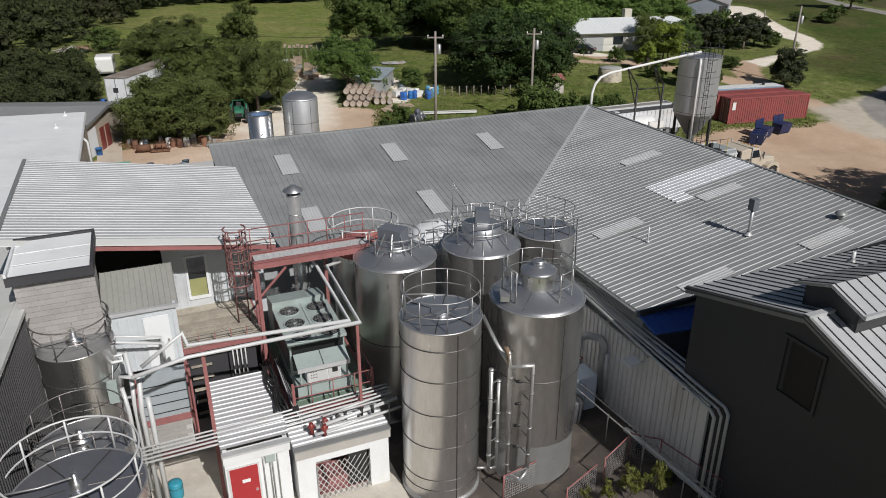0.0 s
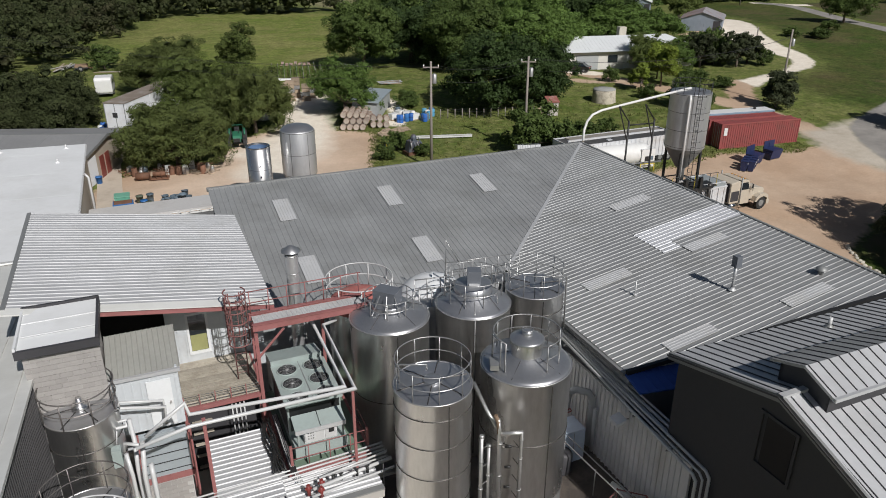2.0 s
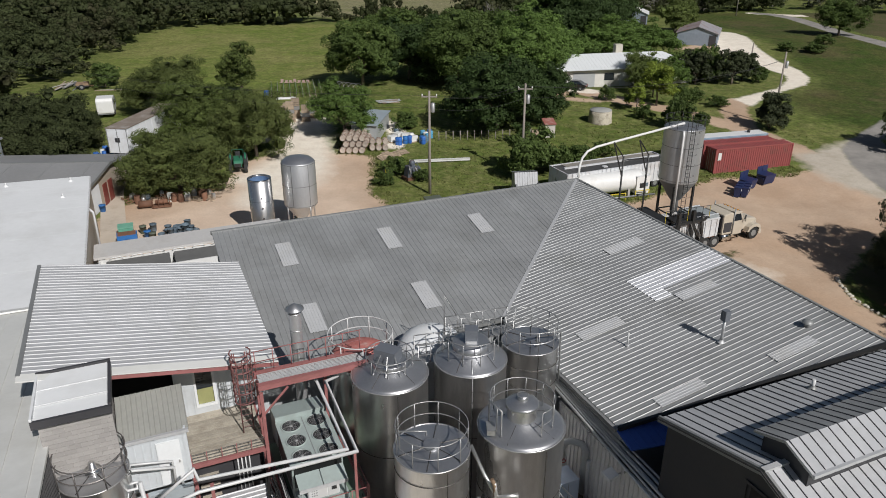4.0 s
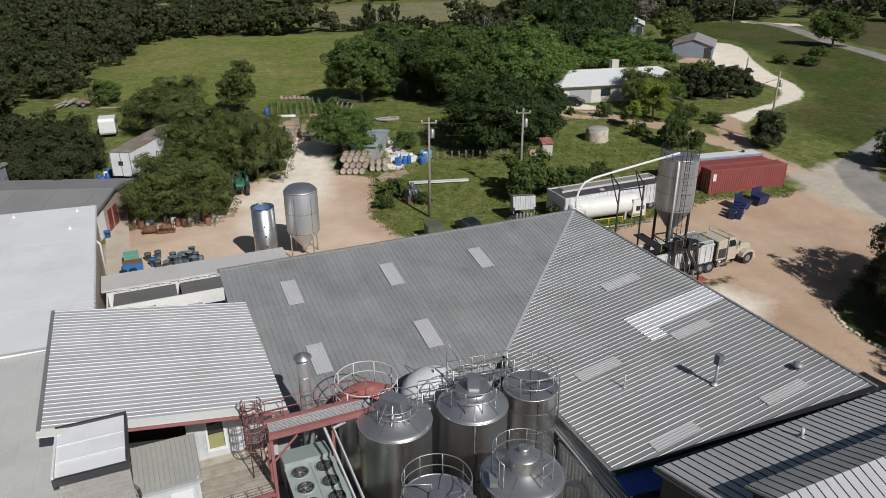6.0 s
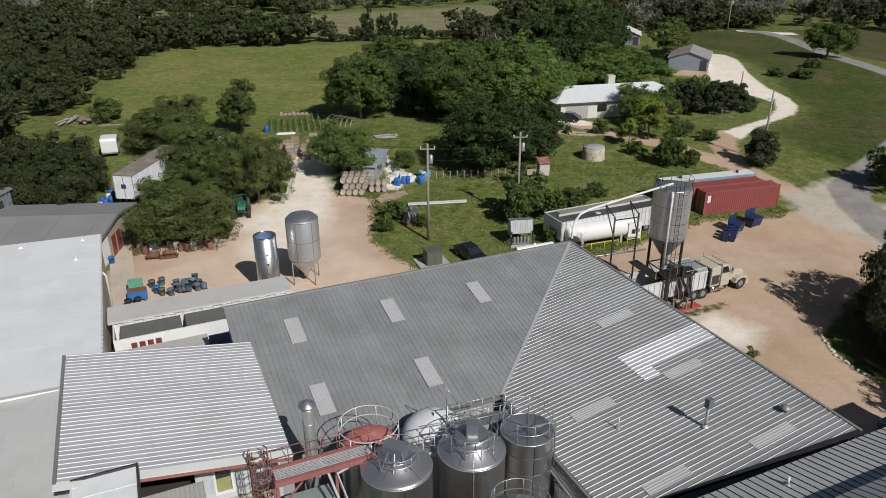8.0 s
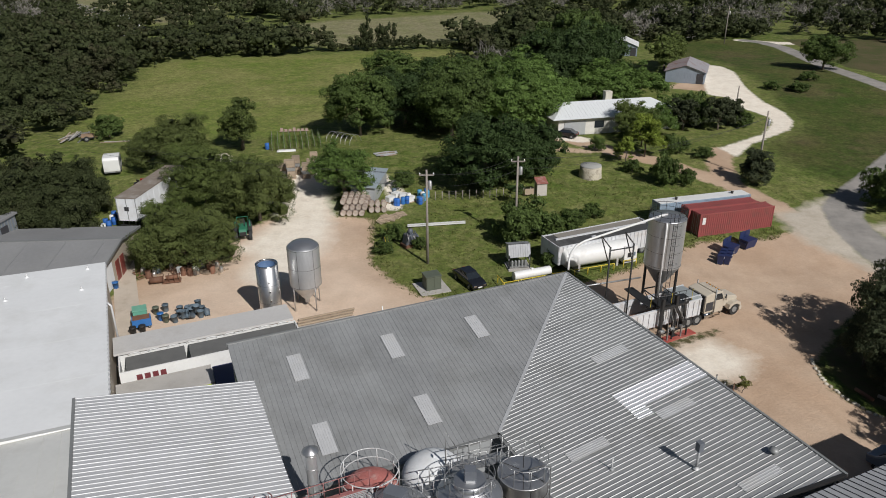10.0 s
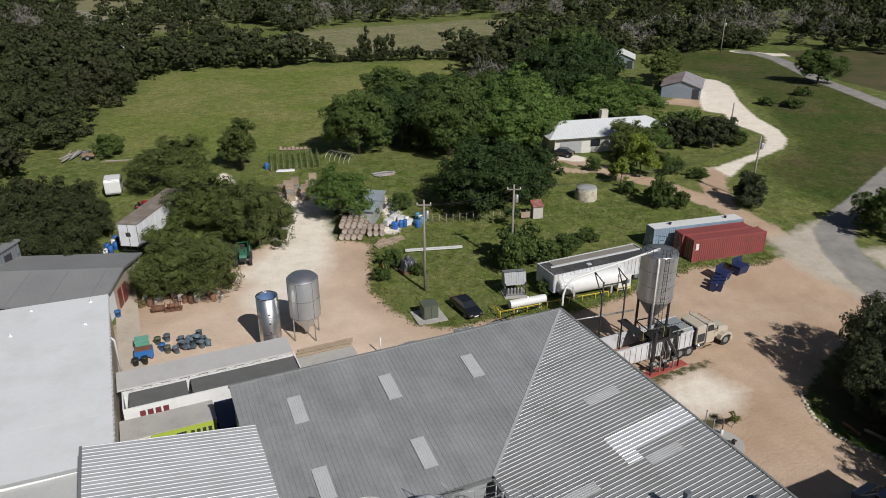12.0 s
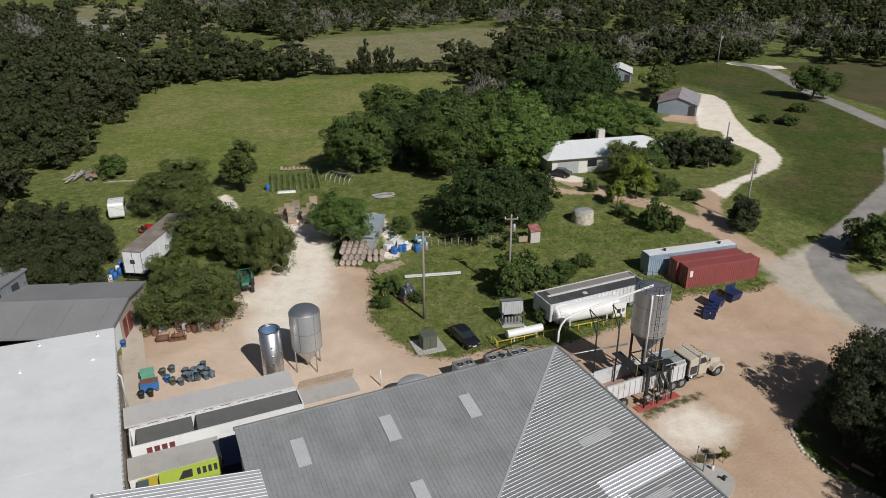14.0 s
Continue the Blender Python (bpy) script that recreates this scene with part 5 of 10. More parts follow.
for i in range(3):
    part("cable", piped([(0.32 + i * 0.06, 2.0 - k * 0.45, 0.08 + 0.03 * math.sin(k + i)) for k in range(8)] + [(0.5 + i * 0.06, -2.0, -0.25)], 0.022, 5), galv_rail if i else white_pipe, hose)
mesh_gate = part("mesh_gate", boxed(-0.8, -0.76, -1.62, -1.58, 0.1, 1.6), galv_rail, sh2, "diamond expanded metal gate")
bm = B()
for i in range(17):
    x0 = -2.0 + i * 0.2
    for sgn in (-1, 1):
        z0, z1 = 0.1, 1.65
        a, b = Vector((x0, -1.6, z0)), Vector((x0 + sgn * 1.0, -1.6, z1))
        dx = b.x - a.x
        lo, hi = sorted(((-0.8 - a.x) / dx, (1.15 - a.x) / dx))
        t0, t1 = max(0.0, lo), min(1.0, hi)
        if t1 - t0 > 0.05:
            tube(bm, [a.lerp(b, t0), a.lerp(b, t1)], 0.014, 4)
part("mesh", bm, white_pipe, mesh_gate)

# ---- pipework ----
def pipe_run(name, label, runs, material, m=YARD, group=""):
    ob = thing(name, label, "pipe", m, group)
    for pts, r in runs:
        part("pipe", piped(pts, r, 10), material, ob)
    return ob


pr = pipe_run("overhead_pipes", "pair of white insulated pipes on red posts", [
    ([(-30.3, -20.6, 5.9), (-28.95, -20.45, 6.75), (-28.85, -20.5, 6.3), (-23.6, -21.0, 6.3), (-23.55, -16.2, 6.3), (-23.9, -15.4, 6.9)], 0.065),
    ([(-30.6, -21.2, 5.95), (-28.9, -20.9, 6.1), (-23.3, -21.25, 6.3), (-23.2, -16.4, 6.3), (-22.6, -16.2, 6.3)], 0.065)], white_pipe)
part("post", boxed(-23.42, -23.32, -21.2, -21.1, 0.05, 6.2), red_steel, pr)
part("post", boxed(-28.5, -28.38, -20.85, -20.72, 0.05, 6.2), red_steel, pr)
part("cross_bar", boxed(-30.2, -28.4, -20.8, -20.7, 2.4, 2.6), red_steel, pr)
pw = pipe_run("riser_pipes", "tangle of white insulated riser pipes beside tanks", [
    ([(-31.53, -18.5, 5.04), (-31.47, -18.5, 5.74), (-31.16, -18.4, 5.79), (-29.63, -18.1, 5.22), (-29.67, -18.1, 4.48)], 0.055),
    ([(-31.12, -18.2, 5.64), (-31.08, -18.2, 5.89), (-29.66, -17.9, 5.37), (-29.67, -17.9, 4.89)], 0.045),
    ([(-31.68, -18.8, 5.25), (-30.95, -18.8, 5.24), (-30.9, -18.6, 5.36), (-31.23, -18.6, 5.37), (-31.16, -18.6, 5.8)], 0.055),
    ([(-30.8, -19.0, 5.65), (-30.75, -19.2, 4.81), (-30.74, -19.5, 4.75), (-30.78, -19.7, 4.01), (-30.78, -19.8, 0.4)], 0.075),
    ([(-30.45, -20.2, 5.42), (-30.56, -20.35, 4.17), (-30.56, -20.450000000000003, 0.3)], 0.085),
    ([(-30.31, -20.4, 4.65), (-30.29, -20.6, 4.28), (-30.29, -20.700000000000003, 0.3)], 0.085),
    ([(-31.1, -19.6, 4.78), (-31.03, -19.6, 5.12), (-30.56, -20.0, 5.19)], 0.06),
    ([(-31.06, -19.6, 4.68), (-30.98, -19.8, 3.87), (-30.98, -19.900000000000002, 0.5)], 0.07),
    ([(-31.26, -18.9, 5.2), (-31.37, -19.0, 4.57)], 0.02)], white_pipe)
part("valve_box", boxed(-31.53, -31.22, -19.4, -19.05, 4.02, 4.73), green_grey, pw)
part("valve_body", lathed([(0.09, -0.2), (0.12, 0.0), (0.07, 0.12), (0.05, 0.2), (0, 0.22)], 12), galv_rail, pw, m=pose(-31.18, -18.60, 5.65))
part("hand_wheel", ringed((0, 0, 0.24), 0.13, 0.016, 14, 5), black_steel, pw, m=pose(-31.18, -18.60, 5.65))
pipe_run("pipe_bridge", "row of thin white pipes crossing to the tanks", [([(-31.0 + 0.03 * i, -20.9 - 0.16 * i, 3.05 - 0.03 * i), (-26.2, -20.75 - 0.17 * i, 3.05 - 0.03 * i), (-22.2, -20.6 - 0.17 * i, 3.1 - 0.03 * i)], 0.035) for i in range(5)], white_pipe)
pv = pipe_run("valve_manifold", "insulated pipes with red valves above the shed", [
    ([(-25.2, -21.8, 2.85), (-22.1, -21.4, 2.95)], 0.07), ([(-25.3, -22.05, 2.75), (-22.1, -21.75, 2.8)], 0.05), ([(-24.9, -21.6, 3.1), (-22.2, -21.2, 3.15)], 0.04)], white_pipe)
valve_red = mat("valve_red", (0.21, 0.035, 0.03), 0.5, 0, 0.2, 3, 12)
for u, v in ((-25.35, 21.75), (-24.95, 22.0), (-24.85, 21.65)):
    part("red_valve", (lambda q: (tube(q, [(u, -v, 2.6), (u, -v, 3.05)], 0.075, 10), tube(q, [(u - 0.12, -v, 2.9), (u + 0.12, -v, 2.9)], 0.055, 10), q)[2])(B()), valve_red, pv)
for u in (-24.4, -24.1, -23.5, -23.1):
    part("black_valve", (lambda q: (tube(q, [(u, -21.6, 2.75), (u, -21.6, 3.05)], 0.06, 8), tube(q, [(u - 0.09, -21.6, 3.06), (u + 0.09, -21.6, 3.06)], 0.02, 6), q)[2])(B()), black_steel, pv)
for u in (-25.0, -22.6):
    part("stand", piped([(u, -22.0, 2.0), (u, -22.0, 3.3)], 0.02, 6), black_steel, pv)
# stand pipes on the front tanks
sp = pipe_run("stand_pipes", "steel stand pipes and valves clamped to tanks", [
    ([(1.6, 19.95, 5.35), (1.6, 19.95, 1.15)], 0.07), ([(1.88, 20.2, 4.75), (1.88, 20.2, 1.0)], 0.06), ([(1.6, 19.95, 1.2), (1.88, 20.2, 1.05)], 0.05),
    ([(2.15, 20.0, 6.0), (2.2, 19.95, 5.55), (2.25, 19.95, 1.0)], 0.075), ([(2.2, 19.95, 5.4), (2.95, 19.9, 5.5), (2.95, 19.9, 1.3)], 0.075), ([(1.35, 21.3, 6.6), (1.8, 20.6, 5.9), (2.2, 19.95, 5.5)], 0.07), ([(1.55, 20.0, 1.2), (1.2, 19.9, 1.25)], 0.05), ([(2.25, 19.95, 1.1), (2.7, 19.7, 0.9), (2.95, 19.85, 1.2)], 0.06)], steel_pipe, Matrix())
for x, y, zs in ((1.6, 19.95, (5.3, 4.2, 3.0, 1.8)), (1.88, 20.2, (4.7, 3.4, 2.2)), (2.24, 19.95, (5.0, 3.6, 2.3, 1.4)), (2.95, 19.9, (5.2, 4.4, 3.0, 1.9))):
    for z in zs:
        part("flange", piped([(x, y, z - 0.03), (x, y, z + 0.03)], 0.088, 12), galv_rail, sp)
for i in range(5):
    part("clamp", piped([(2.95, 19.9, 1.8 + i * 0.75), (2.75, 20.35, 1.8 + i * 0.75)], 0.015, 5), black_steel, sp)
    part("clamp", piped([(1.62, 20.0, 1.5 + i * 0.8), (1.85, 20.25, 1.5 + i * 0.8)], 0.015, 5), steel_pipe, sp)
part("elbow", piped([(2.05, 20.0, 6.15), (2.15, 19.98, 5.9), (2.2, 19.95, 5.4)], 0.075, 8), old_wood, sp, "rust-stained elbow")
for i in range(4):
    part("black_valve", piped([(2.45, 20.15, 2.0 + i * 0.9), (2.65, 20.1, 2.05 + i * 0.9)], 0.05, 6), black_steel, sp)

# ---- east alley with pipes along the wall ----
alley_sheet = mat("dusty_ribbed_sheet", (0.74, 0.73, 0.71), 0.45, 0.1, 0.12, 0.8, 7, stretch=(1, 1, 0.3), dirt=(0.52, 0.48, 0.43), dirt_amt=0.6, dirt_scale=0.9)
al = thing("ribbed_alley_wall", "grey ribbed metal wall under the eave", "wall", at(-12.75, 22.0))
part("wall", boxed(0.05, 0.15, -4.9, 3.5, 0.05, 3.7), alley_sheet, al)
for i in range(29):
    part("rib", boxed(0.0, 0.05, -4.5 + i * 0.28, -4.42 + i * 0.28, 0.05, 3.68), alley_sheet, al)
wp = pipe_run("wall_pipes", "bank of steel pipes along the alley wall", [([(-12.95 + 0.1 * i, -17.0, 4.62 + 0.05 * (i % 2)), (-13.0 + 0.2 * i, -27.3 - 0.1 * i, 3.8 + 0.07 * (i % 3)), (-13.0 + 0.2 * i, -27.5 - 0.1 * i, 3.62 + 0.07 * (i % 3)), (-13.0 + 0.2 * i, -27.5 - 0.1 * i, 0.2)], 0.045 if i % 2 else 0.06) for i in range(6)], white_pipe)
for v in (19.0, 21.5, 24.0, 26.0):
    part("hanger", boxed(-13.1, -12.2, -v - 0.03, -v + 0.03, 4.32 - (v - 19) * 0.075, 4.38 - (v - 19) * 0.075), galv_rail, wp)
earth_mat = mat("dark_wet_earth", (0.07, 0.058, 0.05), 0.9, 0, 0.3, 1.2, 9, bump=0.7, bscale=6, dirt=(0.15, 0.125, 0.10), dirt_amt=0.7, dirt_scale=1.1)
bed = tagged(new("court_earth", data("court_earth", boxed(-22.4, -12.7, -34, -19.2, -0.05, 0.09), earth_mat)), "dark damp earth bed behind the tanks", "ground", kind="structure")
bed.matrix_basis = YARD
gp = pipe_run("ground_pipe", "fat pale insulated pipe on low supports", [([(-13.6, -23.9, 0.75), (-13.55, -24.2, 0.78), (-13.1, -27.9, 0.6), (-13.0, -30.0, 0.5)], 0.11)], white_pipe)
for v in (24.6, 26.4, 28.4):
    part("support", boxed(-13.6 + (v - 24.2) * 0.12, -13.4 + (v - 24.2) * 0.12, -v - 0.04, -v + 0.04, 0.05, 0.66 - (v - 24.2) * 0.045), black_steel, gp)
pe = pipe_run("elbow_duct", "stainless elbow duct with a red hand valve", [([(-13.6, -20.3, 2.1), (-13.6, -20.4, 2.95), (-13.3, -20.5, 3.05), (-12.95, -20.9, 3.05), (-12.85, -21.1, 2.8), (-12.85, -21.1, 0.4)], 0.16), ([(-12.95, -21.5, 2.6), (-12.95, -21.5, 0.4)], 0.09)], galv_bright)
part("hand_wheel", ringed((-13.6, -20.45, 2.0), 0.14, 0.02, 16, 5), red_door_mat, pe)
part("hand_wheel_hub", piped([(-13.6, -20.3, 2.2), (-13.6, -20.45, 2.0)], 0.06, 8), red_door_mat, pe)
fl = thing("flood_light", "grey wall flood light with a square head", "lamp", at(-13.2, 23.4, 3.35))
part("arm", piped([(0.45, 0, 0), (0, 0, 0.05)], 0.03, 6), galv_rail, fl)
part("head", (lambda q: (slab(q, (-0.3, -0.28, 0.12), (0.15, -0.28, 0.25), (0.15, 0.28, 0.25), (-0.3, 0.28, 0.12), 0.14), q)[1])(B()), white_paint, fl)
ar = thing("alley_handrail", "low steel handrail beside the alley", "railing", at(-14.6, 22.5))
for x in (0.0, 0.35):
    part("rail", piped([(x, 1.4, 1.6), (x, 0.9, 1.6), (x + 0.9, -6.0, 1.2)], 0.03, 6), galv_rail, ar)
for i in range(4):
    part("post", piped([(0.1 + i * 0.25, 0.8 - i * 1.9, 0.05), (0.1 + i * 0.25, 0.8 - i * 1.9, 1.55 - i * 0.1)], 0.025, 6), galv_rail, ar)
bx = thing("blue_cabinet", "pale blue equipment cabinet in the alley", "cabinet", at(-13.85, 21.0))
part("body", boxed(-0.6, 0.5, -0.5, 0.5, 0.05, 1.7), mat("pale_blue_paint", (0.55, 0.63, 0.74), 0.5, 0, 0.08, 1.5, 8, dirt=(0.42, 0.46, 0.5), dirt_amt=0.5), bx)
part("door_seam", boxed(-0.06, -0.04, -0.506, -0.5, 0.15, 1.6), trim_grey, bx)
part("dark_tank", lathed([(0.4, 0.05), (0.4, 1.0), (0.3, 1.1), (0, 1.12)], 24), charcoal, bx, m=pose(-0.75, -0.75, 0))
# mesh fence with red top rails, and climbing plants
fence = thing("mesh_fence", "wire mesh fence with red top rails", "fence", at(0, 0))
for (ua, va), (ub, vb) in (((-19.4, 24.8), (-18.0, 24.6)), ((-17.7, 26.2), (-16.1, 25.6)), ((-15.6, 25.4), (-14.0, 24.7)), ((-13.9, 24.6), (-13.1, 25.4)), ((-13.1, 25.4), (-12.6, 28.0))):
    part("top_rail", piped([(ua, -va, 1.15), (ub, -vb, 1.2)], 0.025, 6), red_steel, fence)
    bm = B()
    for i in range(15):
        s = i / 14
        u, v = ua + (ub - ua) * s, va + (vb - va) * s
        tube(bm, [(u, -v, 0.05), (u, -v, 1.15)], 0.005, 4)
    for j in range(10):
        tube(bm, [(ua, -va, 0.1 + j * 0.11), (ub, -vb, 0.1 + j * 0.11)], 0.005, 4)
    part("wire_mesh", bm, galv_rail, fence)
    part("post", piped([(ua, -va, 0.05), (ua, -va, 1.2)], 0.03, 6), red_steel, fence)
bin_ = thing("blue_bin", "small turquoise plastic drum on the slab", "bin", at(-30.0, 20.1, 0.05))
part("body", lathed([(0.2, 0.0), (0.24, 0.1), (0.24, 0.65), (0.21, 0.7), (0.1, 0.72), (0, 0.72)], 20), mat("turquoise_plastic", (0.03, 0.25, 0.33), 0.4), bin_)
part("band", ringed((0, 0, 0.5), 0.245, 0.012, 20, 5), black_steel, bin_)


# ---- the yard beyond ----
plain_white = mat("white_enamel", (0.72, 0.72, 0.70), 0.4, 0, 0.06, 0.8, 8, dirt=(0.5, 0.48, 0.44), dirt_amt=0.5, dirt_scale=0.8)
rust_red = mat("container_red", (0.28, 0.068, 0.064), 0.65, 0, 0.15, 0.5, 6, dirt=(0.15, 0.075, 0.06), dirt_amt=0.75, dirt_scale=0.8)
blue_grey = mat("container_blue_grey", (0.28, 0.36, 0.45), 0.5, 0.1, 0.1, 0.5, 6, dirt=(0.2, 0.22, 0.25))
navy = mat("navy_plastic", (0.016, 0.026, 0.085), 0.5, 0, 0.15)
blue_plastic = mat("blue_plastic", (0.03, 0.13, 0.35), 0.45, 0, 0.15, rand=0.15)
slate_plastic = mat("slate_blue_plastic", (0.10, 0.135, 0.165), 0.55, 0, 0.15, rand=0.25)
tyre_mat = mat("tyre_rubber", (0.025, 0.025, 0.025), 0.85, 0, 0.2)
beige = mat("beige_truck_paint", (0.50, 0.445, 0.36), 0.4, 0, 0.06, dirt=(0.4, 0.33, 0.25))
chrome = mat("chrome", (0.7, 0.7, 0.7), 0.15, 1.0, 0.05)
yellow_paint = mat("yellow_paint", (0.55, 0.42, 0.04), 0.5, 0, 0.1)
tractor_green = mat("tractor_green", (0.03, 0.155, 0.09), 0.45, 0, 0.1)
black_car = mat("black_car_paint", (0.012, 0.013, 0.016), 0.12, 0, 0.1, spec=0.8)
lime = mat("lime_paint", (0.33, 0.41, 0.05), 0.45, 0, 0.05)
pole_wood = mat("grey_pole_wood", (0.27, 0.24, 0.21), 0.85, 0, 0.2, 1.0, 14)
pale_wood = mat("pallet_wood", (0.34, 0.265, 0.19), 0.8, 0, 0.2, 1.5, 14, rand=0.2)
stone_mat = mat("limestone", (0.48, 0.45, 0.38), 0.9, 0, 0.15, 1.5, 9, bump=0.6, bscale=6, rand=0.12)
mesh_dark = mat("dark_tarp_mesh", (0.125, 0.125, 0.12), 0.8, 0, 0.2, 1.5, 14)
rust = mat("rusty_iron", (0.18, 0.09, 0.055), 0.8, 0.1, 0.25, 2, 12, rand=0.2)
transformer_green = mat("olive_green_enamel", (0.10, 0.115, 0.085), 0.5, 0, 0.1)


def wheel(parent, x, y, r, w, z=None, rim=True):
    z = r if z is None else z
    t = part("wheel", (lambda q: (tube(q, [(x, y - w / 2, z), (x, y - w / 2 + 0.04, z), (x, y + w / 2 - 0.04, z), (x, y + w / 2, z)], r, 24), q)[1])(B()), tyre_mat, parent)
    if rim:
        part("rim", (lambda q: (tube(q, [(x, y - w / 2 - 0.012, z), (x, y + w / 2 + 0.012, z)], r * 0.52, 18), q)[1])(B()), trim_grey, t)


# loading dock: low canopy, open-top trailer, box trailer, lime truck
dock = thing("dock_canopy", "long low grey canopy roof over the loading dock", "canopy", at(-26.4, -11.2))
part("roof", boxed(-6.8, 6.8, -1.35, 1.3, 2.62, 2.8), mat("weathered_white_canopy", (0.50, 0.49, 0.475), 0.75, 0, 0.1, 0.5, 6, dirt=(0.36, 0.34, 0.31), dirt_amt=0.6, dirt_scale=0.5), dock)
for x in (-6.4, -2.2, 2.2, 6.4):
    part("post", boxed(x, x + 0.15, 1.0, 1.15, 0.0, 2.62), trim_grey, dock)
ot = thing("open_top_trailer", "white semi-trailer with a dark mesh tarp and dark red marking", "trailer", at(-26.2, -8.55))
part("side", boxed(-6.7, 6.7, -1.25, -1.15, 0.9, 2.6), plain_white, ot)
part("side", boxed(-6.7, 6.7, 1.15, 1.25, 0.9, 2.6), plain_white, ot)
part("end", boxed(6.6, 6.7, -1.15, 1.15, 0.9, 2.6), plain_white, ot)
part("end", boxed(-6.7, -6.6, -1.15, 1.15, 0.9, 2.6), plain_white, ot)
part("floor", boxed(-6.6, 6.6, -1.15, 1.15, 0.85, 0.95), trim_grey, ot)
part("tarp", boxed(-6.2, -2.0, -1.0, 0.95, 2.5, 2.56), mesh_dark, ot)
part("tarp", boxed(-1.7, 6.5, -1.0, 0.95, 2.5, 2.56), mesh_dark, ot)
for i in range(9):
    part("tarp_bow", (lambda q: (tube(q, [(-6.0 + i * 1.4, 1.1, 2.6), (-5.8 + i * 1.4, 1.1, 2.72), (-5.3 + i * 1.4, 1.1, 2.72), (-5.1 + i * 1.4, 1.1, 2.6)], 0.035, 6), q)[1])(B()), plain_white, ot)
for x in (-5.5, -4.3, 4.5):
    for y in (-1.0, 1.0):
        wheel(ot, x, y, 0.45, 0.4)
maroon_mark = mat("maroon_marking", (0.16, 0.035, 0.04), 0.6, 0, 0.1)
bt = thing("box_trailer", "white box trailer with a weathered grey roof", "trailer", at(-29.4, -5.6))
part("body", boxed(-3.8, 2.7, -1.2, 1.2, 0.7, 1.9), plain_white, bt)
part("roof", boxed(-3.85, 2.75, -1.25, 1.25, 1.9, 2.0), concrete, bt)
for i in range(4):
    part("mark", boxed(-5.6 + i * 0.55, -5.2 + i * 0.55, -1.263, -1.25, 1.55, 2.18), maroon_mark, ot)
for x in (-3, 1.8):
    for y in (-1.0, 1.0):
        wheel(bt, x, y, 0.45, 0.4)
nv = thing("covered_lorry", "low lorry bed under a dark navy tarpaulin in the dock", "lorry", at(-25.6, -4.7))
part("bed", boxed(-0.95, 1.0, -1.5, 1.5, 0.6, 1.2), black_steel, nv)
part("tarpaulin", (lambda q: (slab(q, (-1.0, -1.6, 1.9), (1.05, -1.6, 1.9), (1.05, 1.6, 2.1), (-1.0, 1.6, 2.1), 0.9), q)[1])(B()), navy, nv, "dark navy tarpaulin")
for x in (-0.6, 0.6):
    for y in (-0.9, 0.9):
        wheel(nv, x, y, 0.42, 0.3)
ht = thing("lime_delivery_truck", "lime green delivery truck side with dark lettering bars", "truck", at(-29.0, -4.0))
part("body", (lambda q: (slab(q, (-2.2, -0.95, 1.45), (2.1, -0.95, 1.45), (2.1, 0.2, 2.0), (-2.2, 0.2, 2.0), 1.3), q)[1])(B()), lime, ht)
bm = B()
for i in range(4):
    slab(bm, (0.45 + i * 0.4, -0.62, 1.615), (0.7 + i * 0.4, -0.62, 1.615), (0.7 + i * 0.4, -0.15, 1.84), (0.45 + i * 0.4, -0.15, 1.84), 0.01)
part("lettering", bm, black_steel, ht)
part("emblem", (lambda q: (slab(q, (-0.9, -0.65, 1.60), (0.1, -0.65, 1.60), (0.15, -0.1, 1.863), (-0.5, -0.1, 1.863), 0.01), q)[1])(B()), black_steel, ht)
for x in (-1.6, 1.5):
    for y in (-0.8, 0.2):
        wheel(ht, x, y, 0.42, 0.3)
cbn = thing("yellow_cabin", "small yellow machine cabin beside the lime truck", "cabin", at(-31.9, -3.6))
part("body", boxed(-0.7, 0.6, -0.6, 0.6, 0, 1.9), yellow_paint, cbn)
part("lid", boxed(-0.8, 0.0, -0.7, 0.3, 1.9, 2.0), slate_plastic, cbn)

# two yard tanks
t1 = thing("open_steel_vessel", "open stainless cylinder standing on the dirt yard", "tank", pose(-14.75, 57.0, 0))
part("shell", lathed([(0.97, 0.0), (0.97, 5.05), (0.8, 5.1), (0.78, 5.0)], 40), stainless, t1)
part("liner", lathed([(0.78, 5.06), (0.76, 3.6), (0, 3.6)], 40), mat("blue_liner", (0.10, 0.17, 0.30), 0.5, 0, 0.1), t1, "dull blue inner lining")
for z in (1.6, 3.3):
    part("weld_band", ringed((0, 0, z), 0.975, 0.012, 40, 4), dark_band, t1)
for i in range(4):
    part("port", piped([(0.3, -0.9, 1.0 + i * 0.9), (0.33, -1.02, 1.0 + i * 0.9)], 0.07, 8), chrome, t1)
part("lip", ringed((0, 0, 5.12), 0.93, 0.06, 40, 6), chrome, t1)
t2 = thing("conical_fermenter", "stainless conical fermenter on four legs in the yard", "tank", pose(-11.75, 58.6, 0))
part("shell", lathed([(1.42, 2.35), (1.42, 6.05), (1.38, 6.15)], 48), stainless_dull, t2)
part("dome", lathed([(1.38, 6.15), (1.1, 6.4), (0.6, 6.55), (0, 6.6)], 48), stainless_top, t2)
part("cone", lathed([(1.42, 2.35), (0.2, 0.75), (0.2, 0.5), (0, 0.5)], 40), stainless_dull, t2)
for z in (2.4, 4.2, 6.05):
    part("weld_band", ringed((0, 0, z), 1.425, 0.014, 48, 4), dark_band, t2)
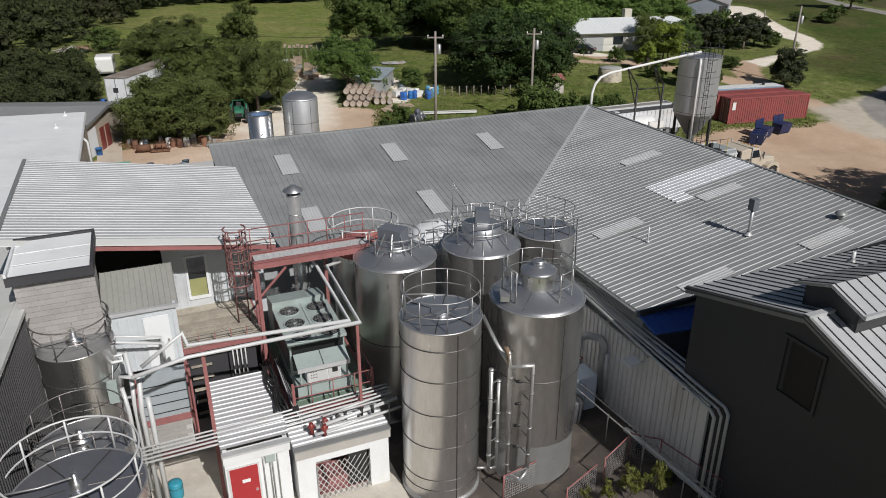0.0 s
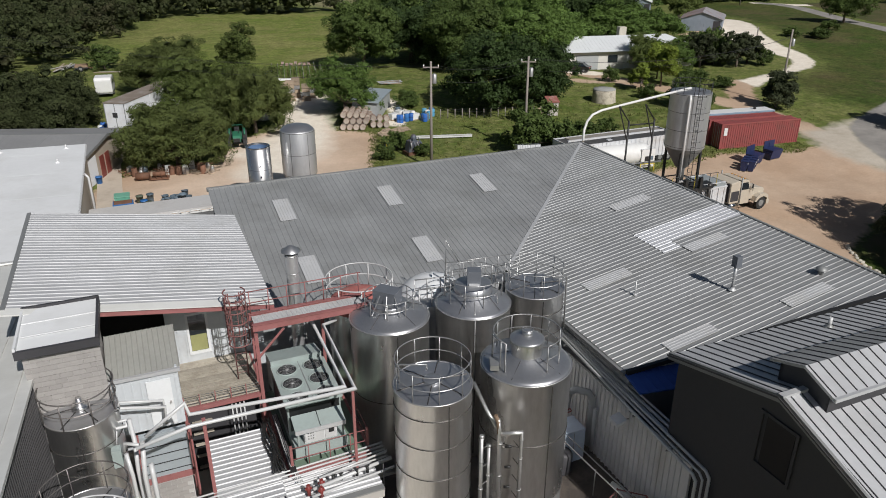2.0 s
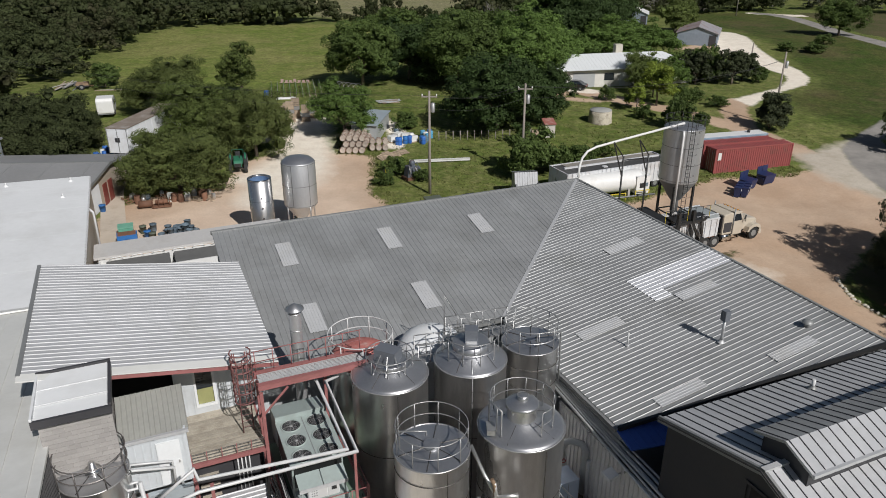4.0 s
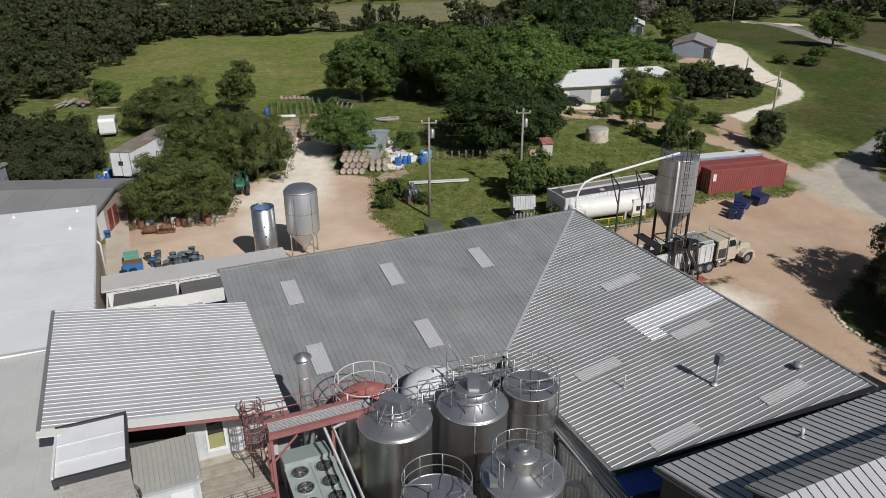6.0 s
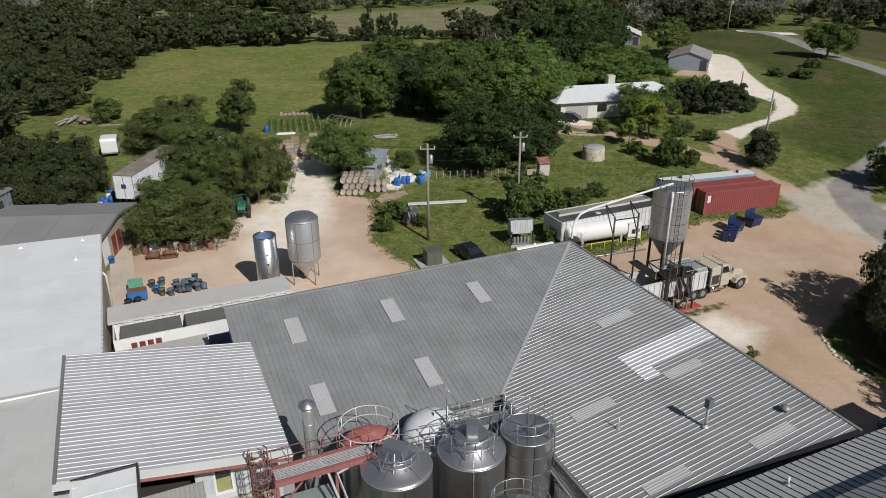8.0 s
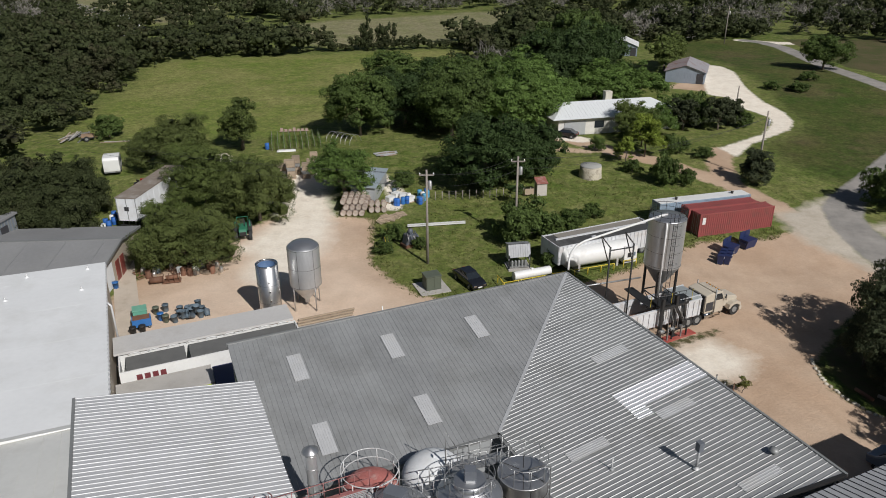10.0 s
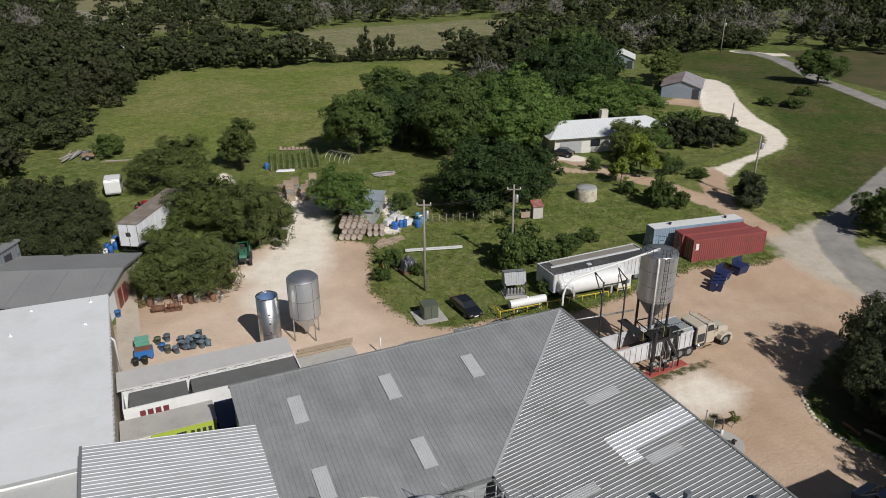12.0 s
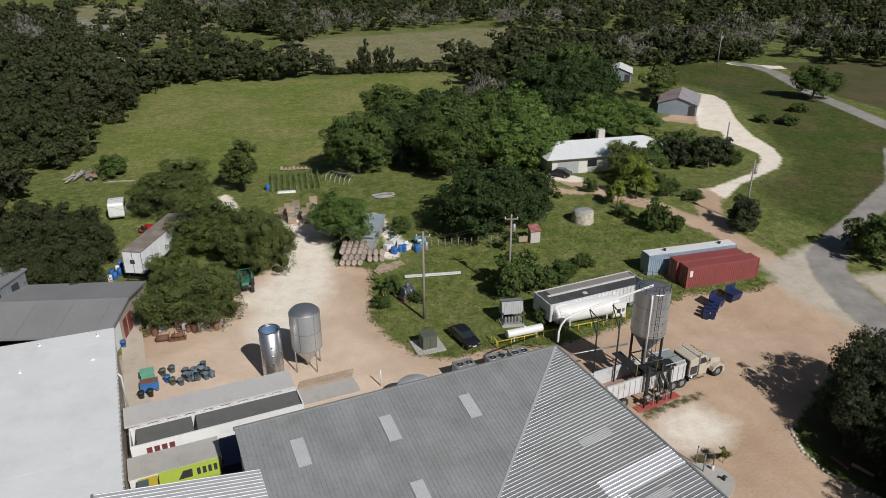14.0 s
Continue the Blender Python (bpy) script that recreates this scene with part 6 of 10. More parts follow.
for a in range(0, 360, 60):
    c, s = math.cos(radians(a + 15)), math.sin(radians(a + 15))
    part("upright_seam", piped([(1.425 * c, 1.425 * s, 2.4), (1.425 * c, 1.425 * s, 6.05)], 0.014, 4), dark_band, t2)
for a in (45, 135, 225, 315):
    c, s = math.cos(radians(a)), math.sin(radians(a))
    part("leg", piped([(1.36 * c, 1.36 * s, 3.0), (1.36 * c, 1.36 * s, 0)], 0.06, 8), steel_pipe, t2)
stp = thing("timber_stack", "low stack of long weathered timbers", "timber", at(-16.2, -13.6))
for i in range(5):
    part("board", boxed(-2.6 + 0.1 * i, 2.5 + 0.12 * i, -0.6 + i * 0.24, -0.45 + i * 0.24, 0.0 if i % 2 else 0.12, 0.12 if i % 2 else 0.24), pale_wood, stp)
pad = tagged(new("dock_pad", data("dock_pad", boxed(-19.5, -13.6, 10.6, 13.0, -0.08, 0.06), concrete)), "pale concrete pad beside the dock", "pavement", kind="structure")
pad.matrix_basis = YARD
walkp = tagged(new("hall_path", data("hall_path", boxed(-33.3, -31.2, 8.0, 36.0, -0.08, 0.06), mat("dusty_concrete", (0.50, 0.43, 0.35), 0.9, 0, 0.1, 0.6, 7, dirt=(0.36, 0.29, 0.22), dirt_amt=0.6, dirt_scale=0.7))), "dusty concrete path along the hall wall", "pavement", kind="structure")
walkp.matrix_basis = YARD

# grain silo with its conveyor pipe
silo = thing("grain_silo", "tall steel grain silo with a cone, ladder and roof rail", "silo", pose(19.4, 55.0, 0, 0, 0, 20))
part("shell", lathed([(1.54, 5.75), (1.54, 10.0)], 48), stainless_dull, silo)
part("roof", lathed([(1.54, 10.0), (1.5, 10.06), (0.4, 10.22), (0, 10.24)], 48), stainless_top, silo)
# Grey darker than the shell puts the cone's shade into its colour.
part("cone", lathed([(1.54, 5.75), (0.5, 4.1), (0.3, 3.9), (0.3, 3.0), (0, 3.0)], 40), trim_grey, silo)
for z in (5.9, 7.2, 8.6, 9.95):
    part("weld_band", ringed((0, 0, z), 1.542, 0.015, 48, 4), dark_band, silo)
railing(silo, 1.5, 10.0, 0.8, 12, black_steel, bars=1)
for a in (45, 135, 225, 315):
    c, s = math.cos(radians(a)), math.sin(radians(a))
    part("leg", boxed(1.3 * c - 0.08, 1.3 * c + 0.08, 1.3 * s - 0.08, 1.3 * s + 0.08, 0, 5.7), black_steel, silo)
for a, b in ((45, 135), (135, 225), (225, 315), (315, 405)):
    pa, pb = [Vector((1.3 * math.cos(radians(q)), 1.3 * math.sin(radians(q)), 0)) for q in (a, b)]
    part("brace", piped([pa + Vector((0, 0, 3.0)), pb + Vector((0, 0, 3.0))], 0.06, 5), black_steel, silo)
    part("brace", piped([pa + Vector((0, 0, 0.4)), pb + Vector((0, 0, 3.0))], 0.04, 5), black_steel, silo)
for x in (-0.2, 0.2):
    part("ladder_stile", piped([(x - 0.5, -1.68, 0.5), (x - 0.5, -1.68, 10.9)], 0.025, 5), black_steel, silo)
for i in range(30):
    part("rung", piped([(-0.7, -1.68, 0.8 + i * 0.33), (-0.3, -1.68, 0.8 + i * 0.33)], 0.014, 4), black_steel, silo)
for i in range(9):
    part("hoop", ringed((-0.5, -1.85, 3.2 + i * 0.85), 0.36, 0.014, 14, 4, 180, 360), black_steel, silo)
part("catwalk", boxed(-1.7, 1.9, -2.2, -1.0, 2.9, 2.98), black_steel, silo)
part("catwalk", boxed(-2.4, -1.5, -2.0, 1.6, 2.9, 2.98), black_steel, silo)
for i in range(7):
    part("catwalk_post", piped([(-2.4 + i * 0.7, -2.2, 2.95), (-2.4 + i * 0.7, -2.2, 4.0)], 0.022, 5), black_steel if i % 3 else yellow_paint, silo)
part("catwalk_rail", piped([(-2.4, -2.2, 4.0), (1.9, -2.2, 4.0)], 0.025, 5), black_steel, silo)
part("drop_pipe", piped([(-1.0, -1.2, 10.0), (-1.05, -1.3, 9.6), (-1.05, -1.3, 3.4)], 0.09, 8), plain_white, silo)
conv = thing("conveyor_pipe", "white grain conveyor pipe bending down to the roof", "pipe", Matrix())
part("pipe", piped([(19.3, 54.9, 10.3), (14.0, 52.6, 9.6), (11.9, 51.7, 9.3), (11.2, 51.4, 9.05), (10.8, 51.2, 8.6), (10.62, 51.1, 8.0), (10.5, 50.6, 7.3)], 0.088, 12), plain_white, conv)
for x, y in ((14.3, 52.6), (16.4, 53.3)):
    st = part("support_post", piped([(x, y + 0.3, 0), (x, y + 0.3, 8.2)], 0.075, 6), black_steel, conv)
    part("arm", piped([(x, y + 0.3, 8.15), (x - 1.0, y - 0.4, 9.5)], 0.05, 5), black_steel, st)
    part("arm", piped([(x, y + 0.3, 6.6), (x - 1.0, y - 0.4, 9.45)], 0.05, 5), black_steel, st)
part("cross_tie", piped([(10.6, 52.5, 4.6), (17.6, 54.6, 4.6)], 0.07, 6), galv_rail, conv)
part("cross_tie", piped([(14.3, 52.9, 7.9), (16.4, 53.6, 7.9)], 0.05, 6), black_steel, conv)

# semi truck and tipper trailer under the silo
RIG = pose(22.0, 55.13, -0.02, 0, 0, 24.4)


def profiled(prof, y0, y1, bevel=0.0):
    """A body with a side outline (x, z) between two sides y0 and y1, its edges eased."""
    bm = B()
    left, right = [[bm.verts.new((x, y, z)) for x, z in prof] for y in (y0, y1)]
    bm.faces.new(left)
    bm.faces.new(right[::-1])
    for i in range(len(prof)):
        j = (i + 1) % len(prof)
        bm.faces.new((left[j], left[i], right[i], right[j]))
    bmesh.ops.recalc_face_normals(bm, faces=bm.faces[:])
    if bevel:
        bmesh.ops.bevel(bm, geom=bm.edges[:], offset=bevel, segments=2, affect="EDGES", profile=0.6)
    return bm


tk = thing("semi_truck", "beige bonneted semi truck tractor with sleeper cab", "truck", RIG)
part("chassis", boxed(-1.3, 5.2, -0.42, 0.42, 0.62, 0.9), black_steel, tk)
sl = part("sleeper", profiled([(1.2, 0.95), (2.25, 0.95), (2.25, 2.78), (1.95, 2.84), (1.2, 2.7)], -1.12, 1.12, 0.09), beige, tk)
# Charcoal sheet imitates the shadow between sleeper and trailer.
part("sleeper_back", boxed(1.15, 1.21, -0.98, 0.98, 1.1, 2.6), charcoal, sl)
part("side_panel", boxed(1.3, 2.15, -1.135, -1.115, 1.15, 2.0), charcoal, sl)
cabp = part("cab", profiled([(2.25, 0.75), (3.45, 0.75), (3.55, 1.95), (3.15, 2.75), (2.25, 2.85)], -1.05, 1.05, 0.07), beige, tk)
part("windscreen", (lambda q: (slab(q, (3.24, -0.92, 2.66), (3.60, -0.95, 1.98), (3.60, 0.95, 1.98), (3.24, 0.92, 2.66), 0.04), q)[1])(B()), glass_dark, cabp)
part("sun_visor", (lambda q: (slab(q, (3.1, -0.98, 2.8), (3.42, -0.98, 2.66), (3.42, 0.98, 2.66), (3.1, 0.98, 2.8), 0.03), q)[1])(B()), beige, cabp)
for y in (-1.075, 1.035):
    part("side_window", profiled([(2.45, 2.0), (3.32, 2.0), (3.05, 2.6), (2.45, 2.6)], y, y + 0.04), glass_dark, cabp)
    part("step", boxed(2.4, 3.2, y - 0.06, y + 0.1, 0.42, 0.5), chrome, cabp)
for i in range(5):
    part("marker_light", boxed(2.95, 3.05, -0.75 + i * 0.36, -0.67 + i * 0.36, 2.78, 2.84), mat("amber_lens", (0.6, 0.25, 0.03), 0.3) if i == 0 else bpy.data.materials["amber_lens"], cabp)
part("hood", profiled([(3.5, 0.85), (5.45, 0.85), (5.5, 1.55), (5.3, 1.72), (3.5, 2.0)], -0.66, 0.66, 0.10), beige, tk)
part("grille", boxed(5.47, 5.53, -0.45, 0.45, 0.85, 1.5), chrome, tk)
part("bumper", profiled([(5.4, 0.4), (5.7, 0.4), (5.7, 0.78), (5.4, 0.78)], -1.15, 1.15, 0.04), beige, tk)
for y in (-0.9, 0.9):
    bm = profiled([(4.1, 0.75), (4.25, 1.15), (4.6, 1.38), (5.15, 1.4), (5.5, 1.2), (5.62, 0.75), (5.5, 0.75), (5.35, 1.0), (5.05, 1.12), (4.75, 1.1), (4.45, 0.95), (4.3, 0.75)], y - 0.24, y + 0.24)
    part("fender", bm, beige, tk)
    part("headlight", boxed(5.58, 5.64, y * 0.9 - 0.12, y * 0.9 + 0.12, 0.95, 1.12), chrome, tk)
    wheel(tk, 4.95, y + (0.02 if y < 0 else -0.02), 0.52, 0.32)
    part("exhaust", piped([(2.3, y * 1.26, 0.9), (2.3, y * 1.26, 3.1)], 0.055, 8), trim_grey, tk)
    part("fuel_tank", piped([(1.25, y * 1.0, 0.68), (2.25, y * 1.0, 0.68)], 0.3, 14), chrome, tk)
    part("mirror", boxed(3.4, 3.46, y * 1.36 - 0.09, y * 1.36 + 0.09, 1.9, 2.45), chrome, tk)
    for x in (-0.52, 0.52):
        wheel(tk, x, y * 0.95, 0.52, 0.5)
    part("mud_flap", boxed(-1.22, -1.18, y - 0.3, y + 0.3, 0.25, 0.85), black_steel, tk)
tp = thing("tipper_trailer", "white ribbed tipper trailer with an open bay", "trailer", RIG)
dusty_white = mat("dusty_white_steel", (0.62, 0.63, 0.64), 0.5, 0.1, 0.1, 0.7, 6, dirt=(0.42, 0.36, 0.30), dirt_amt=0.6, dirt_scale=1.2)
rust_bed = mat("rusty_bed", (0.30, 0.19, 0.14), 0.85, 0, 0.25, 0.8, 8)
for y in (-1.2, 1.12):
    sd = part("side", boxed(-8.2, 0.6, y, y + 0.08, 1.12, 2.6), dusty_white, tp)
    for i in range(15):
        x0 = -8.15 + i * 0.605
        part("rib", boxed(x0, x0 + 0.12, y - 0.07 if y < 0 else y + 0.08, y if y < 0 else y + 0.15, 1.12, 2.58), dusty_white, sd)
    part("top_rail", boxed(-8.2, 0.6, y - 0.06, y + 0.14, 2.6, 2.72), dusty_white, tp)
    for x in (-7.4, -6.2):
        wheel(tp, x, y * 0.85, 0.5, 0.45)
part("front", boxed(0.52, 0.6, -1.12, 1.12, 1.12, 2.85), dusty_white, tp)
part("tailgate", boxed(-8.2, -8.12, -1.12, 1.12, 1.12, 2.6), dusty_white, tp)
part("floor", boxed(-8.1, 0.5, -1.1, 1.1, 1.0, 1.3), rust_bed, tp)
hd = part("front_cover", profiled([(-1.7, 2.66), (0.5, 2.66), (0.5, 2.95), (0.2, 3.02), (-1.7, 2.86)], -1.16, 1.16, 0.04), mat("grey_green_cover", (0.26, 0.285, 0.29), 0.6, 0, 0.1, 0.8, 6), tp)
part("hatch", boxed(-1.4, -0.95, 0.1, 0.55, 2.89, 2.925), black_steel, hd)
part("side_bar", boxed(-1.7, 0.5, -1.1, -1.0, 2.95, 3.03), dusty_white, hd)
part("side_bar", boxed(-1.7, 0.5, 1.0, 1.1, 2.95, 3.03), dusty_white, hd)
part("chassis", boxed(-8.0, 0.4, -0.4, 0.4, 0.78, 1.0), black_steel, tp)
part("fifth_wheel", boxed(-0.6, 0.6, -0.45, 0.45, 0.9, 1.0), black_steel, tp)
curb = thing("red_plinth", "low red painted concrete plinth beside the silo", "plinth", pose(20.1, 52.2, 0, 0, 0, 27.4))
part("plinth", profiled([(-2.5, -0.05), (2.4, -0.05), (2.4, 0.08), (-2.5, 0.08)], -0.42, 0.42, 0.02), mat("red_kerb_paint", (0.36, 0.07, 0.055), 0.7, 0, 0.2, 1.5, 9, dirt=(0.3, 0.2, 0.15), dirt_amt=0.5), curb)
pump = thing("auger_frame", "black steel feed frame with motors and stanchions under the silo", "machine", pose(20.1, 52.55, 0, 0, 0, 26))
for x in (-1.35, 0.15):
    part("column", boxed(x - 0.13, x + 0.13, -0.13, 0.13, 0, 3.9), black_steel, pump)
    part("base_plate", boxed(x - 0.3, x + 0.3, -0.3, 0.3, 0, 0.1), black_steel, pump)
part("beam", boxed(-1.5, 1.5, -0.1, 0.1, 2.85, 3.05), black_steel, pump)
part("beam", boxed(-1.9, 1.2, -0.35, -0.2, 0.7, 0.82), black_steel, pump)
for i, x in enumerate((-1.9, -0.9, -0.4, 0.6, 1.2)):
    part("leg", boxed(x - 0.05, x + 0.05, -0.55, -0.45, 0.05, 1.0 + 0.2 * (i % 2)), galv_rail if i % 2 else black_steel, pump)
for x in (-1.7, -0.6, 0.5):
    part("motor", piped([(x, -0.35, 0.98), (x + 0.45, -0.35, 0.98)], 0.17, 12), trim_grey, pump)
part("gear_box", boxed(0.65, 1.15, -0.5, 0.0, 0.9, 1.6), black_steel, pump)
part("chute", piped([(0.2, 0.1, 3.0), (0.55, -0.15, 2.0), (0.8, -0.2, 1.4)], 0.12, 8), dark_band, pump)
part("chute", piped([(1.3, 0.1, 3.2), (1.3, 0.0, 1.3)], 0.14, 8), dark_band, pump)
for i in range(4):
    part("cable", piped([(-1.2 + 0.5 * i, -0.2, 2.9), (-1.0 + 0.55 * i, -0.5, 1.9), (-0.8 + 0.5 * i, -0.4, 1.0)], 0.03, 5), galv_rail, pump)

# containers
def container(x, y, rz, length, width, height, material, label, roof_mat=None):
    ob = thing("shipping_container", label, "container", on_land(x, y, -0.03, rz), "shipping containers")
    body = part("frame", boxed(0.06, length - 0.06, 0.06, width - 0.06, 0.12, height - 0.06), material, ob)
    for y0, s in ((0.06, -1), (width - 0.06, 1)):
        bm = B()
        n_rib = int(length / 0.28)
        for i in range(n_rib):
            x0 = 0.12 + i * (length - 0.24) / n_rib
            box(bm, x0, x0 + 0.13, min(y0, y0 + s * 0.04), max(y0, y0 + s * 0.04), 0.2, height - 0.18)
        part("corrugation", bm, material, ob)
        part("side_rail", boxed(0, length, y0 - 0.05 if s < 0 else y0, y0 if s < 0 else y0 + 0.05, height - 0.16, height), material, ob)
        part("side_rail", boxed(0, length, y0 - 0.05 if s < 0 else y0, y0 if s < 0 else y0 + 0.05, 0.05, 0.2), material, ob)
    bm = B()
    ribbed(bm, (0.1, width - 0.1, height - 0.055), (1, 0, 0), (0, -1, 0), length - 0.2, width - 0.2, pitch=0.4, h=0.03)
    part("roof", bm, roof_mat or material, ob)
    for x0 in (0.0, length - 0.12):
        for y0 in (0.0, width - 0.12):
            part("corner_post", boxed(x0, x0 + 0.12, y0, y0 + 0.12, 0, height), material, ob)
    for y0 in (0.1, width / 2 + 0.02):
        d = part("door", boxed(0.0, 0.06, y0, y0 + width / 2 - 0.12, 0.18, height - 0.15), material, ob)
        for q in (0.3, 0.75):
            part("lock_bar", piped([(-0.02, y0 + q * width / 2 * 0.8, 0.2), (-0.02, y0 + q * width / 2 * 0.8, height - 0.2)], 0.02, 5), galv_rail, d)
    return ob


c1 = container(29.7, 73.75, 15.5, 9.8, 1.6, 2.75, rust_red, "faded red corrugated shipping container")
part("mark", boxed(0.35, 0.75, 0.0, 0.012, 1.5, 2.3), plain_white, c1)
container(28.9, 75.3, 15.0, 9.3, 1.6, 2.72, rust_red, "faded red corrugated container behind its twin")
c2 = container(26.1, 76.95, 15.0, 12.2, 1.75, 2.65, blue_grey, "blue-grey shipping container with white roof", plain_white)
part("roof_sheet", boxed(0.05, 12.15, 0.05, 1.70, 2.62, 2.66), plain_white, c2)
for x0 in (2.6, 10.2):
    part("roof_vent", lathed([(0.16, 2.66), (0.16, 2.85), (0.2, 2.9), (0, 2.95)], 12), black_steel, c2, m=pose(x0, 0.9, 0))

# white hopper trailer and white horizontal tank
hp = thing("hopper_trailer", "long white ribbed hopper trailer with dark open top", "trailer", pose(17.6, 69.4, 0.0, 0, 0, 23.5))
for y in (-1.65, 1.55):
    sd = part("side", boxed(-6.3, 6.3, y, y + 0.1, 0.7, 2.7), dusty_white, hp)
    for i in range(26):
        part("rib", boxed(-6.25 + i * 0.49, -6.13 + i * 0.49, y - 0.06 if y < 0 else y + 0.1, y if y < 0 else y + 0.16, 0.7, 2.7), dusty_white, sd)
part("end", boxed(-6.3, -6.2, -1.55, 1.55, 0.7, 2.7), dusty_white, hp)
part("end", boxed(6.2, 6.3, -1.55, 1.55, 0.7, 2.7), dusty_white, hp)
part("load", boxed(-6.2, 6.2, -1.55, 1.55, 0.7, 2.6), mat("black_tarp", (0.05, 0.05, 0.05), 0.8, 0, 0.25, 1.5, 12, dirt=(0.12, 0.12, 0.115), dirt_amt=0.7), hp)
part("divider", boxed(-5.5, 6.0, 0.12, 0.3, 2.3, 2.75), dusty_white, hp)
part("cover", boxed(-5.0, 6.0, 0.35, 1.5, 2.5, 2.66), mat("weathered_tarp", (0.24, 0.22, 0.19), 0.8), hp)
part("hatch", boxed(-1.6, -1.1, -0.9, -0.5, 2.6, 2.68), dusty_white, hp)
for x in (-5, -4, 4.4, 5.4):
    for y in (-1.4, 1.4):
        wheel(hp, x, y, 0.45, 0.4)
wt_ = thing("white_pressure_tank", "white horizontal pressure tank on saddles with end cabinet", "tank", pose(16.9, 66.9, 0, 0, 0, 19) @ Matrix.Diagonal((0.93, 0.98, 0.98, 1)))
part("shell", (lambda q: (tube(q, [(-4.2, 0, 1.45), (-4.05, 0, 1.45), (-3.7, 0, 1.45), (3.2, 0, 1.45), (3.5, 0, 1.45)], 1.05, 28), q)[1])(B()), plain_white, wt_)
part("end_cap", (lambda q: (tube(q, [(-4.55, 0, 1.45), (-4.2, 0, 1.45)], 0.6, 24, r1=1.05), q)[1])(B()), plain_white, wt_)
part("end_cabinet", boxed(2.6, 4.2, -1.15, 1.1, 0.3, 2.1), plain_white, wt_)
part("cabinet_vent", boxed(3.0, 3.5, -1.17, -1.15, 0.9, 1.4), black_steel, wt_)
part("cabinet_vent", boxed(3.65, 4.0, -1.17, -1.15, 1.0, 1.4), slate_plastic, wt_)
for x in (-3.0, 1.8):
    part("saddle", boxed(x, x + 0.25, -0.9, 0.9, 0, 0.8), concrete, wt_)
pg = thing("propane_tank", "white propane tank on short legs", "tank", pose(9.6, 63.4, 0, 0, 0, 20))
part("shell", (lambda q: (tube(q, [(-2.0, 0, 0.85), (-1.9, 0, 0.85), (-1.65, 0, 0.85), (1.65, 0, 0.85), (1.9, 0, 0.85), (2.0, 0, 0.85)], 0.42, 24), q)[1])(B()), plain_white, pg)
part("valve_dome", lathed([(0.15, 1.25), (0.15, 1.38), (0.08, 1.42), (0, 1.42)], 12), plain_white, pg)
for x in (-1.3, 1.2):
    part("leg", boxed(x, x + 0.12, -0.3, 0.3, 0, 0.5), plain_white, pg)


def guard_rail(x, y, rz, n):
    ob = thing("yellow_guard_rail", "yellow pipe guard rail on short posts", "railing", on_land(x, y, 0, rz), "yellow guard rails")
    part("rail", piped([(0, 0, 0.75), (n * 1.5, 0, 0.75)], 0.05, 8), yellow_paint, ob)
    for i in range(n + 1):
        part("post", piped([(i * 1.5, 0, -0.1), (i * 1.5, 0, 0.8)], 0.05, 8), yellow_paint, ob)
    return ob


guard_rail(6.7, 61.5, 20, 3)
guard_rail(11.6, 63.4, 18, 1)
guard_rail(14.0, 64.2, 18, 3)
guard_rail(19.4, 66.2, 18, 1)
guard_rail(6.6, 61.6, 105, 1)

# small metal shelter on a slab
sh = thing("pump_shelter", "small galvanised shelter with a ribbed lean-to roof", "shed", on_land(8.6, 66.7, 0, 8))
part("slab", boxed(-1.2, 1.2, -1.1, 1.0, -0.1, 0.12), concrete, sh)
tin = mat("grey_tin_sheet", (0.40, 0.41, 0.42), 0.5, 0.3, 0.1, 1, 8, dirt=(0.28, 0.27, 0.25), dirt_amt=0.5)
bm = B()
ribbed(bm, (-1.2, 1.0, 2.35), (1, 0, 0), (0, -0.97, 0.243), 2.4, 1.2, pitch=0.25, h=0.03)
part("roof", bm, tin, sh)
bm = B()
ribbed(bm, (-1.15, -0.2, 2.6), (1, 0, 0), (0, -0.32, -0.947), 2.3, 1.35, pitch=0.25, h=0.03)
part("front_sheet", bm, tin, sh)
part("back_wall", boxed(-1.1, 1.1, 0.85, 0.92, 0.7, 2.3), tin, sh)
for x in (-1.1, 1.03):
    part("side_wall", profiled([(-0.5, 0.9), (0.9, 0.9), (0.9, 2.3), (-0.2, 2.55)], -0.03, 0.03), tin, sh, m=pose(x + 0.03, 0, 0, 0, 0, 90))
    for y in (-0.75, 0.8):
        part("post", boxed(x, x + 0.08, y, y + 0.08, 0.1, 1.6), black_steel, sh)
part("shelf", boxed(-1.05, 1.05, -0.7, 0.8, 0.2, 0.28), galv_rail, sh)
for i in range(5):
    part("cylinder", lathed([(0.13, 0.28), (0.13, 0.8), (0.07, 0.9), (0, 0.91)], 12), trim_grey, sh, m=pose(-0.7 + i * 0.35, -0.4, 0))

# rounded concrete pad with a post beside the hall wall
slab_bm = B()
prism(slab_bm, [(19.6, 42.4), (21.0, 40.0), (22.2, 40.6), (22.9, 41.7), (23.1, 42.5), (22.6, 43.5), (21.4, 44.1), (20.4, 44.2)], -0.08, 0.1)
gpad = tagged(new("hall_pad", data("hall_pad", slab_bm, concrete)), "rounded pale concrete pad beside the hall wall", "pavement", kind="structure")
gp = thing("valve_post", "rusty steel post with a white collar on the pad", "post", pose(21.8, 43.4, 0.1))
part("post", piped([(0, 0, 0), (0, 0, 1.35)], 0.045, 8), rust, gp)
part("collar", lathed([(0.12, 0), (0.12, 0.35), (0.06, 0.4)], 14), plain_white, gp)
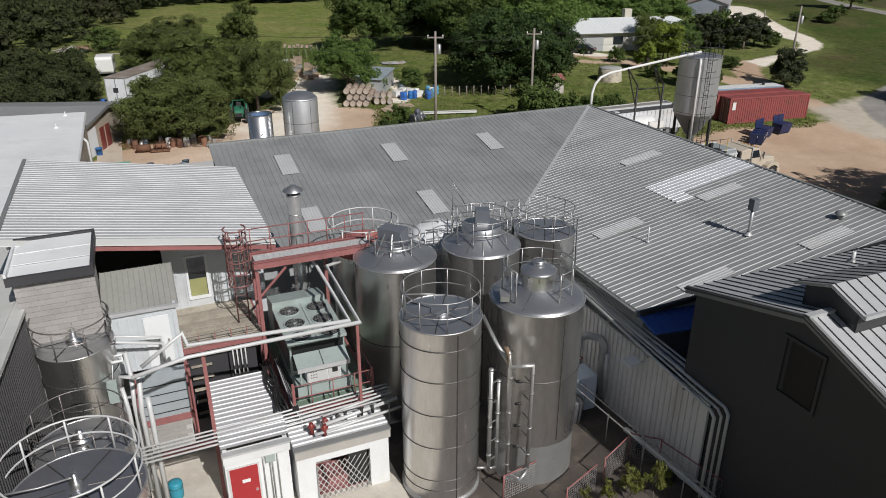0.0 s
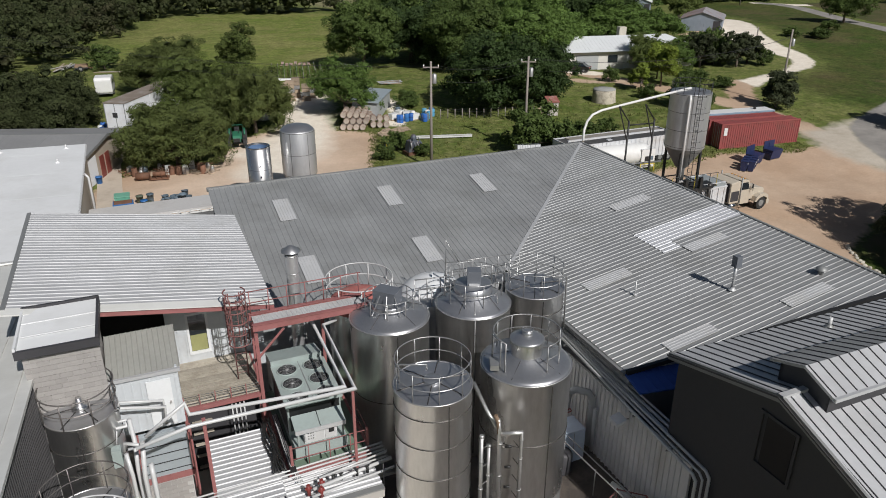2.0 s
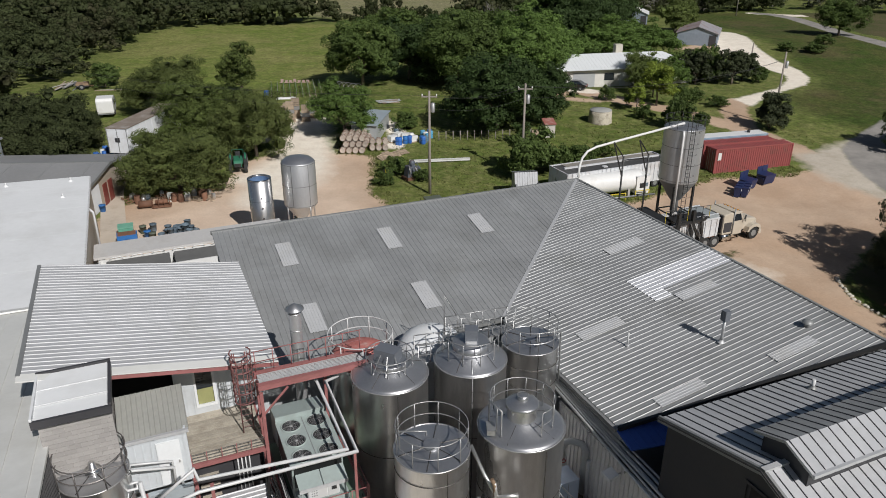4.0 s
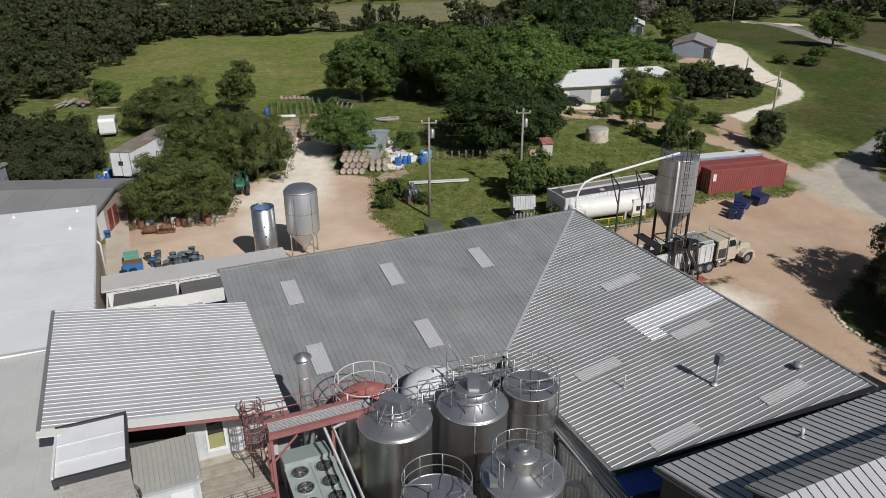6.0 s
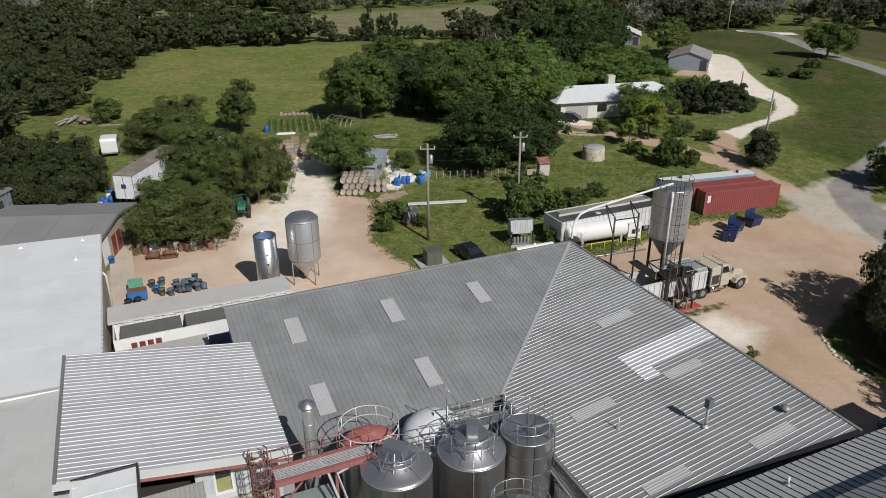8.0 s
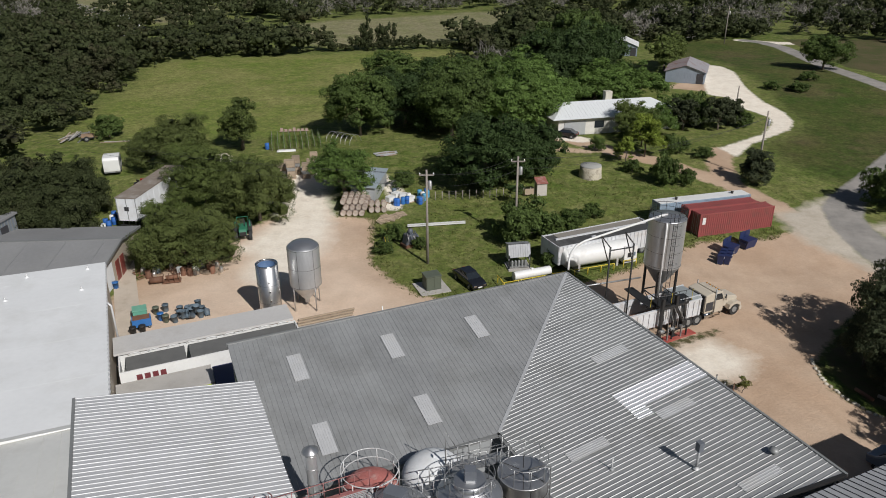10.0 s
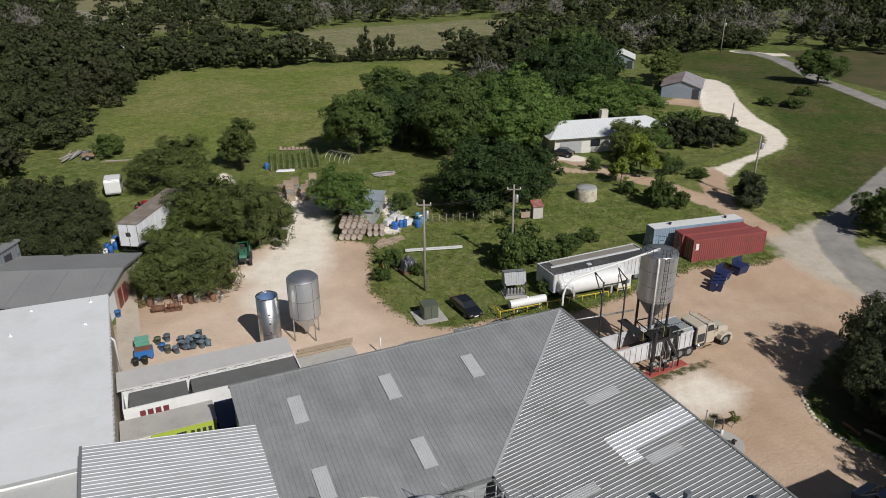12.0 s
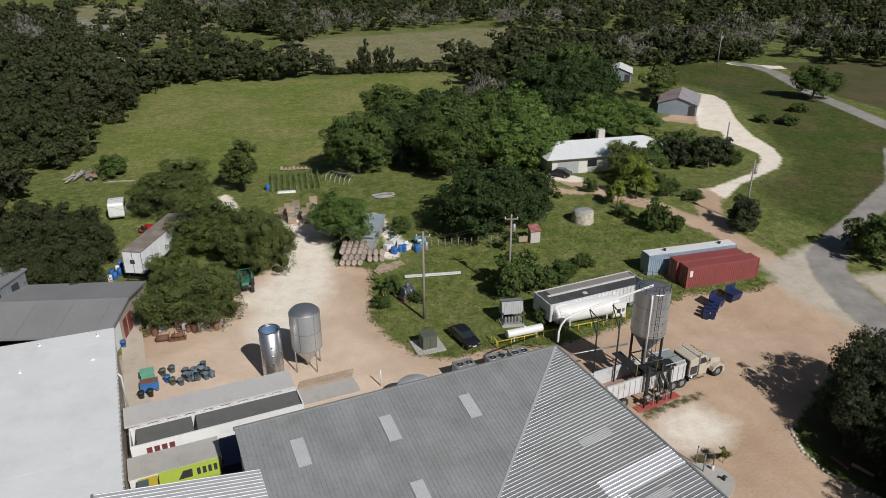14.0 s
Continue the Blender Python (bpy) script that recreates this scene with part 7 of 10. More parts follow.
hy = thing("yard_hydrant", "small black hydrant valve on the concrete pad", "valve", pose(22.25, 42.2, 0.1))
part("body", lathed([(0.12, 0), (0.1, 0.3), (0.14, 0.34), (0.05, 0.45), (0, 0.46)], 12), black_steel, hy)
part("arm", piped([(-0.22, 0, 0.28), (0.22, 0, 0.28)], 0.05, 8), black_steel, hy)

# parked cars
def car(m, paint, label):
    ob = thing("parked_car", label, "car", m @ Matrix.Diagonal((0.9, 0.92, 0.95, 1)), "parked cars")
    prof = [(-2.25, 0.35), (-2.3, 0.75), (-2.1, 0.95), (-1.3, 1.02), (1.0, 0.98), (2.0, 0.85), (2.3, 0.65), (2.28, 0.35)]
    bm = B()
    a = [bm.verts.new((x, -0.86, z)) for x, z in prof]
    b = [bm.verts.new((x, 0.86, z)) for x, z in prof]
    bm.faces.new(a)
    bm.faces.new(b[::-1])
    for i in range(len(prof)):
        j = (i + 1) % len(prof)
        bm.faces.new((a[j], a[i], b[i], b[j]))
    body = part("body", bm, paint, ob)
    bv = body.modifiers.new("rounded", "BEVEL")
    bv.width, bv.segments = 0.08, 3
    lo, hi = [(-1.75, -0.78), (1.1, -0.78), (1.1, 0.78), (-1.75, 0.78)], [(-1.05, -0.62), (0.35, -0.62), (0.35, 0.62), (-1.05, 0.62)]
    for i, nm in enumerate(("side_window", "windscreen", "side_window", "rear_window")):
        j = (i + 1) % 4
        bm = B()
        bm.faces.new([bm.verts.new(q) for q in ((*lo[i], 0.98), (*lo[j], 0.98), (*hi[j], 1.4), (*hi[i], 1.4))])
        part(nm, bm, glass_dark, ob)
    part("roof", boxed(-1.1, 0.4, -0.64, 0.64, 1.39, 1.45), paint, ob)
    for x in (-1.4, 1.42):
        for y in (-0.8, 0.8):
            wheel(ob, x, y, 0.33, 0.22)
    for y in (-0.6, 0.6):
        part("headlight", boxed(2.2, 2.31, y - 0.16, y + 0.16, 0.6, 0.74), chrome, ob)
        part("tail_light", boxed(-2.31, -2.22, y - 0.15, y + 0.15, 0.7, 0.85), red_door_mat, ob)
    part("number_plate", boxed(2.29, 2.32, -0.25, 0.25, 0.42, 0.54), plain_white, ob)
    return ob


car(on_land(3.4, 63.0, 0, -62), black_car, "black saloon car parked on the grass verge")
car(on_land(20.9, 110.6, 0, 155), black_car, "dark car parked on the house drive")
van = thing("grey_van", "blue-grey van parked on the dirt drive", "van", on_land(29.9, 34.9, 0, 118))
van_paint = mat("blue_grey_car_paint", (0.20, 0.24, 0.30), 0.25, 0.3, 0.05, 1, 8)
part("body", profiled([(-2.45, 0.4), (2.45, 0.4), (2.5, 1.0), (1.75, 1.2), (1.0, 2.0), (-2.3, 2.1), (-2.5, 1.6)], -0.95, 0.95, 0.14), van_paint, van)
part("windscreen", (lambda q: (slab(q, (1.12, -0.78, 1.92), (1.74, -0.82, 1.27), (1.74, 0.82, 1.27), (1.12, 0.78, 1.92), 0.03), q)[1])(B()), glass_dark, van)
part("rear_window", (lambda q: (slab(q, (-2.5, -0.7, 1.55), (-2.4, -0.7, 1.95), (-2.4, 0.7, 1.95), (-2.5, 0.7, 1.55), 0.03), q)[1])(B()), glass_dark, van)
for y in (-0.965, 0.935):
    for x0, x1 in ((0.0, 1.0), (-1.1, -0.1), (-2.1, -1.2)):
        part("side_window", boxed(x0, x1, y, y + 0.03, 1.3, 1.85), glass_dark, van)
    for x in (-1.6, 1.6):
        wheel(van, x, y * 0.88, 0.36, 0.24)
    part("headlight", boxed(2.4, 2.5, y * 0.75 - 0.15, y * 0.75 + 0.15, 0.75, 0.95), chrome, van)
    part("tail_light", boxed(-2.52, -2.44, y * 0.8 - 0.1, y * 0.8 + 0.1, 0.9, 1.3), red_door_mat, van)
for x, y in ((20.75, 44.1), (21.0, 43.2)):
    ob = thing("steel_bollard", "thin steel bollard beside the hall wall", "bollard", on_land(x, y, 0, 0), "steel bollards")
    part("post", piped([(0, 0, -0.1), (0, 0, 1.7)], 0.05, 8), trim_grey, ob)
    part("cap", lathed([(0.06, 1.68), (0.06, 1.74), (0, 1.77)], 10), black_steel, ob)

# transformer box on its pad
tb_ = thing("transformer_box", "olive green transformer cabinet on a concrete pad", "cabinet", on_land(-0.3, 62.0, 0, 20))
part("pad", boxed(-1.5, 1.5, -1.4, 1.4, -0.1, 0.12), concrete, tb_)
part("cabinet", boxed(-0.75, 0.75, -0.7, 0.6, 0.12, 1.5), transformer_green, tb_)
part("lid", boxed(-0.8, 0.8, -0.75, 0.65, 1.5, 1.58), transformer_green, tb_)
part("cabinet_door", boxed(-0.7, -0.02, -0.74, -0.7, 0.2, 1.4), transformer_green, tb_)
part("cabinet_door", boxed(0.02, 0.7, -0.74, -0.7, 0.2, 1.4), transformer_green, tb_)

# condenser units behind the eave
for x, y in ((3.1, 55.9), (6.2, 57.0), (8.4, 57.8)):
    cu = thing("condenser_unit", "grey condenser unit with round top fans", "air conditioner", on_land(x, y, 0, 22), "condenser units")
    part("cabinet", boxed(-0.95, 0.95, -0.7, 0.7, 0.0, 1.9), galv, cu)
    for dx in (-0.45, 0.45):
        f = part("fan_ring", ringed((dx, 0, 1.93), 0.36, 0.05, 20, 6), galv_rail, cu)
        part("fan_well", lathed([(0.36, 1.915), (0, 1.92)], 20), fan_black, f, m=pose(dx, 0, 0))
        part("hub", lathed([(0.12, 1.93), (0, 1.96)], 10), galv_rail, f, m=pose(dx, 0, 0))
wtk = thing("round_water_tank", "grey round tank with low conical roof", "tank", pose(-1.35, 51.7, 0))
part("shell", lathed([(1.5, 0), (1.5, 2.6)], 36), galv_bright, wtk)
part("roof", lathed([(1.55, 2.6), (0.2, 3.1), (0, 3.12)], 36), galv_bright, wtk)
vp = thing("white_marker_post", "thin white marker post in the yard", "post", pose(-4.6, 55.2, 0))
part("post", piped([(0, 0, 0), (0, 0, 1.7)], 0.06, 8), plain_white, vp)
part("cap", lathed([(0.07, 1.7), (0.05, 1.74), (0, 1.75)], 8), plain_white, vp)

# poles and wires
def pole(x, y, h, label, arm=True, can=True, lean=0.0):
    ob = thing("utility_pole", label, "pole", on_land(x, y) @ pose(0, 0, 0, lean), "utility poles")
    part("shaft", (lambda q: (tube(q, [(0, 0, -0.2), (0, 0, h)], 0.16, 10, r1=0.10), q)[1])(B()), pole_wood, ob)
    if arm:
        part("cross_arm", boxed(-0.75, 0.75, -0.05, 0.05, h - 0.6, h - 0.48), pole_wood, ob)
        for x0 in (-0.68, 0.0, 0.68):
            part("insulator", lathed([(0.05, h - 0.46), (0.07, h - 0.36), (0.03, h - 0.28), (0, h - 0.27)], 8), plain_white, ob, m=pose(x0, 0, 0))
    if can:
        part("transformer", lathed([(0.2, h - 2.0), (0.22, h - 1.2), (0.1, h - 1.1), (0, h - 1.1)], 14), galv_rail, ob, m=pose(0.32, 0, 0))
    return ob


pole(-0.7, 67.6, 10.2, "grey timber utility pole with transformer and cross-arm")
pole(9.0, 73.2, 9.7, "grey timber utility pole behind a bush")
pole(43.6, 91.5, 9.2, "leaning timber utility pole beside the drive", False, True)
pole(78.5, 197, 9.5, "distant timber utility pole in the meadow", False, True)
pole(54.5, 127.0, 4.0, "short timber post beside the white drive", False, False)


def wire(a, b, sag, r=0.012):
    bm = B()
    a, b = Vector(a), Vector(b)
    tube(bm, [a.lerp(b, i / 12) - Vector((0, 0, sag * 4 * (i / 12) * (1 - i / 12))) for i in range(13)], r, 4)
    ob = tagged(new("power_line", data("power_line", bm, black_steel)), "thin sagging black power line between poles", "cable", "power lines")
    return ob


for dx, dz in ((-0.68, 9.8), (0.68, 9.8), (0.0, 8.6)):
    wire((-0.7 + dx, 67.6, dz), (9.0 + dx, 73.2, dz - 0.2), 0.7)
    wire((9.0 + dx, 73.2, dz - 0.2), (43.6, 91.5, 9.4 - abs(dx) * 0.2), 1.4)
    wire((-0.7 + dx, 67.6, dz), (-62 + dx, 90, dz + 1.5), 1.6)

# left yard: trailer, camper, tractor, tubs, barrels
tl_ = thing("old_white_trailer", "long weathered white box trailer under the oaks", "trailer", on_land(-33.9, 82.3, 0, 82.6))
trailer_white = mat("chalky_white_sheet", (0.74, 0.75, 0.77), 0.55, 0, 0.06, 0.5, 6, dirt=(0.5, 0.46, 0.40), dirt_amt=0.5, dirt_scale=0.8)
part("body", boxed(-6.1, 6.1, -1.2, 1.2, 1.15, 3.85), trailer_white, tl_)
part("roof", boxed(-6.15, 6.15, -1.25, 1.25, 3.85, 3.93), mat("rusty_brown_roof", (0.22, 0.18, 0.145), 0.8, 0, 0.2, 0.6, 5, dirt=(0.34, 0.33, 0.31), dirt_amt=0.7), tl_)
part("end_window", boxed(-6.13, -6.1, -0.25, 0.3, 2.35, 2.85), charcoal, tl_)
part("bumper", boxed(-6.16, -6.04, -1.1, 1.1, 0.55, 0.68), black_steel, tl_)
for y in (-1.22, 1.19):
    part("bottom_rail", boxed(-6.12, 6.12, y, y + 0.03, 1.15, 1.3), trim_grey, tl_)
for y in (-0.06, 1.1, -1.17):
    part("door_frame", boxed(-6.13, -6.1, y, y + 0.07, 1.2, 3.8), trim_grey, tl_)
for y in (-0.8, 0.7):
    part("bumper_leg", boxed(-6.1, -6.02, y, y + 0.08, 0.6, 1.15), black_steel, tl_)
for x in (-4.9, -3.7, 4.4):
    for y in (-1.0, 1.0):
        wheel(tl_, x, y, 0.5, 0.5)
for i in range(10):
    part("side_rib", boxed(-5.9 + i * 1.3, -5.85 + i * 1.3, -1.23, -1.2, 1.3, 3.8), trailer_white, tl_)
cp = thing("white_camper", "small white camper trailer standing on grass", "camper", on_land(-44.3, 95.8, 0, 108))
part("shell", profiled([(-1.8, 0.55), (1.5, 0.55), (2.0, 1.1), (2.0, 1.7), (1.4, 2.35), (0.4, 2.55), (-1.6, 2.5), (-1.85, 2.2)], -1.05, 1.05, 0.16), plain_white, cp)
part("skirt", boxed(-1.7, 1.5, -1.0, 1.0, 0.4, 0.56), trim_grey, cp)
part("window", boxed(-0.8, 0.3, -1.12, -1.05, 1.6, 2.1), glass_dark, cp)
for y in (-0.9, 0.9):
    wheel(cp, 0, y, 0.35, 0.25)
drum_blue = mat("blue_drum_plastic", (0.035, 0.13, 0.42), 0.4, 0, 0.1, 2, rand=0.1)
for i, (x, y) in enumerate(((-38.0, 76.8), (-37.7, 77.6), (-38.3, 78.2), (-37.5, 78.6), (-38.0, 79.3), (-37.4, 80.0), (-38.2, 80.4), (-37.3, 81.2), (-39.0, 77.0), (-36.9, 82.4))):
    ob = thing("plastic_drum", "blue plastic drum standing beside the old trailer", "drum", on_land(x, y, 0, 40 * i), "drums by the trailer")
    part("body", lathed([(0.27, 0.0), (0.3, 0.06), (0.3, 0.42), (0.315, 0.45), (0.3, 0.48), (0.3, 0.84), (0.26, 0.9), (0, 0.9)], 16), drum_blue if i % 4 else plain_white, ob)
    part("cap", lathed([(0.05, 0.9), (0.05, 0.94), (0, 0.95)], 8), black_steel if i % 4 else drum_blue, ob)
mw = thing("red_mower", "red ride-on mower parked on the grass", "mower", on_land(-38.6, 90.6, 0, 60))
part("hood", profiled([(0.1, 0.35), (1.0, 0.35), (1.05, 0.75), (0.1, 0.95)], -0.32, 0.32, 0.06), red_door_mat, mw)
part("deck", boxed(-0.8, 0.9, -0.55, 0.55, 0.18, 0.34), red_door_mat, mw)
part("seat", profiled([(-0.5, 0.5), (0.0, 0.5), (0.0, 0.62), (-0.38, 0.62), (-0.45, 1.0), (-0.55, 1.0)], -0.25, 0.25, 0.03), black_steel, mw)
for x, r in ((-0.5, 0.3), (0.75, 0.22)):
    for y in (-0.5, 0.5):
        wheel(mw, x, y, r, 0.2)
trc = thing("green_tractor", "green tractor with black tyres parked under the oak", "tractor", on_land(-21.6, 75.2, 0, -76))
part("hood", profiled([(0.1, 0.75), (1.75, 0.7), (1.85, 1.15), (1.6, 1.4), (0.1, 1.55)], -0.42, 0.42, 0.07), tractor_green, trc)
part("grille", boxed(1.84, 1.88, -0.34, 0.34, 0.75, 1.15), black_steel, trc)
part("rear_body", profiled([(-1.1, 0.6), (0.1, 0.6), (0.1, 1.25), (-1.0, 1.2)], -0.5, 0.5, 0.05), tractor_green, trc)
part("seat", profiled([(-0.8, 1.2), (-0.3, 1.2), (-0.3, 1.34), (-0.68, 1.34), (-0.75, 1.75), (-0.85, 1.75)], -0.26, 0.26, 0.03), black_steel, trc)
part("steering_wheel", ringed((0, 0, 0), 0.2, 0.02, 16, 5), black_steel, trc, m=pose(-0.02, 0, 1.72, 0, -35, 0))
part("steering_column", piped([(0.1, 0, 1.3), (-0.02, 0, 1.72)], 0.03, 6), black_steel, trc)
for y in (-0.62, 0.57):
    part("roll_bar", boxed(-0.95, -0.89, y, y + 0.06, 1.1, 1.9), tractor_green, trc)
part("roll_bar_top", boxed(-0.95, -0.89, -0.62, 0.63, 1.9, 1.96), tractor_green, trc)
for y in (-0.78, 0.78):
    wheel(trc, -0.55, y, 0.75, 0.42)
    wheel(trc, 1.35, y, 0.52, 0.34)
    part("mudguard", (lambda q: (tube(q, [(-0.55 + 0.82 * math.cos(a), y, 0.75 + 0.82 * math.sin(a)) for a in [math.pi * (0.15 + 0.1 * k) for k in range(8)]], 0.1, 6), q)[1])(B()), tractor_green, trc)
part("front_axle", piped([(1.35, -0.7, 0.5), (1.35, 0.7, 0.5)], 0.08, 8), black_steel, trc)
part("exhaust", piped([(0.9, 0.25, 1.4), (0.9, 0.25, 2.1)], 0.04, 8), black_steel, trc)


def tub_mesh(r=0.28, h=0.68):
    bm = B()
    lathe(bm, [(r * 0.82, 0), (r, h), (r * 1.08, h), (r * 1.08, h - 0.06), (r * 0.94, h - 0.02), (r * 0.78, 0.08), (0, 0.08)], 18)
    return data("tub", bm, slate_plastic)


tubm = tub_mesh()
rng = random.Random(4)
for i in range(16):
    x, y = -23.0 + (i % 6) * 0.48 + rng.uniform(-0.15, 0.15), 56.0 + (i // 6) * 0.75 + (i % 6) * 0.17 + rng.uniform(-0.15, 0.15)
    ob = tagged(new("plastic_tub", tubm), "slate-blue plastic tub standing on the dirt", "tub", "plastic tubs")
    ob.matrix_basis = pose(x, y, 0.0 if rng.random() < 0.8 else 0.05, rng.uniform(-8, 8) if rng.random() < 0.8 else 60, 0, rng.uniform(0, 360))
    if rng.random() < 0.2:
        ob.location.z = 0.25
ibc = thing("blue_dump_hopper", "blue steel tipping hopper filled with brown waste", "skip", pose(-25.7, 55.1, 0, 0, 0, 22) @ Matrix.Diagonal((0.82, 0.82, 0.82, 1)))
part("body", (lambda q: (prism(q, [(-0.95, -0.6), (0.95, -0.6), (0.95, 0.6), (-0.95, 0.6)], 0.3, 1.15), q)[1])(B()), blue_plastic, ibc)
part("load", boxed(-0.85, 0.85, -0.5, 0.5, 1.15, 1.22), rust, ibc)
for x in (-0.7, 0.7):
    wheel(ibc, x, -0.5, 0.16, 0.1)
    wheel(ibc, x, 0.5, 0.16, 0.1)
gb = thing("green_crate_stack", "pale green plastic crate bin beside tubs", "crate", pose(-26.4, 56.6, 0, 0, 0, 22) @ Matrix.Diagonal((0.82, 0.82, 0.82, 1)))
part("crate", boxed(-0.7, 0.7, -0.6, 0.6, 0, 1.3), mat("pale_green_plastic", (0.12, 0.33, 0.24), 0.5, 0, 0.15), gb)
part("crate_rim", boxed(-0.75, 0.75, -0.65, 0.65, 1.2, 1.32), mat("pale_green_rim", (0.16, 0.38, 0.28), 0.5), gb)
for x, y, m_ in ((-24.5, 56.3, blue_plastic), (-23.9, 55.9, transformer_green), (-25.3, 57.4, transformer_green), (-24.6, 57.9, slate_plastic), (-31.0, 62.6, blue_plastic), (-26.0, 53.8, black_steel), (-25.3, 54.1, black_steel)):
    wb = thing("wheeled_bin", "plastic drum bin standing near the hall", "bin", pose(x, y, 0.0, 0, 0, 22) @ Matrix.Diagonal((0.8, 0.8, 0.75, 1)), "bins by the hall")
    part("body", lathed([(0.28, 0), (0.36, 0.85), (0.38, 0.85), (0.36, 0.9), (0, 0.92)], 16), m_, wb)
    part("lid", lathed([(0.39, 0.9), (0.36, 0.96), (0, 1.0)], 16), m_, wb)
# scrap under the oak
junk_rng = random.Random(9)
for i in range(40):
    x = -29.8 + junk_rng.uniform(0, 8.4)
    y = 64.2 + junk_rng.uniform(0, 2.2) + (x + 29) * 0.25
    kind = i % 4
    if kind == 0:
        ob = thing("scrap_trestle", "rusty scrap trestle lying under the oak", "scrap", on_land(x, y, 0, junk_rng.uniform(0, 180)), "scrap under the oak")
        for q in (0, 0.5):
            part("bar", piped([(-0.7, q, 0.2), (0.7, q, 0.35)], 0.04, 6), rust, ob)
            part("bar", piped([(-0.7 + q * 2.6, 0, 0.2), (-0.7 + q * 2.6, 0.5, 0.35)], 0.04, 6), rust, ob)
    elif kind == 1:
        ob = thing("old_drum", "old dented drum in the scrap row", "drum", on_land(x, y, 0, junk_rng.uniform(0, 180)), "scrap under the oak")
        part("body", lathed([(0.28, 0), (0.28, 0.8), (0.25, 0.82), (0, 0.82)], 16), junk_rng.choice([rust, slate_plastic, plain_white, galv_rail]), ob)
        part("rim", ringed((0, 0, 0.4), 0.285, 0.012, 16, 4), rust, ob)
    elif kind == 2:
        ob = thing("keg", "stainless keg among the scrap", "keg", on_land(x, y, 0, 0), "scrap under the oak")
        part("body", lathed([(0.15, 0), (0.2, 0.06), (0.2, 0.52), (0.15, 0.58), (0, 0.58)], 16), stainless, ob)
        part("chime", ringed((0, 0, 0.6), 0.17, 0.015, 16, 5), stainless, ob)
    else:
        ob = thing("timber_offcut", "weathered timber offcuts in the scrap row", "timber", on_land(x, y, 0, junk_rng.uniform(0, 180)), "scrap under the oak")
        for q in range(3):
            part("board", boxed(-0.8, 0.8, q * 0.18, q * 0.18 + 0.14, 0.02, 0.1, m=pose(0, 0, 0, 0, junk_rng.uniform(-4, 10), junk_rng.uniform(-12, 12))), pale_wood, ob)
comp = thing("rusty_compressor", "rusty compressor skid on the dirt", "machine", on_land(-26.6, 63.7, 0, 15))
part("tank", piped([(-1.4, 0, 0.45), (-0.2, 0, 0.45)], 0.32, 14), rust, comp)
part("skid", boxed(-0.2, 1.5, -0.4, 0.4, 0.1, 0.25), rust, comp)
for i in range(4):
    part("rail", piped([(-0.1 + i * 0.5, -0.4, 0.2), (-0.1 + i * 0.5, -0.4, 0.8), (-0.1 + i * 0.5, 0.4, 0.8)], 0.04, 6), rust, comp)
part("motor", piped([(0.1, 0, 0.55), (1.2, 0, 0.55)], 0.22, 12), rust, comp)

# stacked barrels: lying on their sides, ends to the yard
def barrel_mesh():
    bm = B()
    lathe(bm, [(0, -0.44), (0.27, -0.44), (0.30, -0.46), (0.345, -0.2), (0.355, 0), (0.345, 0.2), (0.30, 0.46), (0.27, 0.44), (0, 0.44)], 16)
    return data("staves", bm, mat("oak_stave", (0.40, 0.345, 0.29), 0.8, 0, 0.2, 2, 12, rand=0.2))


bmesh_barrel = barrel_mesh()
hoop_mesh = data("hoop", ringed((0, 0, 0), 0.34, 0.014, 14, 4), rust)
for col in range(4):
    for row in range(3):
        for deep in range(5 - row):
            x, y = -10.9 + col * 0.74 + (0.37 if row % 2 else 0) + deep * 0.05, 80.6 + deep * 0.98 + row * 0.3
            ob = thing("oak_barrel", "grey oak barrel lying in a stack", "barrel", on_land(x, y, 0.36 + row * 0.62) @ pose(0, 0, 0, 90, 0, 0), "stacked oak barrels")
            part("barrel_body", bmesh_barrel, None, ob)
            [part("hoop", hoop_mesh, None, ob, m=pose(0, 0, hz)) for hz in (-0.36, -0.2, 0.2, 0.36)]
for i in range(6):
    ob = thing("oak_barrel", "rust-brown barrel stacked beside the shed", "barrel", on_land(-7.6 + (i % 3) * 0.75, 81.6 + (i // 3) * 0.4, 0.36 + (i // 3) * 0.62) @ pose(0, 0, 0, 90, 0, 10), "stacked oak barrels")
    part("barrel_body", bmesh_barrel, None, ob)
    [part("hoop", hoop_mesh, None, ob, m=pose(0, 0, hz)) for hz in (-0.36, -0.2, 0.2, 0.36)]
lt = thing("metal_shed", "low blue-grey metal shed behind the barrels", "shed", on_land(-8.2, 87.0, 0, -8))
part("body", boxed(-1.6, 1.4, -3.2, 4.2, 0, 2.1), grey_wall, lt)
part("roof", (lambda q: (slab(q, (-1.8, -3.5, 2.3), (1.6, -3.5, 2.15), (1.6, 4.5, 2.15), (-1.8, 4.5, 2.3), 0.08), q)[1])(B()), mat("blue_grey_roof", (0.40, 0.46, 0.50), 0.45, 0.3), lt)
sky_plastic = mat("sky_blue_plastic", (0.10, 0.32, 0.50), 0.45, 0, 0.1, 2, rand=0.1)
clut = random.Random(21)
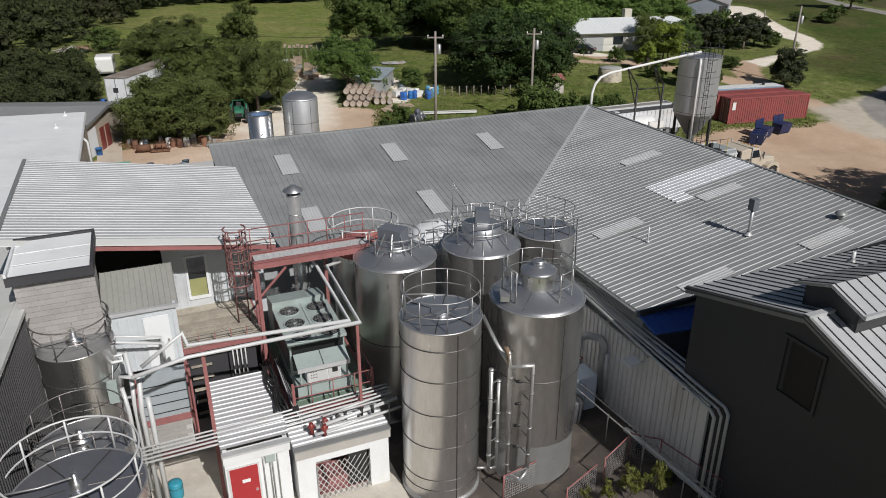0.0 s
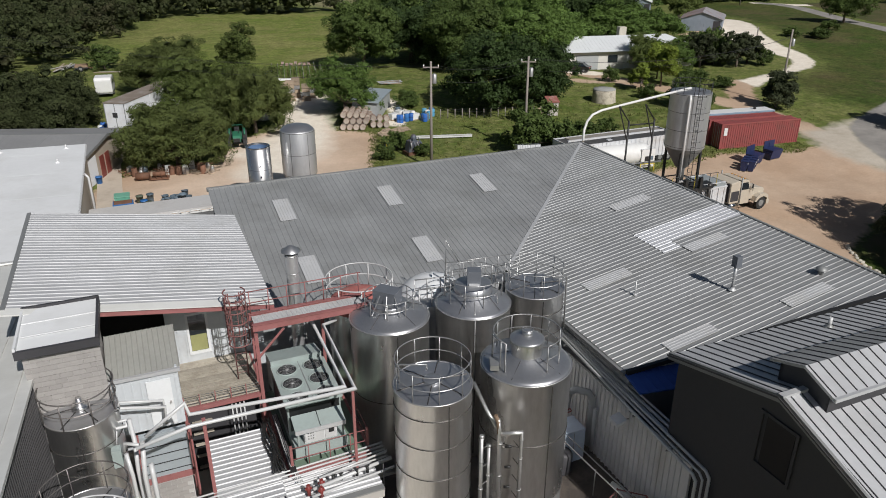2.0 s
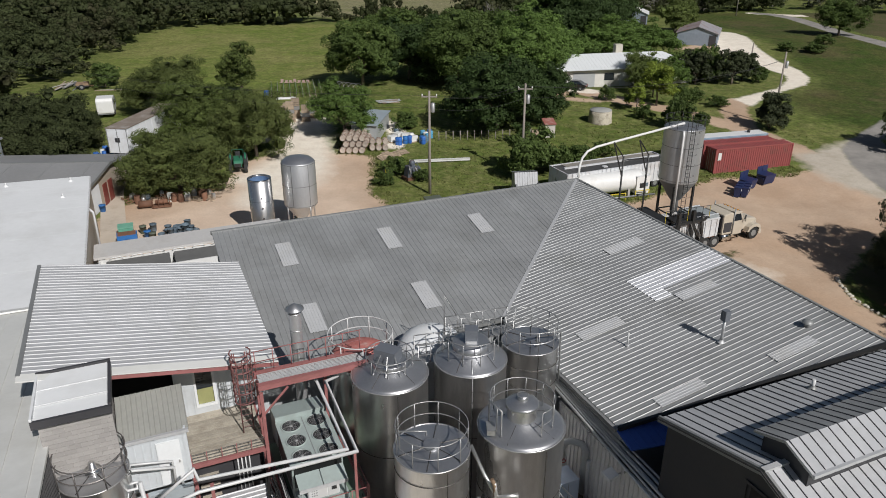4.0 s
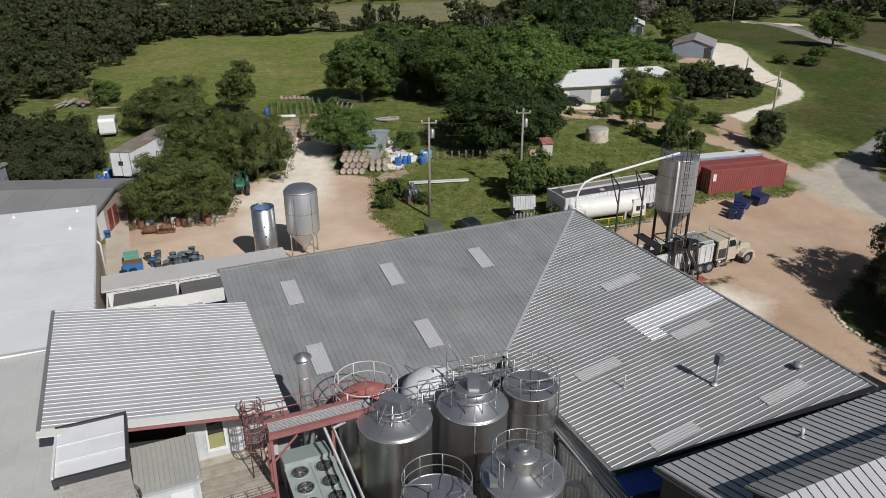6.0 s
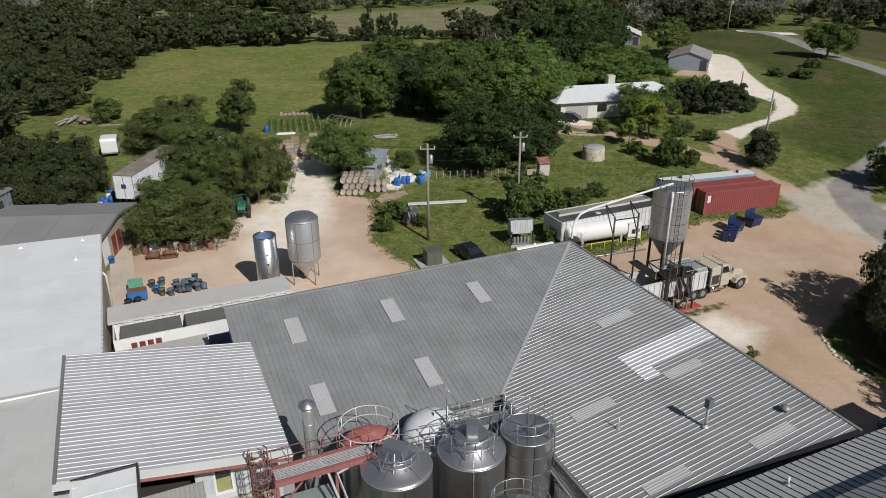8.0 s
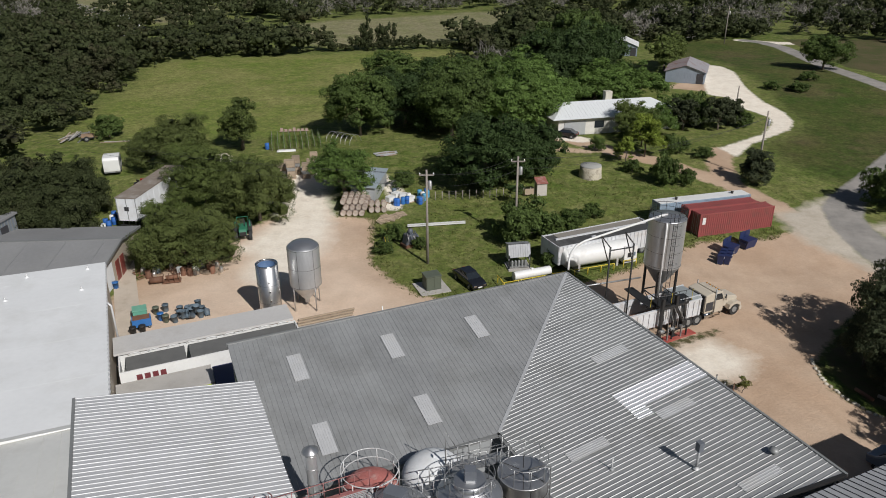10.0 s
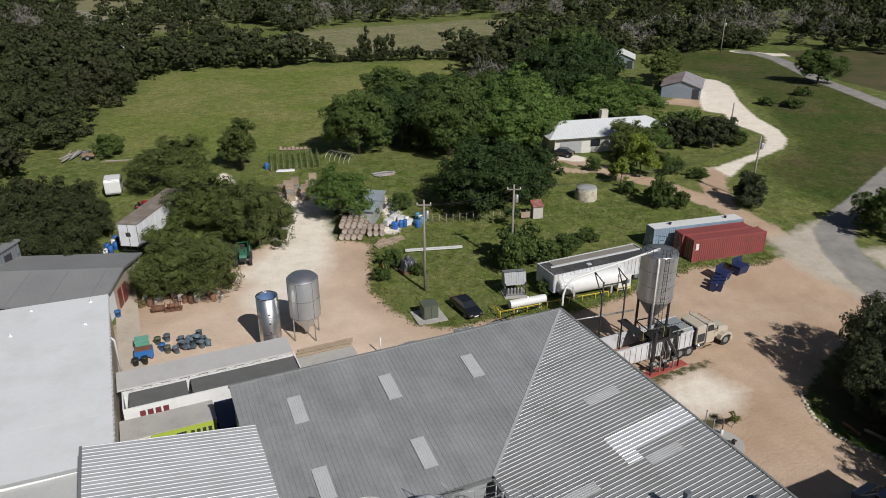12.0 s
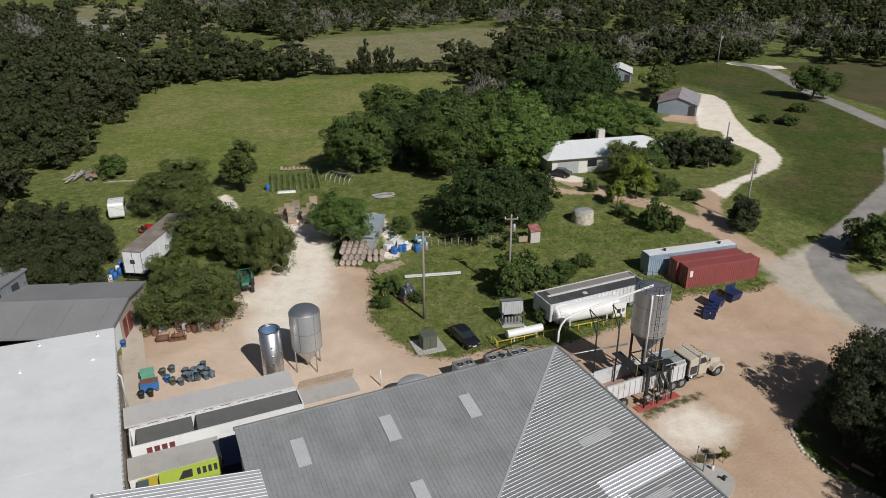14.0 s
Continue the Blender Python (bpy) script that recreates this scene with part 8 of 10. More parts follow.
for i in range(20):
    x, y = -5.6 + clut.uniform(0, 4.8), 83.4 + clut.uniform(0, 3.6)
    if i % 5:
        ob = thing("plastic_drum", "blue plastic drum among the garden clutter", "drum", on_land(x, y, 0, 0), "garden clutter")
        part("body", lathed([(0.28, 0), (0.3, 0.1), (0.3, 0.8), (0.27, 0.88), (0, 0.9)], 16), (blue_plastic, drum_blue, sky_plastic, plain_white, drum_blue, slate_plastic)[i % 6], ob)
        part("band", ringed((0, 0, 0.45), 0.305, 0.015, 16, 4), black_steel, ob)
    else:
        ob = thing("white_tote", "white plastic tote crate among the clutter", "tote", on_land(x, y, 0, clut.uniform(0, 90)), "garden clutter")
        part("tank", boxed(-0.5, 0.5, -0.4, 0.4, 0.12, 0.75), plain_white, ob)
        part("pallet", boxed(-0.55, 0.55, -0.45, 0.45, 0.0, 0.12), pale_wood, ob)
for i in range(9):
    x, y = -6.3 + clut.uniform(0, 2.6), 78.2 + clut.uniform(0, 2.6)
    ob = thing("pallet", "grey timber pallet leaning in the weeds", "pallet", on_land(x, y, 0.05, clut.uniform(0, 90)) @ pose(0, 0, 0, clut.uniform(0, 30)), "loose pallets")
    for q in range(6):
        part("slat", boxed(-0.55, 0.55, -0.5 + q * 0.18, -0.38 + q * 0.18, 0.1, 0.125), pale_wood, ob)
    for q in (-0.5, 0, 0.42):
        part("runner", boxed(q, q + 0.08, -0.5, 0.52, 0, 0.1), pale_wood, ob)
beam = thing("white_beam", "long white beam lying in the grass", "beam", on_land(0.3, 77.3, 0.15, 8))
part("beam", boxed(-3.4, 3.4, -0.12, 0.12, 0, 0.22), plain_white, beam)
part("flange", boxed(-3.4, 3.4, -0.18, 0.18, 0.22, 0.25), plain_white, beam)
eng = thing("old_engine", "greyish old engine block with pipework on the grass", "machine", on_land(-2.6, 72.2, 0, 30))
old_iron = mat("grey_blue_iron", (0.11, 0.125, 0.15), 0.6, 0.4, 0.3, 2, 9, dirt=(0.2, 0.12, 0.08), dirt_amt=0.7, dirt_scale=2)
part("block", profiled([(-0.8, 0.3), (0.7, 0.3), (0.7, 1.2), (0.2, 1.5), (-0.6, 1.4)], -0.5, 0.5, 0.06), old_iron, eng)
part("base", boxed(-1.0, 0.9, -0.6, 0.6, 0, 0.3), rust, eng)
for i in range(4):
    part("pipe", piped([(-0.6 + i * 0.4, -0.5, 0.7), (-0.6 + i * 0.4, -0.72, 1.0), (-0.5 + i * 0.3, -0.2, 1.6 + 0.15 * (i % 2))], 0.055, 8), old_iron if i % 2 else galv_rail, eng)
part("flywheel", ringed((0, 0, 0), 0.42, 0.06, 20, 6), old_iron, eng, m=pose(0.78, 0, 0.8, 0, 90, 0))
part("housing", lathed([(0.3, 1.4), (0.34, 1.7), (0.2, 2.0), (0, 2.02)], 16), old_iron, eng)
rodr = thing("yellow_rod_rack", "yellow and black steel rods leaning in the weeds", "rack", on_land(-5.2, 71.3, 0, 10))
for i in range(5):
    part("rod", piped([(i * 0.14, -1.2, 0.1), (i * 0.14 - 0.2, 1.2, 0.9)], 0.06, 6), yellow_paint if i % 2 else black_steel, rodr)

# dumpsters
def dumpster(x, y, rz, lid):
    ob = thing("dumpster", "navy blue steel dumpster with plastic lids", "dumpster", on_land(x, y, 0, rz) @ Matrix.Diagonal((0.85, 0.85, 0.85, 1)), "blue dumpsters")
    bm = B()
    lo, hi = [(-0.9, -0.55), (0.9, -0.55), (0.9, 0.5), (-0.9, 0.5)], [(-0.95, -0.8), (0.95, -0.8), (0.95, 0.6), (-0.95, 0.6)]
    a, b = [bm.verts.new((*p, 0.12)) for p in lo], [bm.verts.new((*p, 1.25)) for p in hi]
    bm.faces.new(a[::-1])
    bm.faces.new(b)
    for i in range(4):
        bm.faces.new((a[i], a[(i + 1) % 4], b[(i + 1) % 4], b[i]))
    part("body", bm, navy, ob)
    for x0 in (-0.95, 0.02):
        if lid:
            part("lid", boxed(x0, x0 + 0.93, 0.55, 0.62, 1.25, 2.1), navy, ob)
        else:
            part("lid", boxed(x0, x0 + 0.93, -0.85, 0.62, 1.26, 1.32), navy, ob)
    for x0 in (-1.05, 0.95):
        part("fork_pocket", boxed(x0, x0 + 0.1, -0.5, 0.4, 0.7, 0.9), navy, ob)
    for x0 in (-0.8, 0.7):
        part("skid", boxed(x0, x0 + 0.1, -0.5, 0.45, 0, 0.12), navy, ob)


for i in range(6):
    ob = thing("wheelie_bin", "navy blue wheeled bin standing in a row", "bin", on_land(29.9 + 0.45 * (i // 2) + 0.75 * (i % 2), 67.4 + 0.75 * (i // 2) + 0.1 * (i % 2), 0, 60), "blue wheeled bins")
    bm = B()
    lo, hi = [bm.verts.new(q) for q in ((-0.22, -0.24, 0.08), (0.22, -0.24, 0.08), (0.22, 0.24, 0.08), (-0.22, 0.24, 0.08))], [bm.verts.new(q) for q in ((-0.29, -0.34, 1.0), (0.29, -0.34, 1.0), (0.29, 0.32, 1.0), (-0.29, 0.32, 1.0))]
    bm.faces.new(lo[::-1])
    bm.faces.new(hi)
    for k in range(4):
        bm.faces.new((lo[k], lo[(k + 1) % 4], hi[(k + 1) % 4], hi[k]))
    part("body", bm, navy, ob)
    part("lid", profiled([(-0.31, 1.0), (0.31, 1.0), (0.28, 1.08), (-0.31, 1.1)], -0.36, 0.34, 0.02), navy, ob)
    part("label", boxed(-0.12, 0.12, -0.352, -0.34, 0.7, 0.85), plain_white, ob)
    for x in (-0.22, 0.22):
        wheel(ob, x, 0.26, 0.1, 0.06)
dumpster(31.9, 70.0, 40, True)
dumpster(34.4, 71.6, 30, True)

# cistern, hut, fence, house, sheds
cs = thing("stone_cistern", "round weathered stone cistern in the meadow", "cistern", on_land(21.3, 92.6))
cistern_bm = lathed([(1.52, -0.2), (1.5, 0.3), (1.45, 0.9), (1.42, 1.5), (1.3, 1.6), (1.25, 1.4), (0, 1.4)], 32)
for q in cistern_bm.verts:
    k = 1 + 0.07 * noise.noise(q.co * 1.7)
    q.co = Vector((q.co.x * k, q.co.y * k, q.co.z * (1 + 0.05 * noise.noise(q.co * 0.9))))
part("wall", cistern_bm, mat("stained_rubble_stone", (0.50, 0.45, 0.36), 0.9, 0, 0.3, 1.2, 5, bump=0.9, bscale=4, dirt=(0.14, 0.11, 0.08), dirt_amt=0.85, dirt_scale=1.4), cs)
part("cover", lathed([(1.44, 1.58), (1.4, 1.66), (0.5, 1.74), (0, 1.75)], 28), mat("grey_cover", (0.33, 0.33, 0.31), 0.8), cs)
ht_ = thing("red_roofed_hut", "tiny pale hut with a rusty red roof", "hut", on_land(13.7, 86.6, 0, 10))
part("body", boxed(-0.65, 0.65, -0.6, 0.6, 0, 1.7), mat("pale_board", (0.5, 0.46, 0.42), 0.8), ht_)
part("roof", (lambda q: (slab(q, (-0.75, -0.75, 1.7), (0.75, -0.75, 1.7), (0.75, 0.75, 2.15), (-0.75, 0.75, 2.15), 0.06), q)[1])(B()), mat("rust_red_sheet", (0.27, 0.10, 0.08), 0.7, 0, 0.2, 1.5, 8, dirt=(0.4, 0.33, 0.3), dirt_amt=0.7, dirt_scale=1.5), ht_)
part("hurdle", boxed(-2.2, -1.0, -0.4, -0.34, 0.2, 1.0), pale_wood, ht_)
fn = thing("meadow_fence", "timber post fence with wire along the garden", "fence", Matrix())
for i in range(16):
    s = i / 15
    x, y = 0.2 + 13.0 * s, 85.0 + 1.3 * s
    part("post", piped([(x, y, float(land(x, y)) - 0.2), (x, y, float(land(x, y)) + 1.15)], 0.06, 6), pole_wood, fn)
for z in (0.4, 0.75, 1.05):
    part("wire", piped([(0.2, 85.0, float(land(0.2, 85)) + z), (13.2, 86.3, float(land(13.2, 86.3)) + z)], 0.012, 4), black_steel, fn)

hs = thing("white_roofed_house", "low house with a white metal hip roof and pale walls", "house", on_land(28.6, 115.6, 0, 13))
part("wall", boxed(-9.6, 11.4, -2.6, 5.0, 0, 2.8), mat("pale_house_wall", (0.62, 0.60, 0.55), 0.8), hs)
bm = B()
e = [bm.verts.new(q) for q in ((-10.8, -3.4, 2.75), (12.2, -3.4, 2.75), (12.2, 6.0, 2.75), (-10.6, 6.0, 2.75))]
r_ = [bm.verts.new(q) for q in ((-7.2, 1.3, 4.5), (8.2, 1.3, 4.5))]
for f in ((e[0], e[1], r_[1], r_[0]), (e[1], e[2], r_[1]), (e[2], e[3], r_[0], r_[1]), (e[3], e[0], r_[0]), (e[3], e[2], e[1], e[0])):
    bm.faces.new(f)
part("roof", bm, mat("white_house_roof", (0.70, 0.72, 0.72), 0.45, 0.1, 0.05), hs)
bm = B()
for i in range(34):
    x0 = -9.6 + i * 0.6
    t0 = 0.0
    zt = 4.5 if -7.2 <= x0 <= 7.2 else 2.75 + 1.75 * (1 - (abs(x0) - 7.2) / 3.6)
    yt = -3.4 + 4.7 * (zt - 2.75) / 1.75
    tube(bm, [(x0, -3.4, 2.76), (x0, yt, zt + 0.005)], 0.015, 4)
part("roof_seams", bm, bpy.data.materials["white_house_roof"], hs)
part("chimney", boxed(0.5, 1.7, 2.2, 3.2, 2.8, 5.6), stone_mat, hs)
part("garage_door", boxed(-8.6, -5.0, -2.68, -2.6, 0.05, 2.2), grey_wall, hs)
part("window", boxed(-3.4, -1.8, -2.66, -2.6, 1.0, 2.1), glass_dark, hs)
part("door", boxed(-0.8, 0.2, -2.66, -2.6, 0.05, 2.1), white_paint, hs)
part("window", boxed(4.0, 6.0, -2.66, -2.6, 1.0, 2.1), glass_dark, hs)
part("window", boxed(8.0, 9.2, -2.66, -2.6, 1.0, 2.1), glass_dark, hs)


def barn(x, y, rz, w, l, h, rise, wall_m, roofs, label):
    ob = thing("far_shed", label, "shed", on_land(x, y, 0, rz), "far sheds")
    bm = B()
    pts = [(-w / 2, 0), (w / 2, 0), (w / 2, h), (0, h + rise), (-w / 2, h)]
    a, b = [bm.verts.new((px, 0, pz)) for px, pz in pts], [bm.verts.new((px, l, pz)) for px, pz in pts]
    bm.faces.new(a)
    bm.faces.new(b[::-1])
    for i in range(5):
        bm.faces.new((a[(i + 1) % 5], a[i], b[i], b[(i + 1) % 5]))
    part("wall", bm, wall_m, ob)
    for s, mt in zip((-1, 1), roofs):
        bm = B()
        slab(bm, (s * (w / 2 + 0.3), -0.3, h - rise * 0.6 / w + 0.04), (s * (w / 2 + 0.3), l + 0.3, h - rise * 0.6 / w + 0.04), (0, l + 0.3, h + rise + 0.04), (0, -0.3, h + rise + 0.04), 0.06)
        part("roof", bm, mt, ob)
    for i in range(int(w / 0.6)):
        part("board", boxed(-w / 2 + 0.1 + i * 0.6, -w / 2 + 0.14 + i * 0.6, -0.03, 0.0, 0.1, h - 0.05), wall_m, ob)
    part("door", boxed(w / 2 - 1.6, w / 2 - 0.3, -0.05, 0.0, 0.05, 2.0), charcoal, ob)
    return ob


shed_wall = mat("blue_grey_boards", (0.24, 0.28, 0.33), 0.7, 0, 0.12)
barn(50.6, 144.2, -22, 7.6, 11.0, 2.3, 1.25, shed_wall, (mat("rust_streaked_roof", (0.36, 0.30, 0.30), 0.6, 0.2, 0.15, 0.6, 5, dirt=(0.24, 0.09, 0.06), dirt_amt=0.9, dirt_scale=0.5), mat("pinkish_tin_roof", (0.42, 0.40, 0.41), 0.5, 0.3, 0.12, 0.6, 5, stretch=(2, 0.4, 1), dirt=(0.30, 0.16, 0.12), dirt_amt=0.7, dirt_scale=0.6)), "blue-grey shed with rust-streaked tin roof")
barn(46.7, 177.5, -15, 6.0, 8.0, 2.4, 1.2, shed_wall, (plain_white, plain_white), "small shed with a white roof")
barn(-86.0, 208.4, 60, 6, 9, 2.4, 1.2, plain_white, (galv_bright, galv_bright), "distant pale house among trees")
barn(-103.1, 258.7, 50, 5, 7, 2.4, 1.2, plain_white, (plain_white, galv_bright), "distant pale house among trees")

bark = mat("bark", (0.12, 0.095, 0.075), 0.9, 0, 0.25, 2, 16, bump=0.6, bscale=10)
leaf_oak = mat("live_oak_leaves", (0.098, 0.121, 0.036), 0.6, 0, 0.28, 0.25, 2.0, island=0.2, rand=0.12, spec=0.2, translucent=0.22, bump=0.8, bscale=3.2, bdist=0.25)
leaf_grove = mat("grove_oak_leaves", (0.090, 0.132, 0.035), 0.6, 0, 0.28, 0.25, 2.0, island=0.2, rand=0.12, spec=0.2, translucent=0.22, bump=0.8, bscale=3.2, bdist=0.25)
leaf_dark = mat("dark_oak_leaves", (0.045, 0.075, 0.022), 0.6, 0, 0.28, 0.25, 2.0, island=0.2, rand=0.12, spec=0.2, translucent=0.18, bump=0.8, bscale=3.2, bdist=0.25)
leaf_bright = mat("fresh_green_leaves", (0.122, 0.192, 0.046), 0.55, 0, 0.22, 0.3, 2.5, island=0.22, rand=0.1, spec=0.2, translucent=0.24, bump=0.8, bscale=3.2, bdist=0.25)
leaf_olive = mat("olive_leaves", (0.112, 0.146, 0.040), 0.6, 0, 0.25, 0.3, 2.5, island=0.27, rand=0.1, spec=0.2, translucent=0.22, bump=0.8, bscale=3.2, bdist=0.25)
leaf_lime = mat("yellow_green_leaves", (0.21, 0.27, 0.045), 0.55, 0, 0.2, 0.4, 2.5, island=0.45, spec=0.2, translucent=0.25, bump=0.8, bscale=3.2, bdist=0.25)
leaf_cedar = mat("cedar_foliage", (0.054, 0.066, 0.032), 0.7, 0, 0.25, 0.3, 2.5, island=0.33, rand=0.1, spec=0.2, translucent=0.12, bump=0.8, bscale=3.2, bdist=0.25)
leaf_wood = mat("woodland_leaves", (0.058, 0.072, 0.028), 0.7, 0, 0.5, 0.07, 1.2, island=0.24, dirt=(0.095, 0.080, 0.048), dirt_amt=0.65, dirt_scale=0.09, spec=0.2, translucent=0.28, bump=0.8, bscale=3.2, bdist=0.25)
twig_grey = mat("bare_grey_twigs", (0.20, 0.187, 0.165), 0.9, 0, 0.3, 0.1, 1.0, island=0.35, spec=0.2)



def unit(v):
    return v / (np.linalg.norm(v, axis=-1, keepdims=True) + 1e-9)


def leaf_blades(rs, p, n, size, flat=0.5):
    """Pointed leaf sprigs, turned about their outward direction with much jitter."""
    k = len(p)
    n = unit(n + rs.normal(size=(k, 3)) * flat)
    a = unit(np.cross(n, rs.normal(size=(k, 3))))
    b = np.cross(n, a)
    s = 0.78 * size * rs.uniform(0.6, 1.4, k)[:, None]
    w = s * rs.uniform(0.45, 0.8, k)[:, None]
    co = np.stack([p - a * s - b * w, p - a * s * 0.6 + b * w, p + a * s + n * s * rs.uniform(-0.3, 0.3, k)[:, None]], 1).reshape(-1, 3)
    return co, np.arange(3 * k).reshape(-1, 3)


# garden with bean rows, boxes and sign letters as plain bars
gd = thing("bean_rows", "rows of wire trellis in the vegetable garden", "trellis", on_land(-21.3, 108.6, 0, 12))
for i in range(9):
    for j in range(6):
        part("stake", piped([(-3.6 + i * 0.9, -4 + j * 1.5, 0), (-3.6 + i * 0.9, -4 + j * 1.5, 1.1)], 0.03, 5), pole_wood, gd)
    part("wire", piped([(-3.6 + i * 0.9, -4, 1.05), (-3.6 + i * 0.9, 3.5, 1.05)], 0.015, 4), galv_rail, gd)
rb = np.random.default_rng(64)
q = np.concatenate([rb.uniform(0, 1, (260, 3)) * np.array([0.42, 7.6, 0.95]) + np.array([-3.81 + i * 0.9, -4.05, 0.05]) for i in range(9)])
co, fa = leaf_blades(rb, q, unit(rb.normal(size=(len(q), 3)) + np.array([0, 0, 0.6])), 0.13)
row_mesh = bpy.data.meshes.new("bean_plants")
fill_mesh(row_mesh, co, fa)
row_mesh.materials.append(leaf_bright)
tagged(part("bean_plants", row_mesh, None, gd), "green bean plants on the trellis rows", kind="stuff")
sg = thing("garden_sign", "pale red letter-shaped bars standing by the garden", "sign", on_land(-22.6, 114.8, 0, 6))
for i in range(7):
    part("bar", boxed(-2.2 + i * 0.66, -1.75 + i * 0.66, -0.05, 0.05, 0.15, 0.55 if i not in (0, 3) else 0.75), mat("faded_sign_red", (0.40, 0.28, 0.25), 0.8) if i == 0 else bpy.data.materials["faded_sign_red"], sg)
part("rail", boxed(-2.4, 2.4, -0.04, 0.04, 0.15, 0.25), pale_wood, sg)
for i, (dx, dy) in enumerate(((0, 0), (1.3, 0.1), (2.7, 0.3), (0.2, 1.5), (1.6, 1.7), (3.0, 1.8), (0.6, 3.0), (3.2, 3.1))):
    bx_ = thing("bee_box", "stacked weathered timber boxes on a pallet", "box stack", on_land(-21.0 + dx * 1.4, 92.8 + dy, 0, 8), "stacked timber boxes")
    part("pallet", boxed(-0.6, 0.6, -0.5, 0.5, 0, 0.12), pale_wood, bx_)
    for q in range(3 + (i * 2) % 3):
        part("box", boxed(-0.52, 0.52, -0.42, 0.42, 0.12 + q * 0.5, 0.58 + q * 0.5), pale_wood if (i + q) % 3 else galv_rail, bx_)
hoopf = thing("hoop_frame", "bare greenhouse hoop frame on the grass", "frame", on_land(-15.9, 110.2, 0, -30))
for i in range(6):
    part("hoop", (lambda q: (tube(q, [(i * 0.9, 1.5 * math.cos(a), 1.3 * math.sin(a)) for a in [math.pi * k / 10 for k in range(11)]], 0.03, 5), q)[1])(B()), galv_rail, hoopf)
part("ridge", piped([(0, 0, 1.3), (4.5, 0, 1.3)], 0.03, 5), galv_rail, hoopf)
scr = thing("scrap_sheets", "pile of pale corrugated scrap sheets", "scrap", on_land(-7.0, 102.5, 0, 25))
for i in range(8):
    bm = B()
    box(bm, -1.3, 1.3, -0.32, 0.32, 0.0, 0.04, m=pose(0.5 * math.sin(i * 2.1), -0.9 + 0.28 * i, 0.06 + 0.07 * i - 0.012 * i * i, 4 * math.sin(i * 1.7), 3 * math.cos(i), 20 * math.sin(i * 1.3)))
    part("sheet", bm, galv_bright if i % 3 else pale_wood, scr)
tp = thing("timber_pile", "heap of grey weathered boards at the field edge", "timber pile", on_land(-56.8, 112.0, 0, 25))
rt = random.Random(77)
for i in range(16):
    m = pose(rt.uniform(-1.6, 1.6), -1.3 + i * 0.17, 0.08 + 0.32 * math.sin(i * math.pi / 15) + 0.05 * (i % 3), rt.uniform(-8, 8), rt.uniform(-7, 7), 62 + rt.uniform(-12, 12))
    part("board", boxed(-1.9, 1.9, -0.11, 0.11, 0, 0.06, m=m), galv_rail if i % 4 == 0 else (pale_wood if i % 3 == 0 else concrete), tp)
old_ob = thing("old_trailer", "dark derelict two-wheeled trailer beside a board heap", "trailer", on_land(-54.2, 110.6, 0, 20))
part("bed", boxed(-0.9, 0.9, -0.6, 0.6, 0.45, 0.6), charcoal, old_ob)
part("side_board", boxed(-0.9, 0.9, 0.54, 0.6, 0.6, 1.0), old_wood, old_ob)
part("side_board", boxed(-0.9, 0.9, -0.6, -0.54, 0.6, 0.95), old_wood, old_ob)
part("draw_bar", piped([(0.9, 0, 0.5), (2.3, 0.1, 0.3)], 0.05, 6), rust, old_ob)
for q in (-0.72, 0.72):
    wheel(old_ob, -0.1, q, 0.4, 0.22)
lb = thing("long_boards", "two long grey boards lying in the grass", "boards", on_land(-49.6, 109.4, 0.02, 8))
part("board", boxed(-2.2, 2.2, -0.14, 0.14, 0, 0.07), pale_wood, lb)
part("board", boxed(-1.6, 2.4, 0.25, 0.5, 0, 0.07), concrete, lb)
ob = thing("plastic_drum", "blue plastic drum standing by the vegetable garden", "drum", on_land(-25.0, 105.2))
part("body", lathed([(0.28, 0), (0.33, 0.1), (0.33, 0.85), (0.28, 0.95), (0, 0.96)], 16), drum_blue, ob)
part("band", ringed((0, 0, 0.45), 0.335, 0.015, 16, 4), black_steel, ob)
bm = B()
grid = [[bm.verts.new((i * 0.28 - 1.4, j * 0.2 - 0.5, 0.06 + 0.1 * abs(noise.noise(Vector((i * 0.7, j * 0.9, 3.1)))) + (0.1 if 0 < i < 10 and 0 < j < 5 else 0))) for j in range(6)] for i in range(11)]
for i in range(10):
    for j in range(5):
        bm.faces.new((grid[i][j], grid[i + 1][j], grid[i + 1][j + 1], grid[i][j + 1])).smooth = True
rim = [e for e in bm.edges if len(e.link_faces) == 1]
for q in [g["geom"] for g in (bmesh.ops.extrude_edge_only(bm, edges=rim),)][0]:
    if isinstance(q, bmesh.types.BMVert):
        q.co.z = 0.0
tarp = tagged(new("white_tarp", data("white_tarp", bm, plain_white)), "crumpled white tarpaulin lying on the grass", "tarpaulin")
tarp.matrix_basis = on_land(-22.0, 104.3, 0.0, 10)

